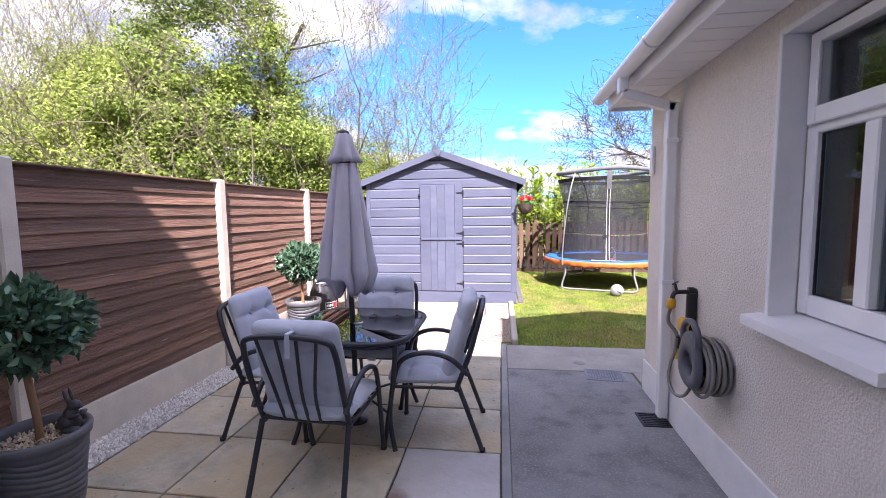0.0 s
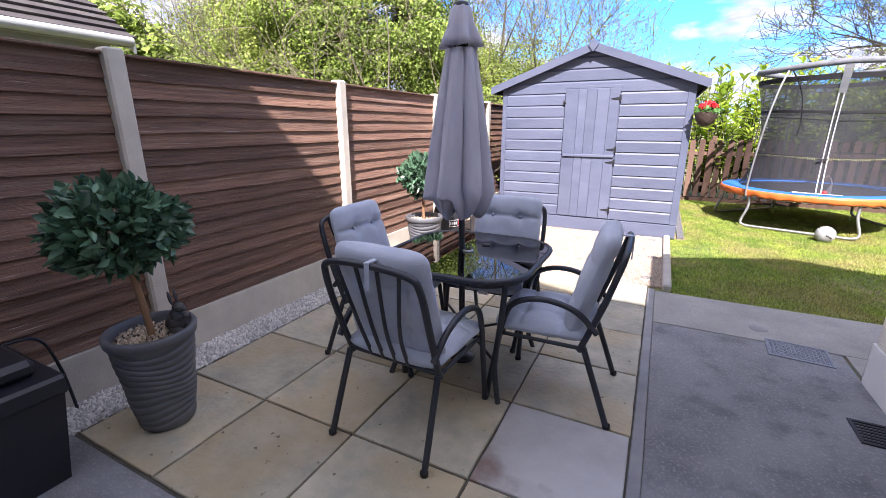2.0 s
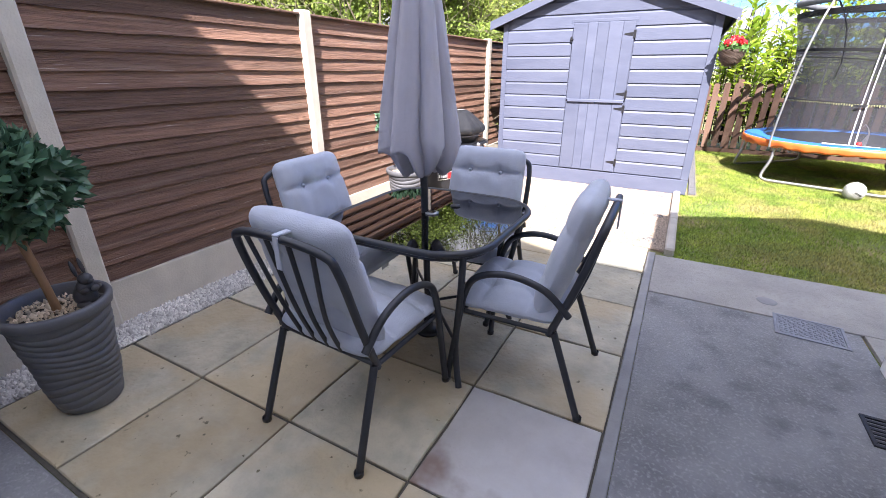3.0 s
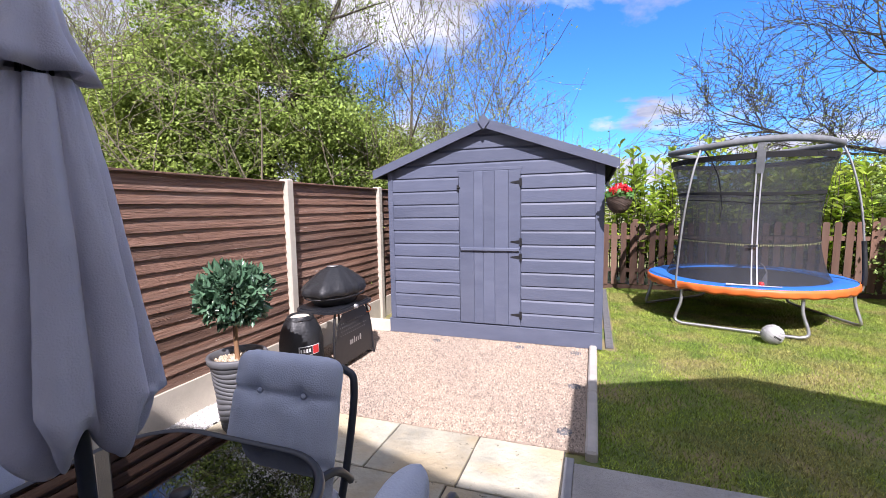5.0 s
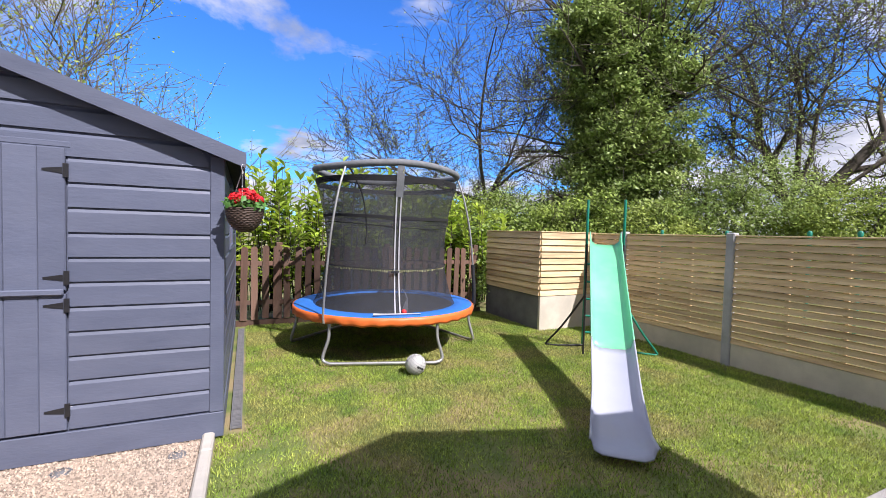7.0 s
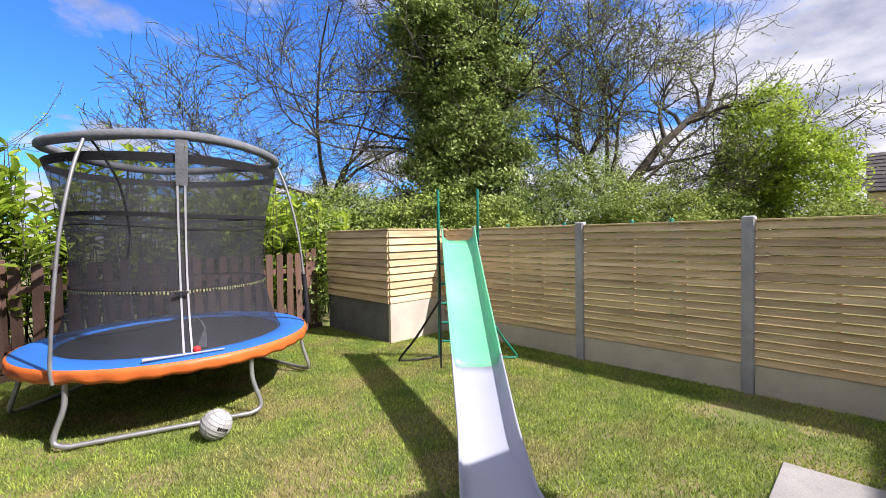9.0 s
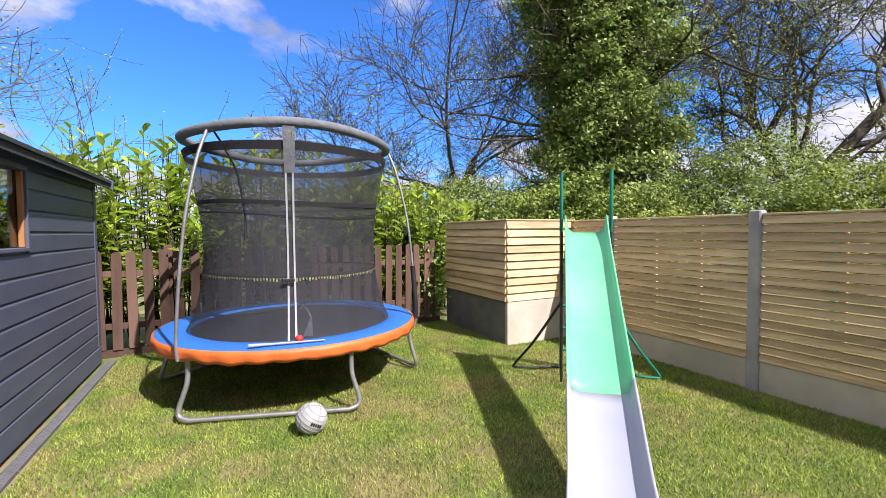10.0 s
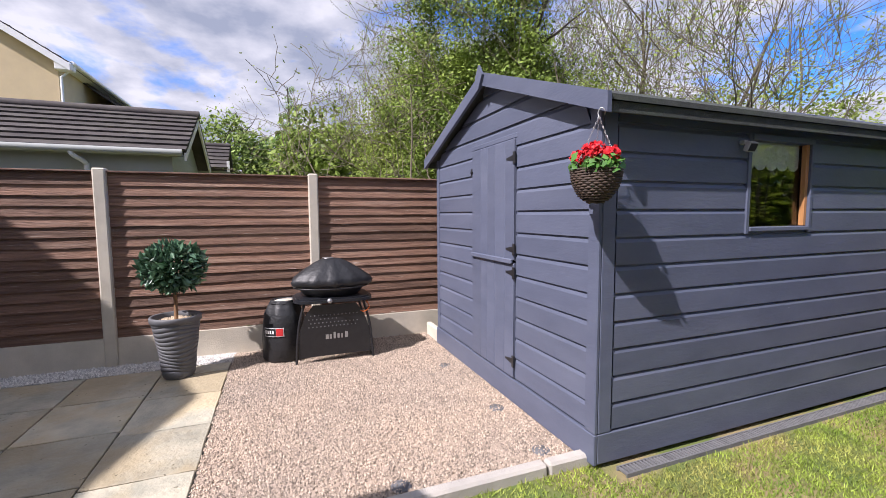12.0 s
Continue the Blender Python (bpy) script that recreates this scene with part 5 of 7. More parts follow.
# ---------- topiary in pots ----------
def topiary(label, crown_r, crown_z, seed, lean=(0.0, 0.0)):
    t = thing("potted_topiary", pose(0, 0, 0), label, "plant", "potted topiary trees")
    prof = [(0.001, 0.0), (0.128, 0.0), (0.138, 0.012)]
    z, k = 0.03, 0
    while z < 0.49:
        r = 0.138 + 0.075 * (z / 0.52)
        prof += [(r + 0.003, z), (r + 0.0075, z + 0.018), (r + 0.0055, z + 0.03), (r - 0.001, z + 0.0335)]
        z += 0.0365
        k += 1
    prof += [(0.212, 0.49), (0.226, 0.495), (0.229, 0.53), (0.222, 0.54), (0.2, 0.538), (0.196, 0.50), (0.192, 0.46)]
    tilt = lambda a, zz: 1 + 0.012 * math.sin(a * 1 + zz * 9) + 0.012 * math.sin(2 * a + zz * 31)
    v0 = Geo().lathe(prof, 48, wob=tilt)
    v0.v = [(x, y, z + (0.016 * math.sin(math.atan2(y, x) * 2 + z * 13) if 0.03 < z < 0.485 else 0)) for x, y, z in v0.v]
    part("pot", v0, POT, t, "charcoal ribbed plastic pot")
    part("soil", Geo().lathe([(0.196, 0.47), (0.1, 0.482), (0.001, 0.485)], 24), EARTH, t)
    g = np.random.default_rng(seed)
    rr, aa = 0.185 * np.sqrt(g.uniform(0, 1, 420)), g.uniform(0, 2 * math.pi, 420)
    part("mulch", stones_mesh("mulch", np.stack([rr * np.cos(aa), rr * np.sin(aa), 0.487 + g.uniform(0, 0.012, 420)], axis=1), 0.012, seed), CHIPS, t, "pale stone and bark chips")
    part("trunk", Geo().tube(arc([(0.0, 0.0, 0.47), (0.008 + lean[0] * 0.3, 0.004 + lean[1] * 0.3, 0.62), (lean[0] * 0.8, lean[1] * 0.8, crown_z - 0.12), (*lean, crown_z)]), [0.02, 0.019, 0.019, 0.019, 0.018, 0.018, 0.018, 0.018, 0.018, 0.018, 0.017, 0.017, 0.017, 0.017, 0.016, 0.015, 0.014, 0.012, 0.01], 10), STEM, t, "orange-brown stem")
    n = 1500
    d = g.normal(size=(n, 3))
    d /= np.linalg.norm(d, axis=1)[:, None]
    rad = crown_r * g.uniform(0.45, 1.02, (n, 1)) ** 0.6 * (1 + 0.1 * np.sin(d[:, :1] * 7 + d[:, 1:2] * 5))
    c = d * rad * np.array([1.05, 1.05, 0.8]) + np.array([*lean, crown_z])
    L = 0.078 * g.uniform(0.7, 1.25, (n, 1))
    out = d + g.normal(scale=0.55, size=(n, 3)) + np.array([0, 0, 0.1])
    out /= np.linalg.norm(out, axis=1)[:, None]
    side = np.cross(out, g.normal(size=(n, 3)))
    side /= np.linalg.norm(side, axis=1)[:, None]
    nm = np.cross(side, out)
    W = L * 0.24
    v = np.empty((n, 6, 3))
    v[:, 0] = c - out * L * 0.5
    v[:, 1] = c - out * L * 0.05 + side * W + nm * W * 0.5
    v[:, 2] = c + out * L * 0.22 + side * W * 0.8 + nm * W * 0.3
    v[:, 3] = c + out * L * 0.55 - nm * W * 0.4
    v[:, 4] = c + out * L * 0.22 - side * W * 0.8 + nm * W * 0.3
    v[:, 5] = c - out * L * 0.05 - side * W + nm * W * 0.5
    idx = np.arange(n)[:, None] * 6
    tri = np.concatenate([idx + np.array(q) for q in ((0, 1, 2), (0, 2, 3), (0, 3, 4), (0, 4, 5))], axis=1).reshape(-1, 3)
    part("crown", soup("crown", v.reshape(-1, 3), tri), TOPIARY, t, "ball crown of dark glossy leaves")
    return t


topiary("ball-headed bay topiary in a charcoal ribbed pot", 0.275, 1.06, 21, (-0.015, -0.05)).matrix_world = pose(-2.12, 1.62, 0) @ Matrix.Diagonal((0.86, 0.86, 0.95, 1))
topiary("smaller ball-headed bay topiary in a grey ribbed pot", 0.27, 0.96, 22).matrix_world = pose(-2.19, 4.43, 0, 0, 0, 140) @ Matrix.Diagonal((0.86, 0.86, 1.0, 1))


def rabbit():
    g = Geo()
    ball = [(math.sin(a), -math.cos(a)) for a in np.linspace(0.02, math.pi - 0.02, 10)]

    def blob(x, y, z, rx, ry, rz, tilt=0):
        g.lathe(ball, 14, Matrix.Translation((x, y, z)) @ pose(0, 0, 0, tilt, 0, 0) @ Matrix.Diagonal((rx, ry, rz, 1)))
    blob(0, 0, 0.045, 0.042, 0.05, 0.048)
    blob(0, 0.012, 0.085, 0.032, 0.034, 0.04)
    blob(0, 0.028, 0.128, 0.026, 0.03, 0.026)
    blob(0, 0.052, 0.122, 0.014, 0.014, 0.012)
    for s in (-1, 1):
        blob(s * 0.017, 0.005, 0.178, 0.009, 0.007, 0.036, 12)
        blob(s * 0.034, 0.03, 0.02, 0.02, 0.042, 0.018)
        blob(s * 0.026, 0.04, 0.082, 0.012, 0.028, 0.012, 20)
    blob(0, -0.048, 0.03, 0.016, 0.016, 0.016)
    blob(0, 0.064, 0.09, 0.018, 0.012, 0.016)
    return tagged(part("rabbit_statue", g, RESIN), "dark bronze-coloured rabbit ornament sitting in the plant pot", "ornament")


rabbit().matrix_world = pose(-2.065, 1.71, 0.464, 0, 0, -75)


# ---------- storage box and cable by the fence ----------
def storage_box():
    s = thing("storage_box", pose(-2.33, 0.87, 0) @ Matrix.Diagonal((1, 1, 1.12, 1)), "black plastic storage box with a stepped lid", "storage box")
    part("body", Geo().add([(-0.2, -0.32, 0), (0.22, -0.32, 0), (0.22, 0.33, 0), (-0.2, 0.33, 0), (-0.24, -0.36, 0.36), (0.26, -0.36, 0.36), (0.26, 0.37, 0.36), (-0.24, 0.37, 0.36)],
                           [(3, 2, 1, 0), (4, 5, 6, 7), (0, 1, 5, 4), (1, 2, 6, 5), (2, 3, 7, 6), (3, 0, 4, 7)]), BLACK_PLASTIC, s)
    part("lid", Geo().box((-0.26, -0.38, 0.361), (0.28, 0.385, 0.435), 0.012).box((-0.24, -0.35, 0.435), (0.2, 0.33, 0.50), 0.02), BLACK_PLASTIC, s, "black stepped lid")
    part("handle", Geo().tube(arc([(0.283, -0.08, 0.30), (0.31, -0.06, 0.30), (0.31, 0.06, 0.30), (0.283, 0.08, 0.30)]), 0.008, 6), BLACK_PLASTIC, s)


storage_box()
tagged(part("cable", Geo().tube(arc([(-2.6, 1.12, 0.44), (-2.62, 1.26, 0.47), (-2.635, 1.38, 0.43), (-2.64, 1.43, 0.25), (-2.63, 1.45, 0.0)]), 0.008, 6), BLACK_PLASTIC), "black cable running down the fence base", "cable")


# ---------- barbecue ----------
def barbecue():
    b = thing("barbecue", pose(-2.27, 5.76, 0), "portable gas barbecue under a black cover on a folding stand", "barbecue")
    prof = [(0.01, 0.245), (0.09, 0.24), (0.17, 0.205), (0.28, 0.135), (0.375, 0.065), (0.398, 0.03), (0.385, 0.0), (0.36, -0.02), (0.3, -0.03)]
    g = Geo().lathe(prof, 48, Matrix.Translation((0, 0, 0.73)) @ Matrix.Diagonal((0.66, 1.0, 1.0, 1)), wob=lambda a, z: 1 + 0.06 * (1 - 2 * abs(math.sin(a * 5.0 + 0.8 * math.sin(2 * a)))) * (1 - 0.6 * min(1, max(0, z) / 0.25)) + 0.02 * math.sin(a * 5 + 2) - 0.03 * math.cos(4 * a))
    part("cover", g, BLACK_COVER, b, "black creased nylon cover")
    part("cover_label", Geo().lathe([(0.001, 0.981), (0.055, 0.979), (0.056, 0.975)], 16, pose(0, -0.03, 0)), GALV, b)
    part("drawstring", Geo().tube([(0.25 * math.cos(a), 0.36 * math.sin(a), 0.70) for a in np.linspace(0, 2 * math.pi, 30)[:-1]], 0.007, 5, True), BLACK_METAL, b)
    part("cookbox", Geo().lathe([(0.001, 0.56), (0.18, 0.56), (0.27, 0.63), (0.33, 0.71), (0.335, 0.73)], 32, Matrix.Diagonal((0.66, 1.0, 1.0, 1))), BLACK_METAL, b)
    part("tray", Geo().prism(rounded(0.5, 0.74, 0.14), 0.575, 0.60).prism(rounded(0.46, 0.70, 0.14), 0.60, 0.615), BLACK_PLASTIC, b, "black folding stand top")
    for sy in (-1, 1):
        for sx, name in ((1, "leg"), (-1, "leg")):
            part(name, Geo().tube(arc([(sx * 0.17, sy * 0.27, 0.58), (sx * 0.19, sy * 0.33, 0.35), (sx * 0.21, sy * 0.36, 0.0)]), 0.012, 8), BLACK_METAL, b)
    # perforated end sheets between the legs
    panel = [(-0.34, 0.06), (0.34, 0.06), (0.325, 0.30), (0.27, 0.46), (0.2, 0.55), (-0.2, 0.55), (-0.27, 0.46), (-0.325, 0.30)]
    pl = part("panel", Geo().prism([(y, z) for y, z in panel], -0.003, 0.003, m=Matrix.Translation((0.2, 0, 0)) @ Matrix(((0, 0, 1, 0), (1, 0, 0, 0), (0, 1, 0, 0), (0, 0, 0, 1)))), BLACK_METAL, b, "dark perforated steel panel")
    hole = Geo().lathe([(0.0075, 0), (0.006, 0.0015), (0.001, 0.0015)], 6, pose(0, 0, 0, 0, 90, 0)).mesh("hole")
    for i in range(13):
        for j in range(8):
            y, z = -0.24 + 0.036 * i + (0.018 if j % 2 else 0), 0.20 + 0.036 * j
            if abs(y) < 0.25 and z > 0.31 and (y < 0.02 or j % 3):
                part("hole", hole, CONCRETE_DARK, pl, "", pose(0.2045, y, z))
    for k, (w, h) in enumerate(((0.03, 0.026), (0.022, 0.026), (0.022, 0.036), (0.022, 0.026), (0.016, 0.026), (0.03, 0.034))):
        part("emblem", box((0.2045, -0.09 + 0.036 * k, 0.22), (0.206, -0.09 + 0.036 * k + w * 0.9, 0.22 + h * 1.7), 0.0004), GALV, pl, "grey printed emblem")
    part("foot_bar", Geo().tube([(0.21, -0.36, 0.005), (-0.21, -0.36, 0.005)], 0.009, 6).tube([(0.21, 0.36, 0.005), (-0.21, 0.36, 0.005)], 0.009, 6), BLACK_METAL, b)
    part("knob", Geo().lathe([(0.001, 0.03), (0.02, 0.028), (0.024, 0.0)], 12, Matrix.Translation((0.25, -0.05, 0.595)) @ pose(0, 0, 0, 0, 90, 0)), GALV, b, "grey control knob")
    part("gas_hose", Geo().tube(arc([(0.1, 0.30, 0.58), (0.2, 0.33, 0.5), (0.21, 0.27, 0.46), (0.17, 0.2, 0.5)]), 0.006, 6), PAD_ORANGE, b, "orange gas hose")


barbecue()


def gas_bag():
    b = thing("gas_bottle_bag", pose(-2.35, 5.31, 0, 0, 0, 6) @ Matrix.Diagonal((1.18, 1.28, 1.0, 1)), "black drawstring bag over a gas bottle", "gas bottle")
    fold = lambda a, z: 1 + 0.045 * math.sin(a * 7 + z * 11) * (0.4 + z) + 0.05 * math.sin(a * 3 + 1) * (z / 0.6)
    part("bag", Geo().lathe([(0.001, 0.0), (0.145, 0.0), (0.158, 0.03), (0.16, 0.2), (0.155, 0.36), (0.138, 0.46), (0.112, 0.53), (0.092, 0.57), (0.09, 0.585), (0.078, 0.58), (0.08, 0.54)], 36, wob=fold), BLACK_COVER, b)
    part("bottle_top", Geo().lathe([(0.08, 0.55), (0.07, 0.57), (0.06, 0.575), (0.001, 0.575)], 20), CONCRETE_PALE, b, "pale gas bottle collar")
    part("drawstring", Geo().tube([(0.1 * math.cos(a), 0.1 * math.sin(a), 0.555 + 0.004 * math.sin(5 * a)) for a in np.linspace(0, 2 * math.pi, 24)[:-1]], 0.006, 5, True), BLACK_METAL, b)
    lab = part("label", Geo().lathe([(0.164, 0.27), (0.164, 0.355)], 60, pose(0, 0, 0)), LABEL_WHITE, b, "white and red printed label")
    lab.data.materials.clear()
    for a0, a1, z0, z1, m_, nm, r in ((-62, -8, 0.262, 0.345, LABEL_WHITE, "label_edge", 0.1665), (-60, -28, 0.268, 0.339, BLACK_METAL, "label_field", 0.168), (-27, -10, 0.268, 0.339, LABEL_RED, "label_field", 0.168)):
        v = [((r) * math.cos(radians(a0 + (a1 - a0) * k / 8)), r * math.sin(radians(a0 + (a1 - a0) * k / 8)), z) for z in (z0, z1) for k in range(9)]
        part(nm, Geo().add(v, [(k, k + 1, k + 10, k + 9) for k in range(8)], True), m_, b)
    bpy.data.objects.remove(lab)
    for k in range(4):
        a = radians(-56 + 7 * k)
        part("label_bar", box((0.168, -0.006, 0.29), (0.1695, 0.006, 0.32), 0, pose(0, 0, 0, 0, 0, -56 + 7 * k)), LABEL_WHITE, b)


gas_bag()


# ---------- trampoline ----------
TC = Vector((2.07, 9.0, 0))


def trampoline():
    t = thing("trampoline", Matrix.Translation(TC) @ Matrix.Diagonal((0.945, 0.945, 0.955, 1)), "round trampoline with blue and orange pads and black net", "trampoline")
    ring = lambda r, z, n=60: [(r * math.cos(2 * math.pi * k / n), r * math.sin(2 * math.pi * k / n), z) for k in range(n)]
    part("frame_ring", Geo().tube(ring(1.19, 0.52), 0.019, 8, True), GALV, t)
    part("jump_mat", Geo().lathe([(0.001, 0.535), (0.5, 0.537), (0.98, 0.552)], 60), JUMP_MAT, t)
    part("pad", Geo().lathe([(0.94, 0.556), (0.96, 0.575), (1.08, 0.588), (1.2, 0.578), (1.232, 0.566)], 72, wob=lambda a, z: 1 + 0.004 * math.sin(a * 23)), PAD_BLUE, t, "blue vinyl spring pad")
    sv, sn = [], 180
    for r, z, k in ((1.222, 0.572, 0.0), (1.24, 0.566, 0.2), (1.246, 0.535, 0.6), (1.243, 0.5, 0.9), (1.238, 0.472, 1.0), (1.226, 0.474, 1.0)):
        for i in range(sn):
            a = 2 * math.pi * i / sn
            puff = 0.006 * math.sin(a * 31 + z * 20) + 0.007 * noise.noise((math.cos(a) * 7, math.sin(a) * 7, z * 6))
            hang = 0.016 * noise.noise((math.cos(a) * 5, math.sin(a) * 5, 3.0)) + 0.006 * math.sin(a * 37)
            sv.append(((r + puff * k) * math.cos(a), (r + puff * k) * math.sin(a), z + hang * k))
    part("skirt", Geo().add(sv, [(j * sn + (i + 1) % sn, j * sn + i, (j + 1) * sn + i, (j + 1) * sn + (i + 1) % sn) for j in range(5) for i in range(sn)], True), PAD_ORANGE, t, "orange vinyl skirt")
    for a0 in (220, 340, 100):
        a1 = a0 + 65
        P = lambda a, r, z: (r * math.cos(radians(a)), r * math.sin(radians(a)), z)
        line = arc([P(a0, 1.18, 0.50), P(a0 + 0.5, 1.20, 0.3), P(a0 - 1, 1.26, 0.07), P(a0 + 3, 1.24, 0.02)], 6)
        line += arc([P(a0 + 6, 1.2, 0.018), P(a1 - 6, 1.2, 0.018)], 4)
        line += arc([P(a1 - 3, 1.24, 0.02), P(a1 + 1, 1.26, 0.07), P(a1 - 0.5, 1.20, 0.3), P(a1, 1.18, 0.50)], 6)
        part("leg", Geo().tube(line, 0.02, 8), GALV, t, "galvanised U-shaped leg")
        bow = arc([P(a0 - 1, 1.25, 0.475), P(a0 - 1, 1.26, 0.62), P(a0, 1.235, 1.1), P(a0 + 1, 1.18, 1.6), P(a0 + 2, 1.08, 2.05), P(a0 + 3, 0.975, 2.33)], 5)
        part("net_pole", Geo().tube(bow, 0.0135, 8), GALV, t, "curved galvanised net pole")
    P = lambda a, r, z: (r * math.cos(radians(a)), r * math.sin(radians(a)), z)
    part("foam_sleeve", Geo().tube(arc([P(339, 1.262, 0.55), P(339, 1.262, 0.7), P(340, 1.245, 0.98), P(340, 1.235, 1.1)], 4), 0.028, 8), BLACK_COVER, t, "worn black foam sleeve")
    part("top_ring", Geo().tube([(r_[0], r_[1], r_[2] + 0.02 * math.sin(3 * math.atan2(r_[1], r_[0]))) for r_ in ring(0.97, 2.33, 72)], 0.042, 10, True), PAD_GREY, t, "grey padded top ring")

    def net_r(z):
        u = min(1.0, max(0.0, (z - 0.56) / 1.63))
        return 0.985 - 0.155 * math.sin(math.pi * u ** 0.85) ** 0.9 - 0.025 * u
    v, n = [], 72
    zs = list(np.linspace(0.562, 2.19, 26))
    for z in zs:
        for k in range(n):
            a = 2 * math.pi * k / n
            sag = 1 + 0.012 * math.sin(3 * a + 1.2) * math.sin((z - 0.56) * 2) + 0.006 * math.sin(11 * a + z * 3)
            v.append((net_r(z) * sag * math.cos(a), net_r(z) * sag * math.sin(a), z + (0.02 * math.sin(3 * a) if z > 2.1 else 0)))
    f = [(j * n + k, j * n + (k + 1) % n, (j + 1) * n + (k + 1) % n, (j + 1) * n + k) for j in range(len(zs) - 1) for k in range(n)]
    part("safety_net", Geo().add(v, f, True), NET, t, "black see-through safety net")

    def band(name, z, h, m_, lab="", off=0.006, a0=0, a1=360, wave=0.0):
        k = max(6, int((a1 - a0) / 4))
        ve = []
        for zz in (z, z + h):
            for i in range(k + 1):
                a = radians(a0 + (a1 - a0) * i / k)
                r = net_r(zz) * (1 + 0.012 * math.sin(3 * a + 1.2) * math.sin((zz - 0.56) * 2)) + off
                ve.append((r * math.cos(a), r * math.sin(a), zz + wave * math.sin(a * 2 + 1)))
        part(name, Geo().add(ve, [(i, i + 1, k + 2 + i, k + 1 + i) for i in range(k)], True), m_, t, lab)
    band("top_band", 2.13, 0.07, BAND, "black webbing edge of the net")
    band("band", 1.70, 0.035, BAND, "", 0.006, 0, 360, 0.015)
    band("band", 1.61, 0.012, BAND, "", 0.005, 0, 360, 0.03)
    band("band", 1.085, 0.012, BAND, "", 0.006, 0, 360, 0.01)
    fr, ff = [], random.Random(41)
    for k in range(200):
        a = radians(1.8 * k)
        zt, L = 1.084 + 0.01 * math.sin(a * 2 + 1), ff.uniform(0.012, 0.034)
        r = net_r(zt) * (1 + 0.012 * math.sin(3 * a + 1.2) * math.sin((zt - 0.56) * 2)) + 0.008
        for da, zz in ((-0.009, zt), (0.009, zt), (0.005, zt - L), (-0.006, zt - L * ff.uniform(0.7, 1.0))):
            fr.append((r * math.cos(a + da), r * math.sin(a + da), zz))
    part("fringe", Geo().add(fr, [(4 * k, 4 * k + 1, 4 * k + 2, 4 * k + 3) for k in range(200)]), FRINGE, t, "pale yellow fringe")
    # the door's tapes follow the net up
    for a0 in (259.5, 263.0):
        ve = []
        for z in np.linspace(0.565, 2.0, 20):
            for a in (a0, a0 + 1.0):
                r = net_r(z) * (1 + 0.012 * math.sin(3 * radians(a) + 1.2) * math.sin((z - 0.56) * 2)) + 0.014
                ve.append((r * math.cos(radians(a)), r * math.sin(radians(a)), z))
        part("zip_edge", Geo().add(ve, [(2 * i, 2 * i + 1, 2 * i + 3, 2 * i + 2) for i in range(19)], True), ZIP_WHITE, t)
    part("buckle", box((-0.2, -0.885, 1.05), (-0.1, -0.865, 1.075), 0.004), BAND, t, "black plastic buckle")
    ve = []
    for z in np.linspace(1.95, 2.31, 8):
        for a in (259.3, 264.6):
            r = net_r(min(z, 2.19)) + 0.02 + max(0, z - 2.19) * 0.2
            ve.append((r * math.cos(radians(a)), r * math.sin(radians(a)), z))
    part("door_flap", Geo().add(ve, [(2 * i, 2 * i + 1, 2 * i + 3, 2 * i + 2) for i in range(7)], True), PAD_GREY, t, "grey fabric flap with a small mark")
    part("mark", Geo().tube([(-0.115, -0.985, 2.23), (-0.115, -0.985, 2.28), (-0.095, -0.99, 2.275), (-0.095, -0.99, 2.255), (-0.113, -0.985, 2.252)], 0.004, 4), FRINGE, t)
    part("strap", Geo().tube(arc([P(224, 0.96, 2.30), P(228, 0.93, 2.18), P(233, 0.86, 1.95), P(236, 0.83, 1.6), P(236, 0.84, 1.4)], 4), 0.009, 6), BAND, t, "black hanging strap")
    part("white_tag", Geo().add([(-0.03, -0.78, 0.56), (0.05, -0.80, 0.56), (0.03, -0.80, 0.72), (0.0, -0.80, 0.8), (0.012, -0.80, 0.8), (0.045, -0.80, 0.73)], [(0, 1, 5, 4, 3, 2)]).tube([(0.0, -0.8, 0.8), (-0.03, -0.8, 0.84), (-0.05, -0.8, 0.8)], 0.005, 4), ZIP_WHITE, t, "white torn fabric tag")


trampoline()
ballprof = [(math.sin(a), -math.cos(a)) for a in np.linspace(0.01, math.pi - 0.01, 18)]
tagged(part("toy_ball", Geo().lathe(ballprof, 14, Matrix.Translation((1.97, 7.97, 0.587)) @ Matrix.Diagonal((0.03, 0.03, 0.03, 1))), LABEL_RED), "small red toy ball on the trampoline pad", "toy")
tagged(part("toy_bat", Geo().tube([(1.62, 7.97, 0.576), (1.78, 7.95, 0.574), (2.15, 7.91, 0.57)], [0.014, 0.009, 0.006], 8), ZIP_WHITE), "pale plastic toy bat lying on the trampoline pad", "toy")


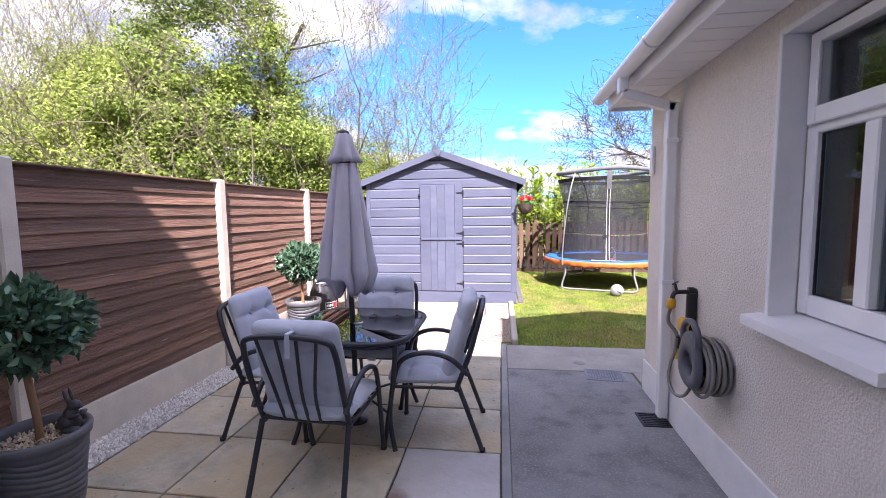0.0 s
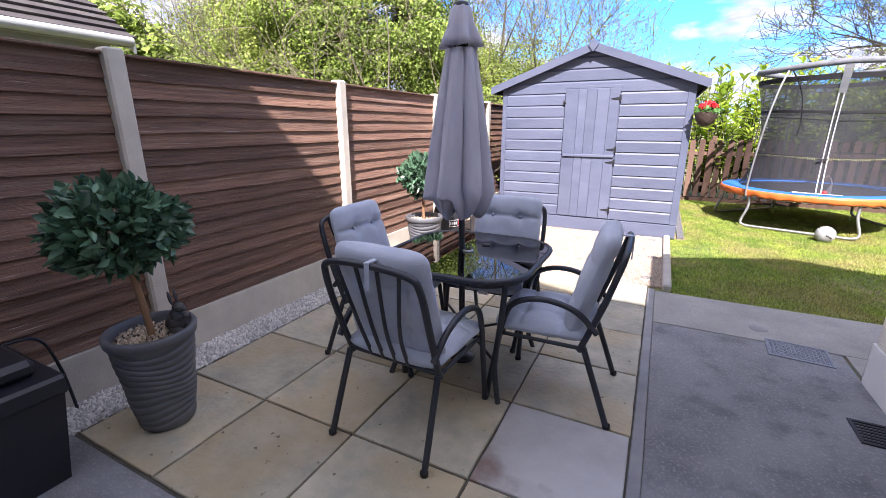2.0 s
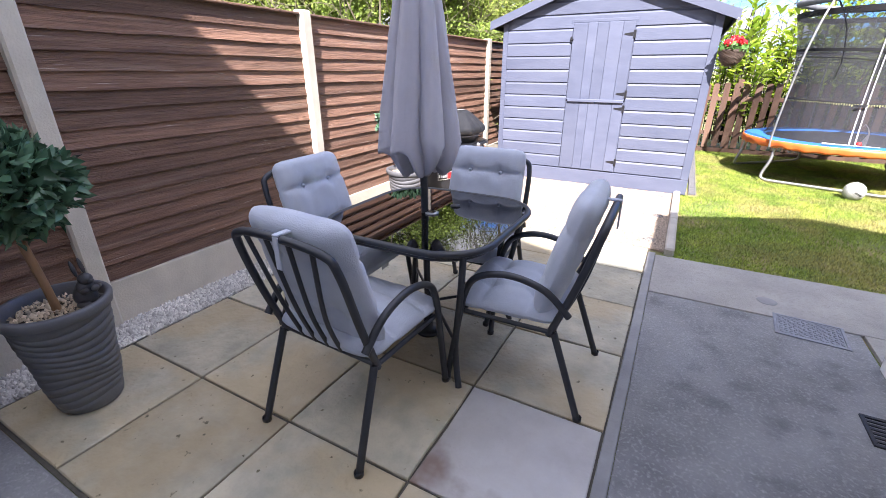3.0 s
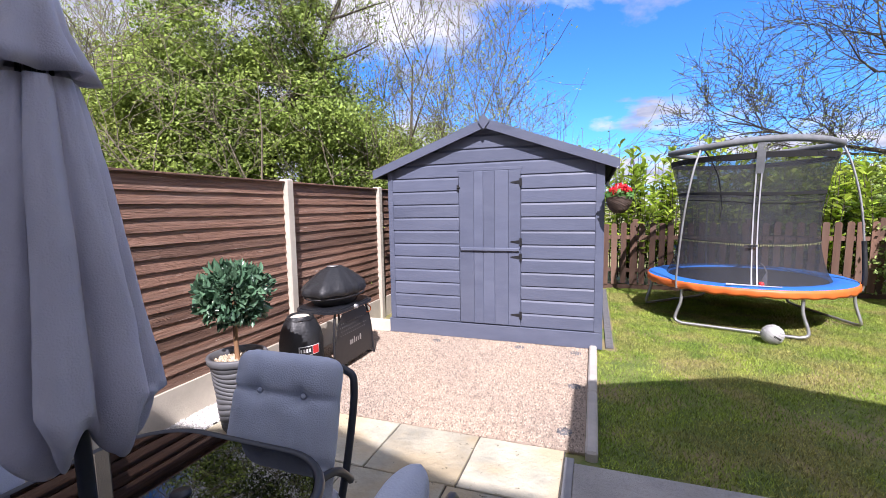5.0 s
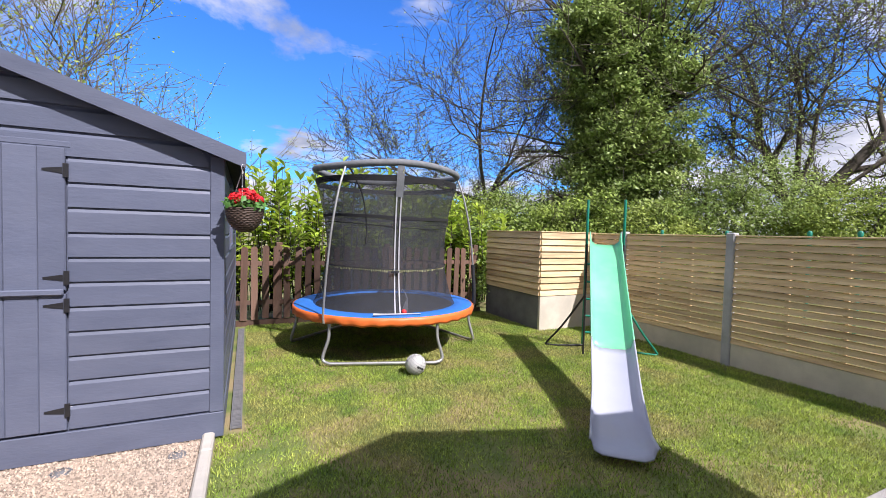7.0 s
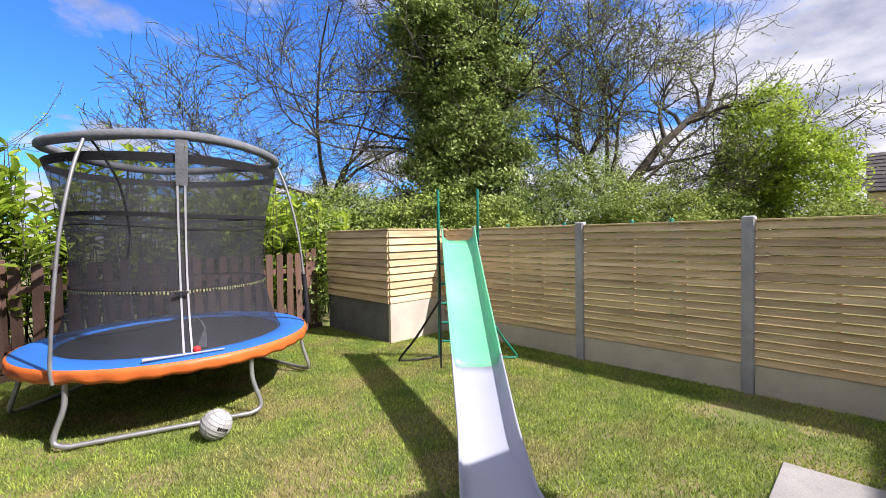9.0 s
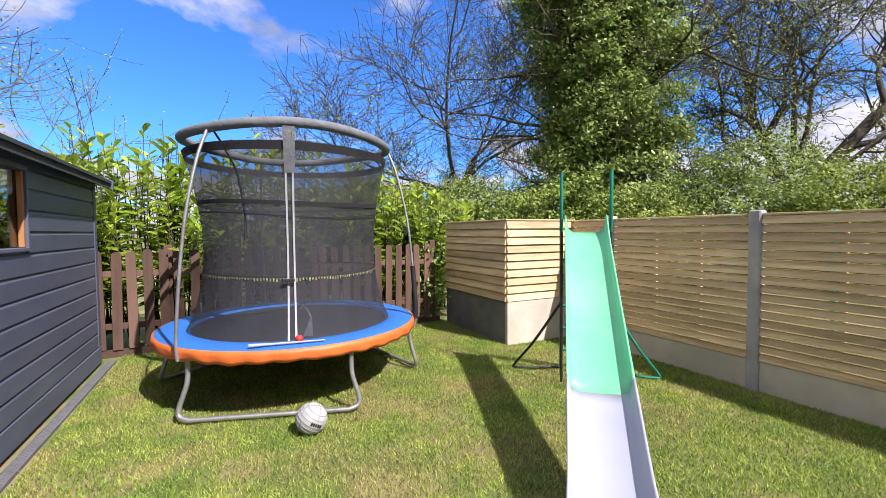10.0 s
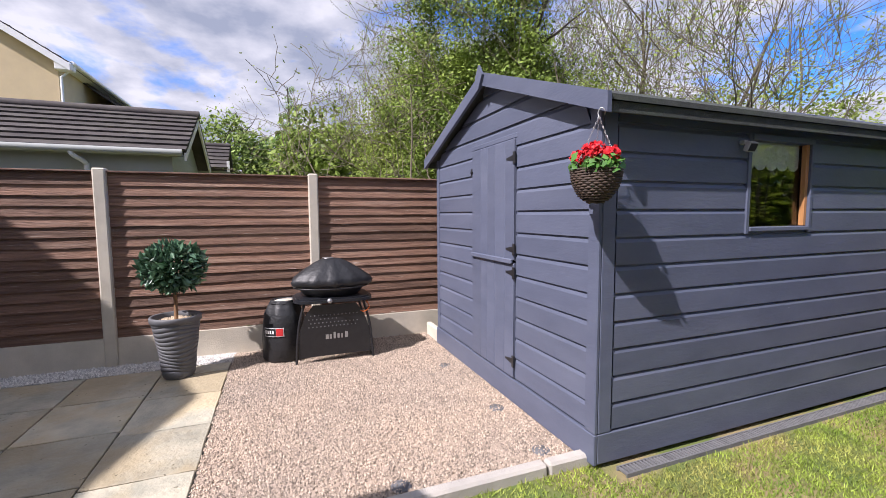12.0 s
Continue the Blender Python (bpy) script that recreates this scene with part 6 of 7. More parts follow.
def netball():
    b = thing("ball", pose(2.0, 7.66, 0.088, 20, 30, 10), "scuffed white netball lying on the lawn", "ball")
    R = 0.107
    part("skin", Geo().lathe([(R * r, R * z) for r, z in ballprof], 28), BALL_WHITE, b)
    for m_ in (pose(0, 0, 0), pose(0, 0, 0, 90, 0, 0), pose(0, 0, 0, 0, 90, 0), pose(0, 0, 0, 45, 35, 0)):
        part("seam", Geo().tube([(R * math.cos(a), R * math.sin(a), 0) for a in np.linspace(0, 2 * math.pi, 40)[:-1]], 0.0032, 5, True, m_), CONCRETE_GREY, b)
    for z in (-0.075, -0.05, -0.025, 0.028, 0.052, 0.078):
        q = math.sqrt(R * R - z * z)
        part("grip_line", Geo().tube([(q * math.cos(a), q * math.sin(a), z) for a in np.linspace(0, 2 * math.pi, 36)[:-1]], 0.0024, 5, True), CONCRETE_GREY, b)
    for k in range(5):
        part("print_bar", box((-0.036 + 0.016 * k, -R - 0.001, 0.012), (-0.026 + 0.016 * k, -R + 0.012, 0.034)), BLACK_METAL, b)


netball()


# ---------- slide ----------
def slide():
    foot, top = Vector((2.60, 5.49, 0.0)), Vector((4.42, 7.50, 0))
    d = (top - foot)
    L = d.length
    m = Matrix.Translation(foot) @ pose(0, 0, 0, 0, 0, math.degrees(math.atan2(d.y, d.x)) - 90)
    s = thing("slide", m, "children's slide with a faded green and white chute", "slide")

    def zc(u):
        return 0.035 + 0.02 * max(0, 0.1 - u) / 0.1 + 1.345 * (max(0, u - 0.08) / 0.92) ** 1.12

    def chute(u0, u1, n):
        prof = [(-0.5, 0.115), (-0.478, 0.125), (-0.455, 0.10), (-0.42, 0.03), (-0.3, 0.0), (0, -0.004), (0.3, 0.0), (0.42, 0.03), (0.455, 0.10), (0.478, 0.125), (0.5, 0.115)]
        low = [(x, z - 0.008) for x, z in prof]
        v, f = [], []
        k = len(prof)
        for i in range(n + 1):
            u = u0 + (u1 - u0) * i / n
            w = 0.37 + 0.06 * max(0, 0.22 - u) ** 1.0 / 0.22
            hgt = 1.0 if u < 0.9 else 1.0 + (u - 0.9) * 6
            for x, z in prof:
                v.append((x * w, u * L, zc(u) + z * hgt * 0.8))
            for x, z in low:
                v.append((x * w, u * L, zc(u) + z * hgt * 0.8 - 0.004))
        for i in range(n):
            a, b = i * 2 * k, (i + 1) * 2 * k
            for j in range(k - 1):
                f.append((a + j, a + j + 1, b + j + 1, b + j))
                f.append((a + k + j + 1, a + k + j, b + k + j, b + k + j + 1))
            f.append((a, b, b + k, a + k))
            f.append((a + k - 1, a + 2 * k - 1, b + 2 * k - 1, b + k - 1))
        for o, fl in ((0, 1), (n * 2 * k, -1)):
            f += [((o + j, o + j + 1, o + k + j + 1, o + k + j)[::-fl]) for j in range(k - 1)]
        return Geo().add(v, f, True)
    part("lower_chute", chute(0.0, 0.42, 16), SLIDE_WHITE, s, "bleached white lower chute")
    part("upper_chute", chute(0.42, 1.0, 20), SLIDE_GREEN, s, "faded green upper chute")
    for sx in (-1, 1):
        x = sx * 0.215
        post = arc([(x, L + 0.42, 0.0), (x, L + 0.22, 0.75), (x, L + 0.04, 1.40), (x, L - 0.01, 1.62), (x, L - 0.01, 1.93)], 5)
        part("ladder_rail", Geo().tube(post, 0.016, 8), GREEN_TUBE, s, "green tubular ladder rail")
        part("front_post", Geo().tube([(x * 0.98, L - 0.03, 1.38), (x * 0.98, L - 0.06, 0.0)], 0.012, 8), BLACK_METAL, s)
        brace = arc([(x, L + 0.03, 0.72), (x + sx * 0.26, L + 0.16, 0.3), (x + sx * 0.46, L + 0.27, 0.03), (x + sx * 0.44, L + 0.27, 0.0), (x + sx * 0.3, L + 0.27, 0.0), (x, L + 0.36, 0.01)], 5)
        part("brace", Geo().tube(brace, 0.0135, 8), GREEN_TUBE if sx > 0 else BLACK_METAL, s)
    for k in range(5):
        u = (k + 0.8) / 6
        part("rung", Geo().tube([(-0.215, L + 0.42 - 0.38 * u, 1.4 * u), (0.215, L + 0.42 - 0.38 * u, 1.4 * u)], 0.014, 8), GREEN_TUBE, s)


slide()


# ---------- hanging basket ----------
def hanging_basket():
    b = thing("hanging_basket", pose(0.372, 6.72, 1.535) @ Matrix.Diagonal((0.8, 0.8, 0.86, 1)), "dark wicker hanging basket of red geraniums on a chain", "hanging basket")
    g = np.random.default_rng(5)
    prof = lambda z: 0.145 * math.sqrt(max(0.02, 1 - ((z - 0.08) / 0.19) ** 2)) if z < 0.08 else 0.145
    for k in range(15):
        z = -0.10 + 0.0125 * k
        r = prof(z)
        part("weave_ring", Geo().tube([((r + 0.0032 * (-1) ** (i + k)) * math.cos(a), (r + 0.0032 * (-1) ** (i + k)) * math.sin(a), z + 0.002 * math.sin(5 * a + k)) for i, a in enumerate(np.linspace(0, 2 * math.pi, 37)[:-1])], 0.0072, 5, True), WICKER, b)
    part("liner", Geo().lathe([(0.001, -0.105), (0.06, -0.095)] + [(prof(z) - 0.01, z) for z in np.linspace(-0.08, 0.075, 8)] + [(0.001, 0.07)], 24), EARTH, b)
    n = 160
    rr, aa = 0.15 * np.sqrt(g.uniform(0, 1, n)), g.uniform(0, 2 * math.pi, n)
    part("leaves", quads_mesh("leaves", np.stack([rr * np.cos(aa) * 1.1, rr * np.sin(aa) * 1.1, g.uniform(0.07, 0.15, n)], axis=1), 0.06, 0.6, 0.75, 0.1, 6), FRESH_LEAF, b, "fresh green leaves")
    for k in range(6):
        a = 2 * math.pi * k / 5 + 0.2
        r, z = (0.1, 0.155 + 0.03 * math.sin(k * 2.1)) if k < 5 else (0.0, 0.2)
        d = g.normal(size=(70, 3))
        d /= np.linalg.norm(d, axis=1)[:, None]
        part("flower", quads_mesh("flower", d * 0.045 * np.array([1, 1, 0.7]) + np.array([r * math.cos(a), r * math.sin(a), z]), 0.03, 1.0, 0.9, 0, 30 + k), RED_PETAL, b, "round red flower head")
    hook = Vector((-0.02, 0.03, 0.375))
    for k in range(3):
        a = 2 * math.pi * k / 3 + 0.4
        lo = Vector((0.145 * math.cos(a), 0.145 * math.sin(a), 0.07))
        links = Geo()
        for i in range(22):
            p, q = lo.lerp(hook, i / 22), lo.lerp(hook, (i + 1.25) / 22)
            u = (q - p).normalized()
            sd = u.orthogonal().normalized() if i % 2 else u.cross(u.orthogonal()).normalized()
            mid, hl = (p + q) / 2, (q - p).length / 2
            links.tube([mid + u * hl * math.cos(w) + sd * 0.004 * math.sin(w) for w in np.linspace(0, 2 * math.pi, 9)[:-1]], 0.0012, 4, True)
        part("chain", links, GALV, b, "thin steel chain")
    part("hook", Geo().tube(arc([(-0.02, 0.03, 0.375), (-0.03, 0.03, 0.4), (-0.015, 0.04, 0.425), (0.0, 0.055, 0.41), (-0.015, 0.07, 0.39)], 4), 0.003, 6), GALV, b)


hanging_basket()


def flood_light():
    f = thing("security_light", pose(SX1 + 0.025, 7.92, 1.79) @ Matrix.Diagonal((0.75, 0.75, 0.75, 1)), "small grey security light beside the shed window", "light")
    part("bracket", box((-0.012, -0.02, 0.02), (0.03, 0.02, 0.05), 0.003), POST_GREY, f)
    part("body", box((-0.02, -0.035, -0.045), (0.02, 0.06, 0.035), 0.006, Matrix.Translation((0.06, 0, 0)) @ pose(0, 0, 0, 0, 25, 0)), POST_GREY, f)
    part("lens", box((0.021, -0.028, -0.035), (0.024, 0.052, 0.025), 0.001, Matrix.Translation((0.06, 0, 0)) @ pose(0, 0, 0, 0, 25, 0)), BLACK_PLASTIC, f, "dark glass lens")


flood_light()


# ---------- tap and hose ----------
def hose_reel():
    h = thing("hose_holder", pose(1.165, 2.44, 0.70), "grey plastic wall holder with a coiled grey garden hose", "garden hose")
    part("drum", Geo().lathe([(0.07, -0.01), (0.068, 0.13), (0.001, 0.13)], 24, Matrix.Translation((0, 0.02, 0.0)) @ pose(0, 0, 0, 0, -90, 0)), HOLDER_GREY, h, "grey plastic drum")
    # front plate: an egg-shaped rim round a deep oval pocket, with a handle arch on top
    n, v = 40, []
    for x, ky, kz, rim in ((-0.06, 0.036, 0.05, 0), (-0.185, 0.05, 0.066, 0), (-0.195, 0.056, 0.074, 0), (-0.195, 0.088, 0.115, 1), (-0.187, 0.1, 0.13, 1), (-0.165, 0.102, 0.133, 1), (-0.158, 0.09, 0.12, 1)):
        for i in range(n):
            a = 2 * math.pi * i / n
            top = 0.05 if rim and math.sin(a) > 0 else 0.0
            v.append((x + 0.03, -0.025 + 1.25 * ky * math.cos(a) * (1 - 0.12 * rim * math.sin(a)), -0.045 + (kz + top) * math.sin(a)))
    f = [(j * n + i, j * n + (i + 1) % n, (j + 1) * n + (i + 1) % n, (j + 1) * n + i) for j in range(6) for i in range(n)]
    part("front_plate", Geo().add(v, f + [tuple(range(n))], True), HOLDER_GREY, h, "grey rounded plate with an oval pocket")
    part("handle", Geo().tube(arc([(-0.148, -0.115, 0.07), (-0.148, -0.11, 0.14), (-0.148, -0.055, 0.185), (-0.148, 0.005, 0.185), (-0.148, 0.06, 0.14), (-0.148, 0.065, 0.07)], 5), 0.017, 10), HOLDER_GREY, h)
    g = random.Random(6)
    for k in range(11):
        r, x = 0.135 + g.uniform(-0.012, 0.02), -0.016 - 0.0105 * k
        dy, dz, tw = g.uniform(-0.012, 0.012), g.uniform(-0.015, 0.01), g.uniform(-0.012, 0.012)
        part("hose_turn", Geo().tube([(x + tw * math.sin(a + k), -0.035 + dy + r * 0.98 * math.sin(a), -0.052 + dz + r * 1.0 * math.cos(a)) for a in np.linspace(0, 2 * math.pi, 37)[:-1]], 0.0095, 8, True), GREY_HOSE, h)
    part("hose_end", Geo().tube(arc([(-0.14, -0.02, -0.19), (-0.15, 0.03, -0.25), (-0.16, 0.12, -0.28), (-0.165, 0.2, -0.24), (-0.155, 0.22, -0.15), (-0.13, 0.22, -0.06), (-0.12, 0.23, 0.02)], 5), 0.0095, 8), GREY_HOSE, h, "loose hose loop")


hose_reel()


def wall_tap():
    t = thing("garden_tap", pose(1.18, 2.74, 0.98), "dark garden tap with yellow hose connectors", "tap")
    part("lagging", Geo().tube([(-0.028, 0, -0.3), (-0.028, 0, -0.02), (-0.028, 0, 0.005)], [0.03, 0.031, 0.027], 12), BLACK_PLASTIC, t, "black foam lagging on the pipe")
    part("elbow", Geo().tube(arc([(-0.01, 0, -0.02), (-0.015, 0, 0.018), (-0.05, 0, 0.02)], 4), 0.02, 10), BLACK_METAL, t)
    part("spout", Geo().tube(arc([(-0.04, 0, 0.012), (-0.1, 0, 0.01), (-0.13, 0, 0.0), (-0.14, 0, -0.035)], 4), 0.014, 8), BLACK_METAL, t)
    part("handle", Geo().tube([(-0.112, 0, 0.0), (-0.125, 0, 0.06)], [0.011, 0.007], 8).tube([(-0.15, -0.028, 0.062), (-0.1, 0.028, 0.068)], 0.006, 6), BLACK_METAL, t)
    part("connector", Geo().tube([(-0.14, 0, -0.03), (-0.142, 0, -0.045), (-0.146, 0, -0.085), (-0.147, 0, -0.095)], [0.02, 0.026, 0.026, 0.018], 12), YELLOW, t, "yellow hose connector")
    part("short_hose", Geo().tube(arc([(-0.147, 0, -0.09), (-0.155, 0.01, -0.14), (-0.145, 0.02, -0.19), (-0.11, 0.01, -0.24), (-0.1, -0.02, -0.3)], 4), 0.011, 8), GREY_HOSE, t)
    part("nozzle", Geo().tube([(-0.085, -0.04, -0.14), (-0.088, -0.045, -0.155), (-0.09, -0.05, -0.2), (-0.085, -0.055, -0.225)], [0.022, 0.035, 0.032, 0.024], 12), YELLOW, t, "yellow spray nozzle")
    part("nozzle_neck", Geo().tube([(-0.085, -0.055, -0.22), (-0.08, -0.06, -0.275)], [0.024, 0.021], 12), YELLOW, t)
    part("nozzle_ring", Geo().tube([(-0.08, -0.06, -0.27), (-0.078, -0.062, -0.295)], [0.022, 0.02], 12), LABEL_RED, t, "red nozzle ring")
    part("grey_grip", Geo().tube([(-0.1, -0.02, -0.26), (-0.1, -0.02, -0.34)], 0.018, 10), BLACK_METAL, t)
    part("connector", Geo().tube([(-0.1, -0.02, -0.335), (-0.1, -0.02, -0.4)], [0.021, 0.018], 12), YELLOW, t)


wall_tap()


# ---------- trees and shrubs ----------
def grow(geo, tips, p, d, length, r, depth, g, kids=(5, 6, 5), spread=0.7, up=0.1, wander=0.25, shrink=0.62, rmin=0.005):
    """A limb with its side branches; the ends of the last ones are gathered in tips."""
    n = 5 if depth > 1 else 4
    pts, rad = [p.copy()], [r]
    d = d.normalized()
    for i in range(n):
        d = (d + Vector((g.gauss(0, wander), g.gauss(0, wander), g.gauss(0, wander) + up)) * 0.5).normalized()
        p = p + d * (length / n)
        pts.append(p.copy())
        rad.append(max(r * (1 - 0.75 * (i + 1) / n), rmin))
    geo.tube(pts, rad, 7 if r > 0.06 else (5 if r > 0.02 else 3))
    if depth == 0:
        tips.extend(pts[1:])
        return
    if depth <= 1:
        tips.append(pts[-1])
    for k in range(kids[min(depth - 1, len(kids) - 1)]):
        t = g.uniform(0.25, 1.0)
        i = min(int(t * n), n - 1)
        q = pts[i].lerp(pts[i + 1], t * n - i)
        axis = (pts[i + 1] - pts[i]).normalized()
        side = axis.orthogonal().normalized()
        side.rotate(Matrix.Rotation(g.uniform(0, 2 * math.pi), 3, axis))
        grow(geo, tips, q, (axis * (1 - spread * 0.5) + side * spread).normalized(), length * shrink * g.uniform(0.7, 1.15), max(rad[i] * 0.55, rmin), depth - 1, g, kids, spread, up, wander, shrink, rmin)


def clumps(blobs, count, per, size, seed, hollow=0.5):
    """Leaf places: tufts that lie mostly in the outer part of several ellipsoids."""
    g = np.random.default_rng(seed)
    vol = np.array([b[3] * b[4] * b[5] for b in blobs]) ** 0.7
    pick = g.choice(len(blobs), count, p=vol / vol.sum())
    B = np.array(blobs)[pick]
    d = g.normal(size=(count, 3))
    d /= np.linalg.norm(d, axis=1)[:, None]
    rough = 1 + 0.16 * np.sin(d[:, :1] * 9 + B[:, :1]) * np.cos(d[:, 2:] * 7 + B[:, 1:2])
    c = B[:, :3] + d * B[:, 3:] * rough * g.uniform(hollow, 1.05, (count, 1)) ** 0.5
    if count > 2500:
        # most tufts gather on boughs, which leaves dark hollows between them
        m = count // 13
        bough = c[:m][g.integers(0, m, count)]
        near = bough + g.normal(size=(count, 3)) * np.array([0.2, 0.2, 0.12])
        c = np.where(g.uniform(size=(count, 1)) < 0.78, near, c)
    out = np.repeat(c, per, axis=0) + g.normal(size=(count * per, 3)) * size * np.array([1, 1, 0.5])
    return out[out[:, 2] > 0.05]


def tree(name, at, label, category, bark, leaf, stems, blobs=(), tufts=0, per=20, tuft=0.18, leaf_size=0.08, tip_leaves=0, tip_size=0.06, tip_spread=0.1, seed=1, kids=(5, 6, 5), spread=0.7, up=0.1, wander=0.25, shrink=0.62, depth=3, slim=0.55, hollow=0.5, droop=0.0, group="", rmin=0.005):
    """stems: (dx, dy, direction, length, radius). blobs: ellipsoids of foliage round the tree's foot."""
    g = random.Random(seed)
    t = thing(name, Matrix.Translation(at), label, category, group)
    geo, tips = Geo(), []
    for dx, dy, dz, d, L, r in stems:
        grow(geo, tips, Vector((dx, dy, dz)), Vector(d), L, r, depth, g, kids, spread, up, wander, shrink, rmin)
    part("trunk", geo, bark, t, "branching limbs and twigs")
    pos = []
    if blobs:
        pos.append(clumps(blobs, tufts, per, tuft, seed, hollow))
    if tip_leaves:
        n = np.random.default_rng(seed + 1)
        c = np.array([tuple(p) for p in tips])
        c = np.repeat(c, tip_leaves, axis=0)
        pos.append(c + n.normal(size=c.shape) * tip_spread)
    if blobs:
        part("crown", quads_mesh("crown", pos[0], leaf_size, 0.8, slim, droop, seed), leaf, t)
    if tip_leaves:
        part("twig_leaves", quads_mesh("twig_leaves", pos[-1], tip_size, 0.8, slim, 0.1, seed + 2), leaf, t)
    return t


# behind the brown fence
tree("tree", (-6.5, 9.2, 0), "tall dense ivy-clad tree behind the brown fence", "tree", BARK_DARK, LEAF_MID,
     [(0, 0, 0, (0, 0, 1), 6.5, 0.15), (0.2, 0, 1, (0.6, 0.2, 1), 3.0, 0.04), (-0.2, 0, 1, (-0.6, -0.2, 1), 3.0, 0.04)],
     [(0.0, 0.0, 5.2, 1.5, 1.5, 3.4), (0.5, 0.3, 3.0, 1.7, 1.5, 2.2), (-0.9, -0.5, 2.6, 1.5, 1.4, 2.0), (1.5, 0.9, 1.9, 1.3, 1.1, 1.7), (0.2, -0.8, 6.8, 1.0, 1.0, 1.6)], 2900, 46, 0.15, 0.078, 3, 0.06, 0.14, seed=3, kids=(4, 5, 4), droop=0.35, shrink=0.24)
tree("shrub", (-10.9, 9.9, 0), "tangled half-bare shrub with lime spring leaves behind the fence", "shrub", BARK_PALE, LEAF_MID,
     [(0, 0, 0, (-0.2, 0.1, 1), 4.2, 0.05), (0.4, 0.3, 0, (0.3, 0.3, 1), 4.4, 0.05), (-0.3, 0.6, 0, (0.0, 0.3, 1), 4.6, 0.04), (0.2, -0.6, 0, (0.2, -0.5, 1), 3.6, 0.05), (0.8, 0.9, 0, (0.3, 0.1, 1), 4.8, 0.05)],
     [(0, 0.2, 1.6, 1.6, 1.6, 1.7), (0.7, 1.0, 2.8, 1.4, 1.3, 2.1), (0.2, -1.2, 1.8, 1.2, 1.4, 1.5), (0.4, 0.6, 4.4, 1.3, 1.3, 1.4)], 2700, 30, 0.16, 0.08, 4, 0.05, 0.12, seed=5, kids=(6, 6, 6), up=0.35)
tree("shrub", (-12.2, 11.2, 0), "high tangle of reddish twigs and lime leaves", "shrub", BARK_PALE, LEAF_LIME,
     [(0, 0, 0, (0.1, 0.1, 1), 5.2, 0.05), (0.5, 0.6, 0, (0.2, 0.2, 1), 5.2, 0.05), (-0.3, -0.7, 0, (-0.1, -0.3, 1), 4.6, 0.04), (0.2, 1.2, 0, (0.1, 0.3, 1), 5.4, 0.04)],
     [(0, 0.2, 2.2, 1.6, 1.9, 2.0), (0.4, 1.2, 3.6, 1.5, 1.4, 2.0), (-0.4, -1.0, 3.2, 1.3, 1.3, 1.7), (0.2, 0.8, 5.2, 1.4, 1.5, 1.5)], 2500, 30, 0.17, 0.08, 3, 0.05, 0.12, seed=7, kids=(6, 6, 6), up=0.35)
tree("shrub", (-8.2, 9.2, 0), "leggy shrub with pale twigs and small lime leaves", "shrub", BARK_PALE, LEAF_LIME,
     [(0, 0, 0, (-0.3, 0.0, 1), 4.4, 0.07), (-0.4, -0.5, 0, (-0.2, -0.4, 1), 4.2, 0.06), (-0.9, 0.2, 0, (-0.4, 0.1, 1), 4.6, 0.06)],
     [(-0.5, -0.2, 2.6, 1.6, 1.6, 2.3), (-0.3, 0.3, 4.2, 1.0, 1.1, 1.3)], 2200, 30, 0.16, 0.076, 4, 0.05, 0.12, seed=8, kids=(6, 6, 6), up=0.3)
tree("shrub", (-4.3, 11.2, 0), "multi-stemmed pale shrub with sparse young leaves beside the shed", "shrub", BARK_PALE, LEAF_LIME,
     [(0, 0, 0, (-0.3, 0.0, 1), 4.6, 0.07), (0.3, 0.2, 0, (0.25, 0.1, 1), 4.8, 0.07), (0.6, 0.5, 0, (0.45, 0.2, 1), 4.4, 0.06), (-0.4, 0.3, 0, (-0.1, 0.3, 1), 4.8, 0.06), (0.9, 0.3, 0, (0.6, 0.1, 0.9), 3.8, 0.05), (-0.1, -0.3, 0, (0.0, -0.3, 1), 4.2, 0.05)],
     [(0, 0, 1.6, 1.5, 1.2, 1.6), (0.9, 0.5, 1.8, 1.2, 1.0, 1.4), (-0.8, -0.2, 2.6, 1.2, 1.1, 1.7)], 1500, 27, 0.15, 0.07, 3, 0.045, 0.1, seed=13, kids=(6, 6, 6), up=0.35)
tree("shrub", (-3.2, 14.5, 0), "tall wispy tree with pale twigs behind the shed", "tree", BARK_PALE, LEAF_LIME,
     [(0, 0, 0, (0.3, 0.0, 1), 4.8, 0.05), (0.2, 0.2, 0, (0.6, 0.1, 0.9), 3.4, 0.035), (-1.1, 0.1, 0, (-0.15, 0.1, 1), 5.2, 0.045)],
     [(-0.6, 0, 2.4, 1.8, 1.4, 1.9)], 300, 24, 0.2, 0.08, 3, 0.045, 0.05, seed=17, kids=(4, 5, 5), up=0.2)
tree("shrub", (-4.5, 12.8, 0), "dark dense evergreen shrub behind pale twigs", "shrub", BARK_DARK, LEAF_IVY, [(0, 0, 0, (0, 0, 1), 2.8, 0.07)],
     [(0, 0, 1.7, 1.7, 1.2, 1.8), (1.0, 0.3, 1.4, 1.3, 1.1, 1.4), (-1.1, -0.3, 2.2, 1.3, 1.2, 1.9)], 1000, 30, 0.15, 0.075, 1, 0.06, 0.1, seed=19, kids=(4, 4, 4), depth=2)
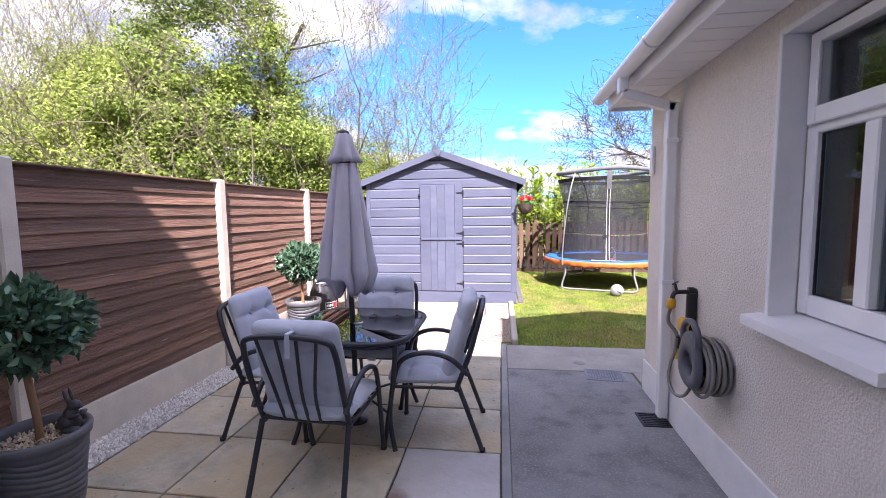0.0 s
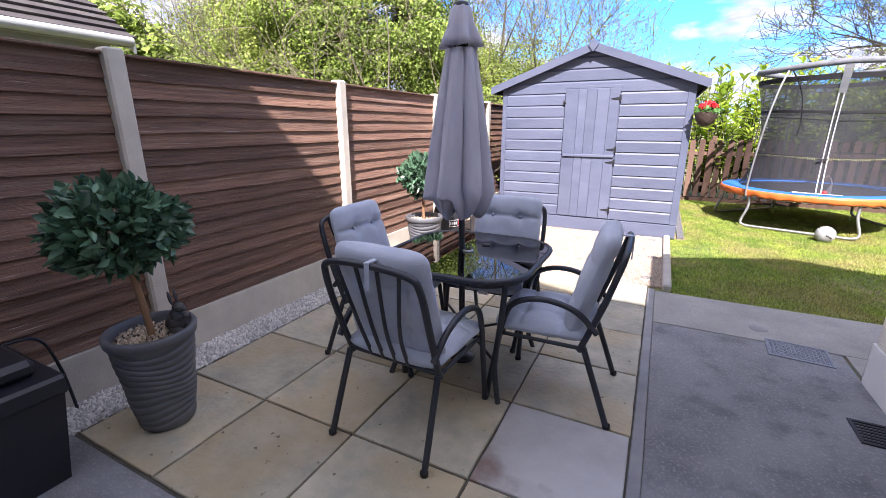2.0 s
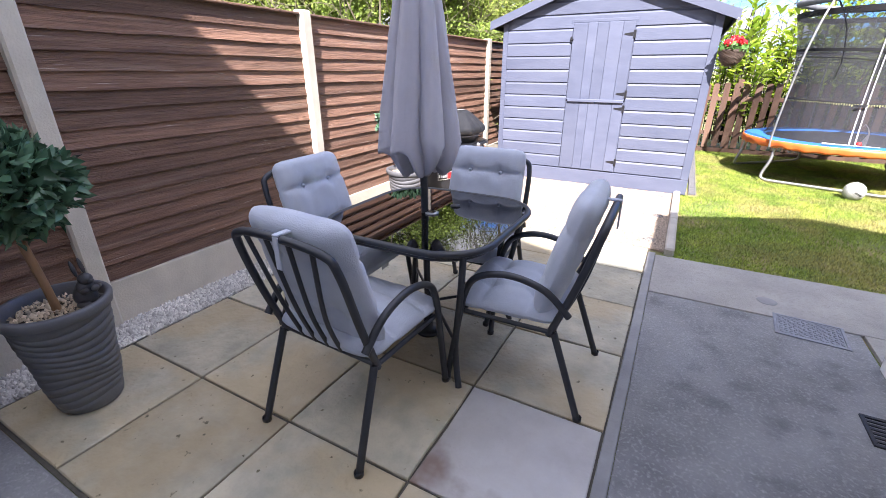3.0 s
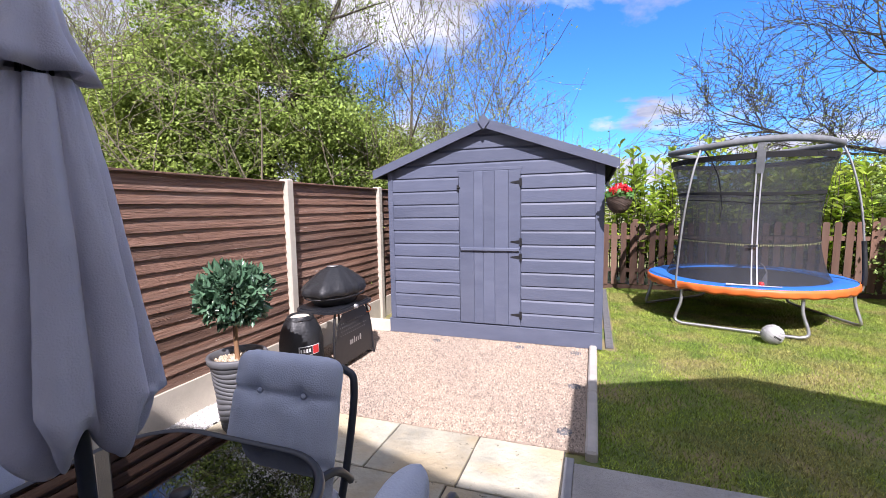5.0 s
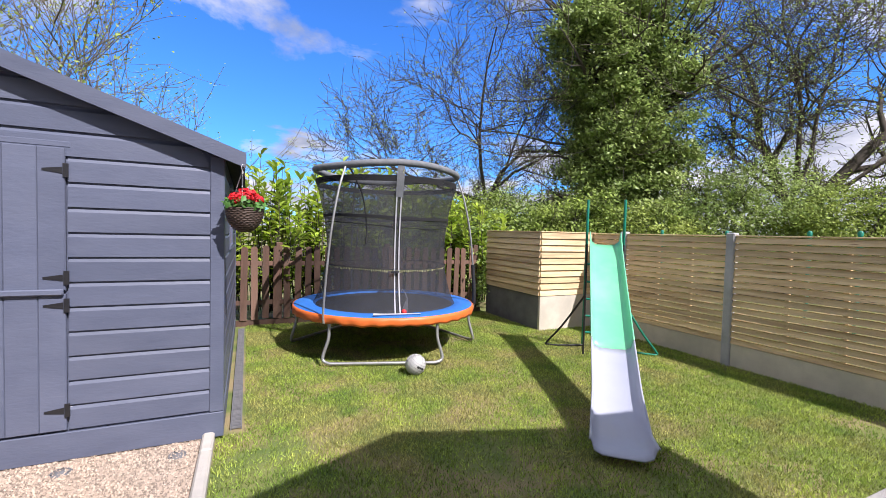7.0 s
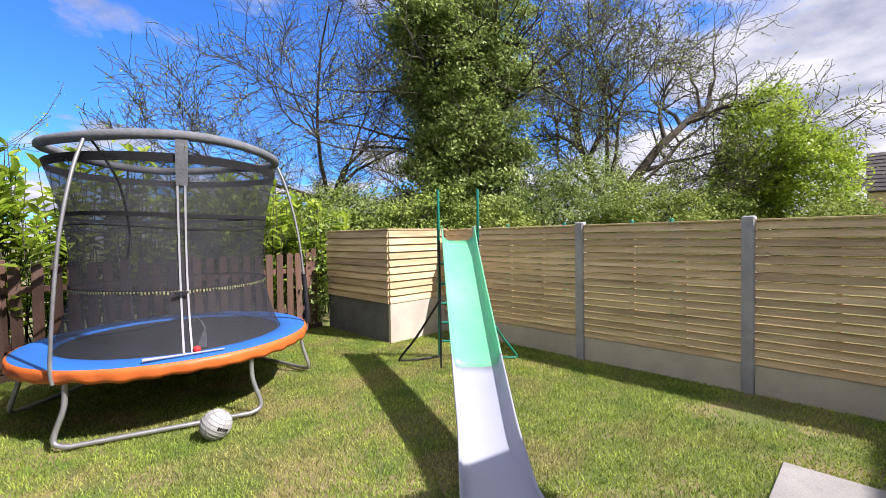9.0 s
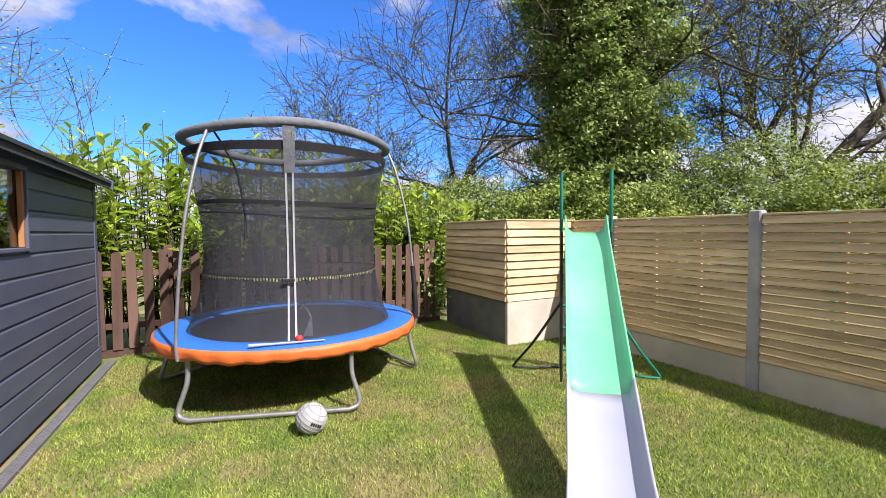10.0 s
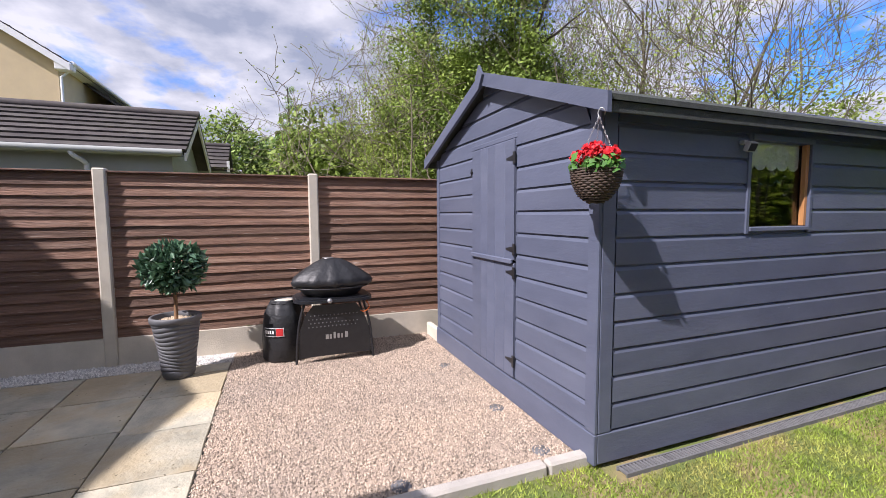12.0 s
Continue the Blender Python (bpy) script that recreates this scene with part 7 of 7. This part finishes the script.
tree("shrub", (-4.55, 7.3, 0), "arching bare pale stems with few young leaves behind the fence", "shrub", BARK_PALE, LEAF_LIME,
     [(0, 0, 0, (-0.1, -0.3, 1), 3.4, 0.03), (0.1, 0.3, 0, (0.1, 0.35, 1), 3.3, 0.03), (-0.2, 0.6, 0, (-0.1, 0.1, 1), 3.8, 0.03), (0.0, -0.5, 0, (0.0, -0.5, 1), 3.0, 0.028), (0.1, 1.1, 0, (0.1, 0.3, 1), 3.2, 0.028)],
     tip_leaves=1, tip_size=0.055, tip_spread=0.06, seed=21, kids=(4, 5, 4), up=0.05, wander=0.5)
# far trees over the garage
tree("tree", (-27.9, 6.3, 0), "thin spruce with a pointed top in the distance", "tree", BARK_DARK, LEAF_CONIFER,
     [(0, 0, 0, (0, 0, 1), 9.6, 0.12)], [(0.15 * math.cos(k * 2.4), 0.15 * math.sin(k * 2.4), 2.2 + 0.56 * k, 2.1 * (1 - k / 14.5), 2.1 * (1 - k / 14.5), 0.16) for k in range(14)],
     900, 18, 0.14, 0.2, seed=23, kids=(1, 1), depth=0, up=0.0, wander=0.02, slim=0.22, droop=0.3)
for k, (x, y, h, lf) in enumerate(((-13.4, 7.0, 5.0, LEAF_MID), (-23.0, 3.0, 6.8, LEAF_IVY), (-21.5, 11.0, 5.8, LEAF_IVY), (-25.0, 5.6, 6.4, LEAF_CONIFER))):
    tree("tree", (x, y, 0), "rounded leafy tree in the distance beyond the roofs", "tree", BARK_DARK, lf, [(0, 0, 0, (0, 0, 1), h * 0.7, 0.18)],
         [(0, 0, h * 0.55, 1.7, 1.7, h * 0.42), (0.6, 0.8, h * 0.45, 1.3, 1.3, h * 0.36), (-0.4, -0.8, h * 0.4, 1.3, 1.3, h * 0.35)], 900, 15, 0.22, 0.23, seed=31 + k, kids=(3, 4, 4), depth=2, group="distant trees")

# laurel hedge behind the pickets
lau = random.Random(9)


def laurel(at, h, seed):
    t = thing("laurel_shrub", Matrix.Translation(at), "bright green cherry laurel shrub behind the picket fence", "shrub", "laurel hedge")
    g = random.Random(seed)
    stems, pos, dirs = Geo(), [], []
    for k in range(44):
        a, rr = g.uniform(0, 2 * math.pi), g.uniform(0, 0.42)
        p = Vector((rr * math.cos(a) * 1.2, rr * math.sin(a), 0.1))
        top = Vector((p.x * 1.5 + g.gauss(0, 0.1), p.y * 1.5 + g.gauss(0, 0.1), h * g.uniform(0.55, 1.08)))
        mid = p.lerp(top, 0.5) + Vector((g.gauss(0, 0.05), g.gauss(0, 0.05), 0))
        line = arc([p, mid, top], 4)
        stems.tube(line, [0.012 * (1 - 0.08 * i) for i in range(len(line))], 4)
        for i in range(22):
            t_ = g.uniform(0.12, 1.0) ** 0.8
            q = p.lerp(mid, t_ * 2) if t_ < 0.5 else mid.lerp(top, t_ * 2 - 1)
            b = g.uniform(0, 2 * math.pi)
            lift = 0.35 + 0.9 * max(0, t_ - 0.75) * 3
            pos.append(q)
            dirs.append(Vector((math.cos(b), math.sin(b), lift)).normalized())
    c, d = np.array([tuple(p) for p in pos]), np.array([tuple(p) for p in dirs])
    gg = np.random.default_rng(seed)
    n = len(c)
    L = 0.175 * gg.uniform(0.7, 1.25, (n, 1))
    side = np.cross(d, np.array([0, 0, 1.0]))
    side /= np.linalg.norm(side, axis=1)[:, None] + 1e-9
    nm = np.cross(side, d)
    W = L * 0.21
    v = np.empty((n, 6, 3))
    v[:, 0] = c
    v[:, 1] = c + d * L * 0.4 + side * W + nm * W * 0.4
    v[:, 2] = c + d * L * 0.75 + side * W * 0.75 + nm * W * 0.2
    v[:, 3] = c + d * L - nm * L * 0.12
    v[:, 4] = c + d * L * 0.75 - side * W * 0.75 + nm * W * 0.2
    v[:, 5] = c + d * L * 0.4 - side * W + nm * W * 0.4
    idx = np.arange(n)[:, None] * 6
    tri = np.concatenate([idx + np.array(q) for q in ((0, 1, 2), (0, 2, 3), (0, 3, 4), (0, 4, 5))], axis=1).reshape(-1, 3)
    part("stem", stems, BARK_DARK, t)
    part("leaves", soup("leaves", v.reshape(-1, 3), tri), LEAF_LAUREL, t, "glossy upright oval leaves")


for k in range(9):
    laurel((-0.55 + 0.66 * k, 11.2 + 0.25 * (k % 2), 0), (2.1, 2.5, 2.4, 2.3, 2.45, 2.15, 2.3, 2.05, 1.9)[k], 50 + k)
tree("shrub", (4.75, 11.3, 0), "dark evergreen shrub by the corner enclosure", "shrub", BARK_DARK, LEAF_IVY, [(0, 0, 0, (0, 0, 1), 1.4, 0.05)],
     [(0, 0, 1.0, 0.7, 0.6, 1.0), (-0.35, -0.45, 0.6, 0.35, 0.3, 0.7)], 170, 20, 0.1, 0.075, seed=61, depth=2, kids=(3, 3))
for k, (x, y, h, w, lf) in enumerate(((6.0, 13.6, 2.5, 1.3, LEAF_MID), (7.6, 14.6, 2.9, 1.5, LEAF_IVY), (8.6, 12.4, 2.6, 1.3, LEAF_MID), (5.0, 15.5, 2.8, 1.5, LEAF_LIME), (12.2, 11.3, 3.4, 1.5, LEAF_IVY), (13.6, 10.6, 3.9, 1.6, LEAF_IVY),
                                      (14.6, 9.0, 2.9, 1.5, LEAF_LIME), (17.0, 8.4, 3.0, 1.5, LEAF_MID), (10.0, 11.6, 2.4, 1.2, LEAF_LIME), (17.2, 5.0, 2.3, 1.2, LEAF_LIME))):
    tree("shrub", (x, y, 0), "bushy hedgerow shrub beyond the garden fence", "shrub", BARK_DARK, lf, [(0, 0, 0, (0, 0, 1), h * 0.8, 0.07)],
         [(0, 0, h * 0.5, w, w, h * 0.5), (w * 0.6, -w * 0.4, h * 0.4, w * 0.6, w * 0.6, h * 0.4), (-w * 0.6, w * 0.4, h * 0.45, w * 0.6, w * 0.6, h * 0.42)], 640, 26, 0.15, 0.095, 1, 0.07, 0.1, seed=71 + k, kids=(4, 4, 4), depth=2, group="hedgerow shrubs")

# the ivy-covered tree and its bare neighbours
tree("tree", (10.7, 13.4, 0), "great tree wholly clad in dark glossy ivy", "tree", BARK_DARK, LEAF_IVY,
     [(0, 0, 0, (0, 0, 1), 9.5, 0.45), (0, 0, 2.6, (-1, 0.45, 0.0), 4.2, 0.07), (0, 0, 4.0, (-1, 0.5, 0.35), 5.2, 0.06), (0, 0, 5.5, (-1, 0.6, 0.45), 5.4, 0.055), (0, 0, 6.8, (-1, 0.4, 0.4), 5.0, 0.05), (0, 0, 5.0, (0.8, -0.7, 0.5), 4.0, 0.05), (0, 0, 7.2, (-0.8, 0.9, 0.6), 4.5, 0.05), (0, 0, 3.3, (-1, 0.4, 0.2), 4.8, 0.05), (0, 0, 6.2, (-1, 0.75, 0.2), 5.0, 0.05)],
     [(0.0, 0.0, 6.0, 1.55, 1.55, 3.0), (-0.2, 0.2, 3.0, 1.45, 1.45, 2.3), (0.5, -0.5, 2.0, 1.9, 1.9, 1.7), (-0.9, 0.7, 1.5, 1.5, 1.5, 1.4), (0.4, -0.5, 8.4, 1.6, 1.6, 2.2), (-0.5, 0.3, 7.3, 1.5, 1.5, 1.5), (0.9, -0.9, 5.0, 1.1, 1.1, 2.0), (0.0, 0.0, 4.2, 1.5, 1.5, 2.2), (-0.3, 0.2, 6.8, 1.7, 1.6, 2.0)], 5400, 25, 0.17, 0.125, 1, 0.06, 0.06, seed=91, kids=(6, 7, 6), up=0.05, wander=0.35, shrink=0.6)
tree("tree", (8.1, 16.6, 0), "bare ash tree with opening buds against the sky", "tree", BARK_DARK, LEAF_LIME,
     [(0, 0, 0, (-0.12, 0, 1), 3.2, 0.14), (-0.2, 0, 2.6, (-0.7, 0.0, 0.9), 4.6, 0.07), (0, 0, 2.6, (0.2, 0.1, 1), 5.6, 0.07), (-0.1, 0, 2.8, (-0.35, 0.1, 1), 5.4, 0.07), (0, 0, 2.4, (0.9, -0.1, 0.7), 4.6, 0.06), (-0.1, 0, 2.4, (-0.9, 0.1, 0.5), 3.4, 0.05), (0, 0, 2.8, (0.6, 0.0, 1), 5.8, 0.06)],
     tip_leaves=1, tip_size=0.065, tip_spread=0.05, seed=97, kids=(7, 8, 8), up=0.1, wander=0.5, shrink=0.55, rmin=0.008)
tree("tree", (16.4, 11.3, 0), "leaning half-bare tree with dark twisted limbs", "tree", BARK_DARK, LEAF_LIME,
     [(0, 0, 0, (0.1, -0.1, 1), 3.0, 0.3), (0, 0, 2.2, (0.35, -0.75, 1), 7.5, 0.22), (0, 0, 2.4, (-0.2, 0.15, 1), 7.0, 0.15), (0.1, -0.1, 2.6, (0.3, -0.9, 0.55), 5.6, 0.08), (0, 0, 2.0, (-0.5, 0.5, 0.7), 5.0, 0.07), (0, 0, 3.0, (0.1, -0.4, 1), 7.0, 0.09), (0, 0, 2.0, (0.1, -0.9, 0.3), 5.0, 0.06), (0, 0, 2.6, (-0.35, 0.4, 1), 6.4, 0.08), (0, 0, 3.0, (0.0, 0.0, 1), 6.6, 0.08)],
     tip_leaves=1, tip_size=0.095, tip_spread=0.09, seed=101, kids=(8, 9, 9), up=0.06, wander=0.5, shrink=0.5, rmin=0.009)
tree("tree", (19.2, 6.7, 0), "bright green leafy tree beyond the pale fence", "tree", BARK_DARK, LEAF_LAUREL,
     [(0, 0, 0, (0, 0, 1), 5.0, 0.2)], [(0.0, 0.4, 4.0, 1.3, 1.3, 2.3), (0, -0.8, 2.8, 1.2, 1.2, 2.0), (0, 1.0, 2.6, 1.3, 1.2, 1.7)], 1300, 30, 0.17, 0.12, seed=103, depth=2, kids=(3, 4))


# ---------- neighbouring buildings ----------
def tiled_slope(parent, origin, along, down, length, run, rows, name="roof_slope"):
    """Courses of overlapping concrete tiles down one slope."""
    a, d = Vector(along).normalized(), Vector(down).normalized()
    n = a.cross(d)
    if n.z < 0:
        n = -n
    o = Vector(origin)
    base = [o, o + a * length, o + a * length + d * run, o + d * run]
    part(name, Geo().add([p - n * 0.02 for p in base] + [p - n * 0.08 for p in base], [(0, 1, 2, 3), (7, 6, 5, 4), (0, 4, 5, 1), (1, 5, 6, 2), (2, 6, 7, 3), (3, 7, 4, 0)]), ROOF_TILE, parent)
    step = run / rows
    v = [Vector((0, 0, 0)), a * length, a * length + d * (step * 1.12), d * (step * 1.12)]
    top = [v[0] + n * 0.0, v[1] + n * 0.0, v[2] + n * 0.035, v[3] + n * 0.035]
    low = [v[0] - n * 0.015, v[1] - n * 0.015, v[2] + n * 0.01, v[3] + n * 0.01]
    me = Geo().add(top + low, [(0, 1, 2, 3), (7, 6, 5, 4), (0, 4, 5, 1), (1, 5, 6, 2), (2, 6, 7, 3), (3, 7, 4, 0)]).mesh("tile_course")
    for k in range(rows):
        part("tile_course", me, ROOF_TILE, parent, "", Matrix.Translation(o + d * (step * k)))


def garage():
    h = thing("garage", pose(0, 0, 0), "neighbour's low rendered garage with a brown tiled roof", "garage")
    x0, x1, xm, y1 = -8.5, -6.05, -7.25, 3.72
    part("wall", Geo().box((x0 + 0.1, -6, 0), (x1, y1, 2.38)), GREY_WALL, h)
    part("gable", Geo().prism([(x0 + 0.1, 2.38), (x1, 2.38), (xm, 3.16)], -y1, -y1 + 0.2, m=pose(0, 0, 0, 90, 0, 0)), GREY_WALL, h)
    for s in (-1, 1):
        tiled_slope(h, (xm, -6, 3.27), (0, 1, 0), (s * 1.35, 0, -0.82), 9.95, 1.6, 8)
        part("barge_board", Geo().add([(xm, 3.95, 3.22), (xm + s * 1.36, 3.95, 2.40), (xm + s * 1.36, 3.95, 2.28), (xm, 3.95, 3.10), (xm, 3.92, 3.22), (xm + s * 1.36, 3.92, 2.40), (xm + s * 1.36, 3.92, 2.28), (xm, 3.92, 3.10)],
                                      [(0, 1, 2, 3), (7, 6, 5, 4), (0, 4, 5, 1), (1, 5, 6, 2), (2, 6, 7, 3), (3, 7, 4, 0)]), WHITE_PAINT, h)
    part("ridge", Geo().tube([(xm, -6, 3.28), (xm, 3.97, 3.28)], 0.075, 10), ROOF_TILE, h)
    part("gutter", Geo().tube([(-5.86, -6, 2.40), (-5.86, 3.9, 2.40)], 0.055, 10), GREY_WALL, h, "weathered grey gutter")
    part("fascia", box((-5.95, -6, 2.34), (-5.925, 3.92, 2.47)), GREY_WALL, h)
    part("downpipe", Geo().tube(arc([(-5.86, 2.45, 2.38), (-5.87, 2.5, 2.3), (-6.0, 2.6, 2.2), (-6.01, 2.6, 2.0), (-6.01, 2.6, 0.1)], 4), 0.035, 8), UPVC, h)


garage()


def far_roof():
    h = thing("outbuilding", pose(0, 0, 0), "low outbuilding with a tiled roof beyond the garage", "outbuilding")
    part("wall", Geo().box((-13.2, 0, 0), (-11.9, 4.0, 2.7)), GREY_WALL, h)
    for s in (-1, 1):
        tiled_slope(h, (-12.5, -1, 3.5), (0, 1, 0), (s * 0.95, 0, -0.75), 5.0, 1.2, 6)
    part("ridge", Geo().tube([(-12.5, -1, 3.5), (-12.5, 4.02, 3.5)], 0.08, 8), ROOF_TILE, h)
    part("barge_board", box((-11.62, 3.98, 2.65), (-11.55, 4.05, 2.95)), WHITE_PAINT, h)


far_roof()


def cream_house():
    h = thing("house", pose(0, 0, 0), "cream rendered two-storey house beyond the fence", "house")
    ym, y1, ez, rz = -7.1, -1.75, 7.05, 10.45
    part("wall", Geo().box((-26, 2 * ym - y1, 0), (-17.2, y1, ez)), CREAM, h)
    part("gable", Geo().prism([(2 * ym - y1, ez), (y1, ez), (ym, rz - 0.15)], -17.5, -17.2, m=Matrix(((0, 0, 1, 0), (1, 0, 0, 0), (0, 1, 0, 0), (0, 0, 0, 1)))), CREAM, h)
    for s in (-1, 1):
        tiled_slope(h, (-26, ym, rz), (1, 0, 0), (0, s * 5.8, -3.7), 9.1, 6.88, 18)
        v = [(x, ym + s * a, rz - c) for x in (-16.88, -16.93) for a, c in ((0, 0.02), (5.8, 3.72), (5.8, 3.97), (0, 0.27))]
        part("barge_board", Geo().add(v, [(0, 1, 2, 3), (7, 6, 5, 4), (0, 4, 5, 1), (1, 5, 6, 2), (2, 6, 7, 3), (3, 7, 4, 0)]), WHITE_PAINT, h)
    part("soffit_box", box((-17.25, y1 + 0.002, 6.5), (-16.9, y1 + 0.5, 6.78), 0.02), WHITE_PAINT, h, "white boxed eave end")
    part("gutter", Geo().tube([(-26, -1.25, 6.76), (-16.95, -1.25, 6.76)], 0.07, 8), UPVC, h)
    part("soffit", box((-26, y1 + 0.003, 6.7), (-17.3, -1.3, 6.74)), UPVC, h)
    part("downpipe", Geo().tube([(-17.3, -1.25, 6.74), (-17.15, -1.65, 6.3), (-17.15, -1.65, 0.2)], 0.045, 8), UPVC, h)
    # lower return wing behind the gable
    part("wing_wall", box((-24.0, y1 + 0.004, 0), (-19.6, -0.2, 5.55)), CREAM, h)
    tiled_slope(h, (-24.2, y1 - 0.2, 6.9), (1, 0, 0), (0, 1.9, -1.35), 4.9, 2.7, 7, "wing_roof")
    w = part("window", box((-19.62, -1.4, 4.3), (-19.56, -0.75, 5.3)), UPVC, h)
    part("pane", box((-19.559, -1.34, 4.36), (-19.55, -0.81, 5.24)), DARK_IN, w)


cream_house()


def far_house():
    h = thing("house", pose(0, 0, 0), "distant house roof with a satellite dish", "house")
    part("wall", Geo().box((26.2, -2.0, 0), (32, 4.6, 3.0)), CREAM, h)
    tiled_slope(h, (29.1, -2.2, 4.9), (0, 1, 0), (-3.0, 0, -1.9), 6.9, 3.6, 10)
    tiled_slope(h, (29.1, -2.2, 4.9), (0, 1, 0), (3.0, 0, -1.9), 6.9, 3.6, 10)
    part("satellite_dish", Geo().lathe([(0.001, 0.0), (0.25, 0.03), (0.42, 0.1), (0.43, 0.11)], 20, Matrix.Translation((25.6, 5.1, 3.3)) @ pose(0, 0, 0, 0, -75, 10)).tube([(25.7, 5.0, 3.2), (26.2, 4.5, 2.8)], 0.03, 6), CONCRETE_GREY, h, "grey satellite dish")


far_house()
pole_group = "green posts beyond the fence"
gp = thing("net_post", pose(8.6, 8.6, 0), "green plastic-capped post standing beyond the pale fence", "post", pole_group)
part("tube", Geo().tube([(0, 0, -0.02), (0, 0, 1.6)], 0.03, 8), GREEN_TUBE, gp)
part("cap", Geo().lathe([(0.034, 1.58), (0.034, 1.63), (0.02, 1.65), (0.001, 1.655)], 10), GREEN_TUBE, gp)
for x, y in ((8.6, 7.3), (8.4, 6.6), (8.5, 9.9)):
    copy_thing(gp, pose(x, y, 0))
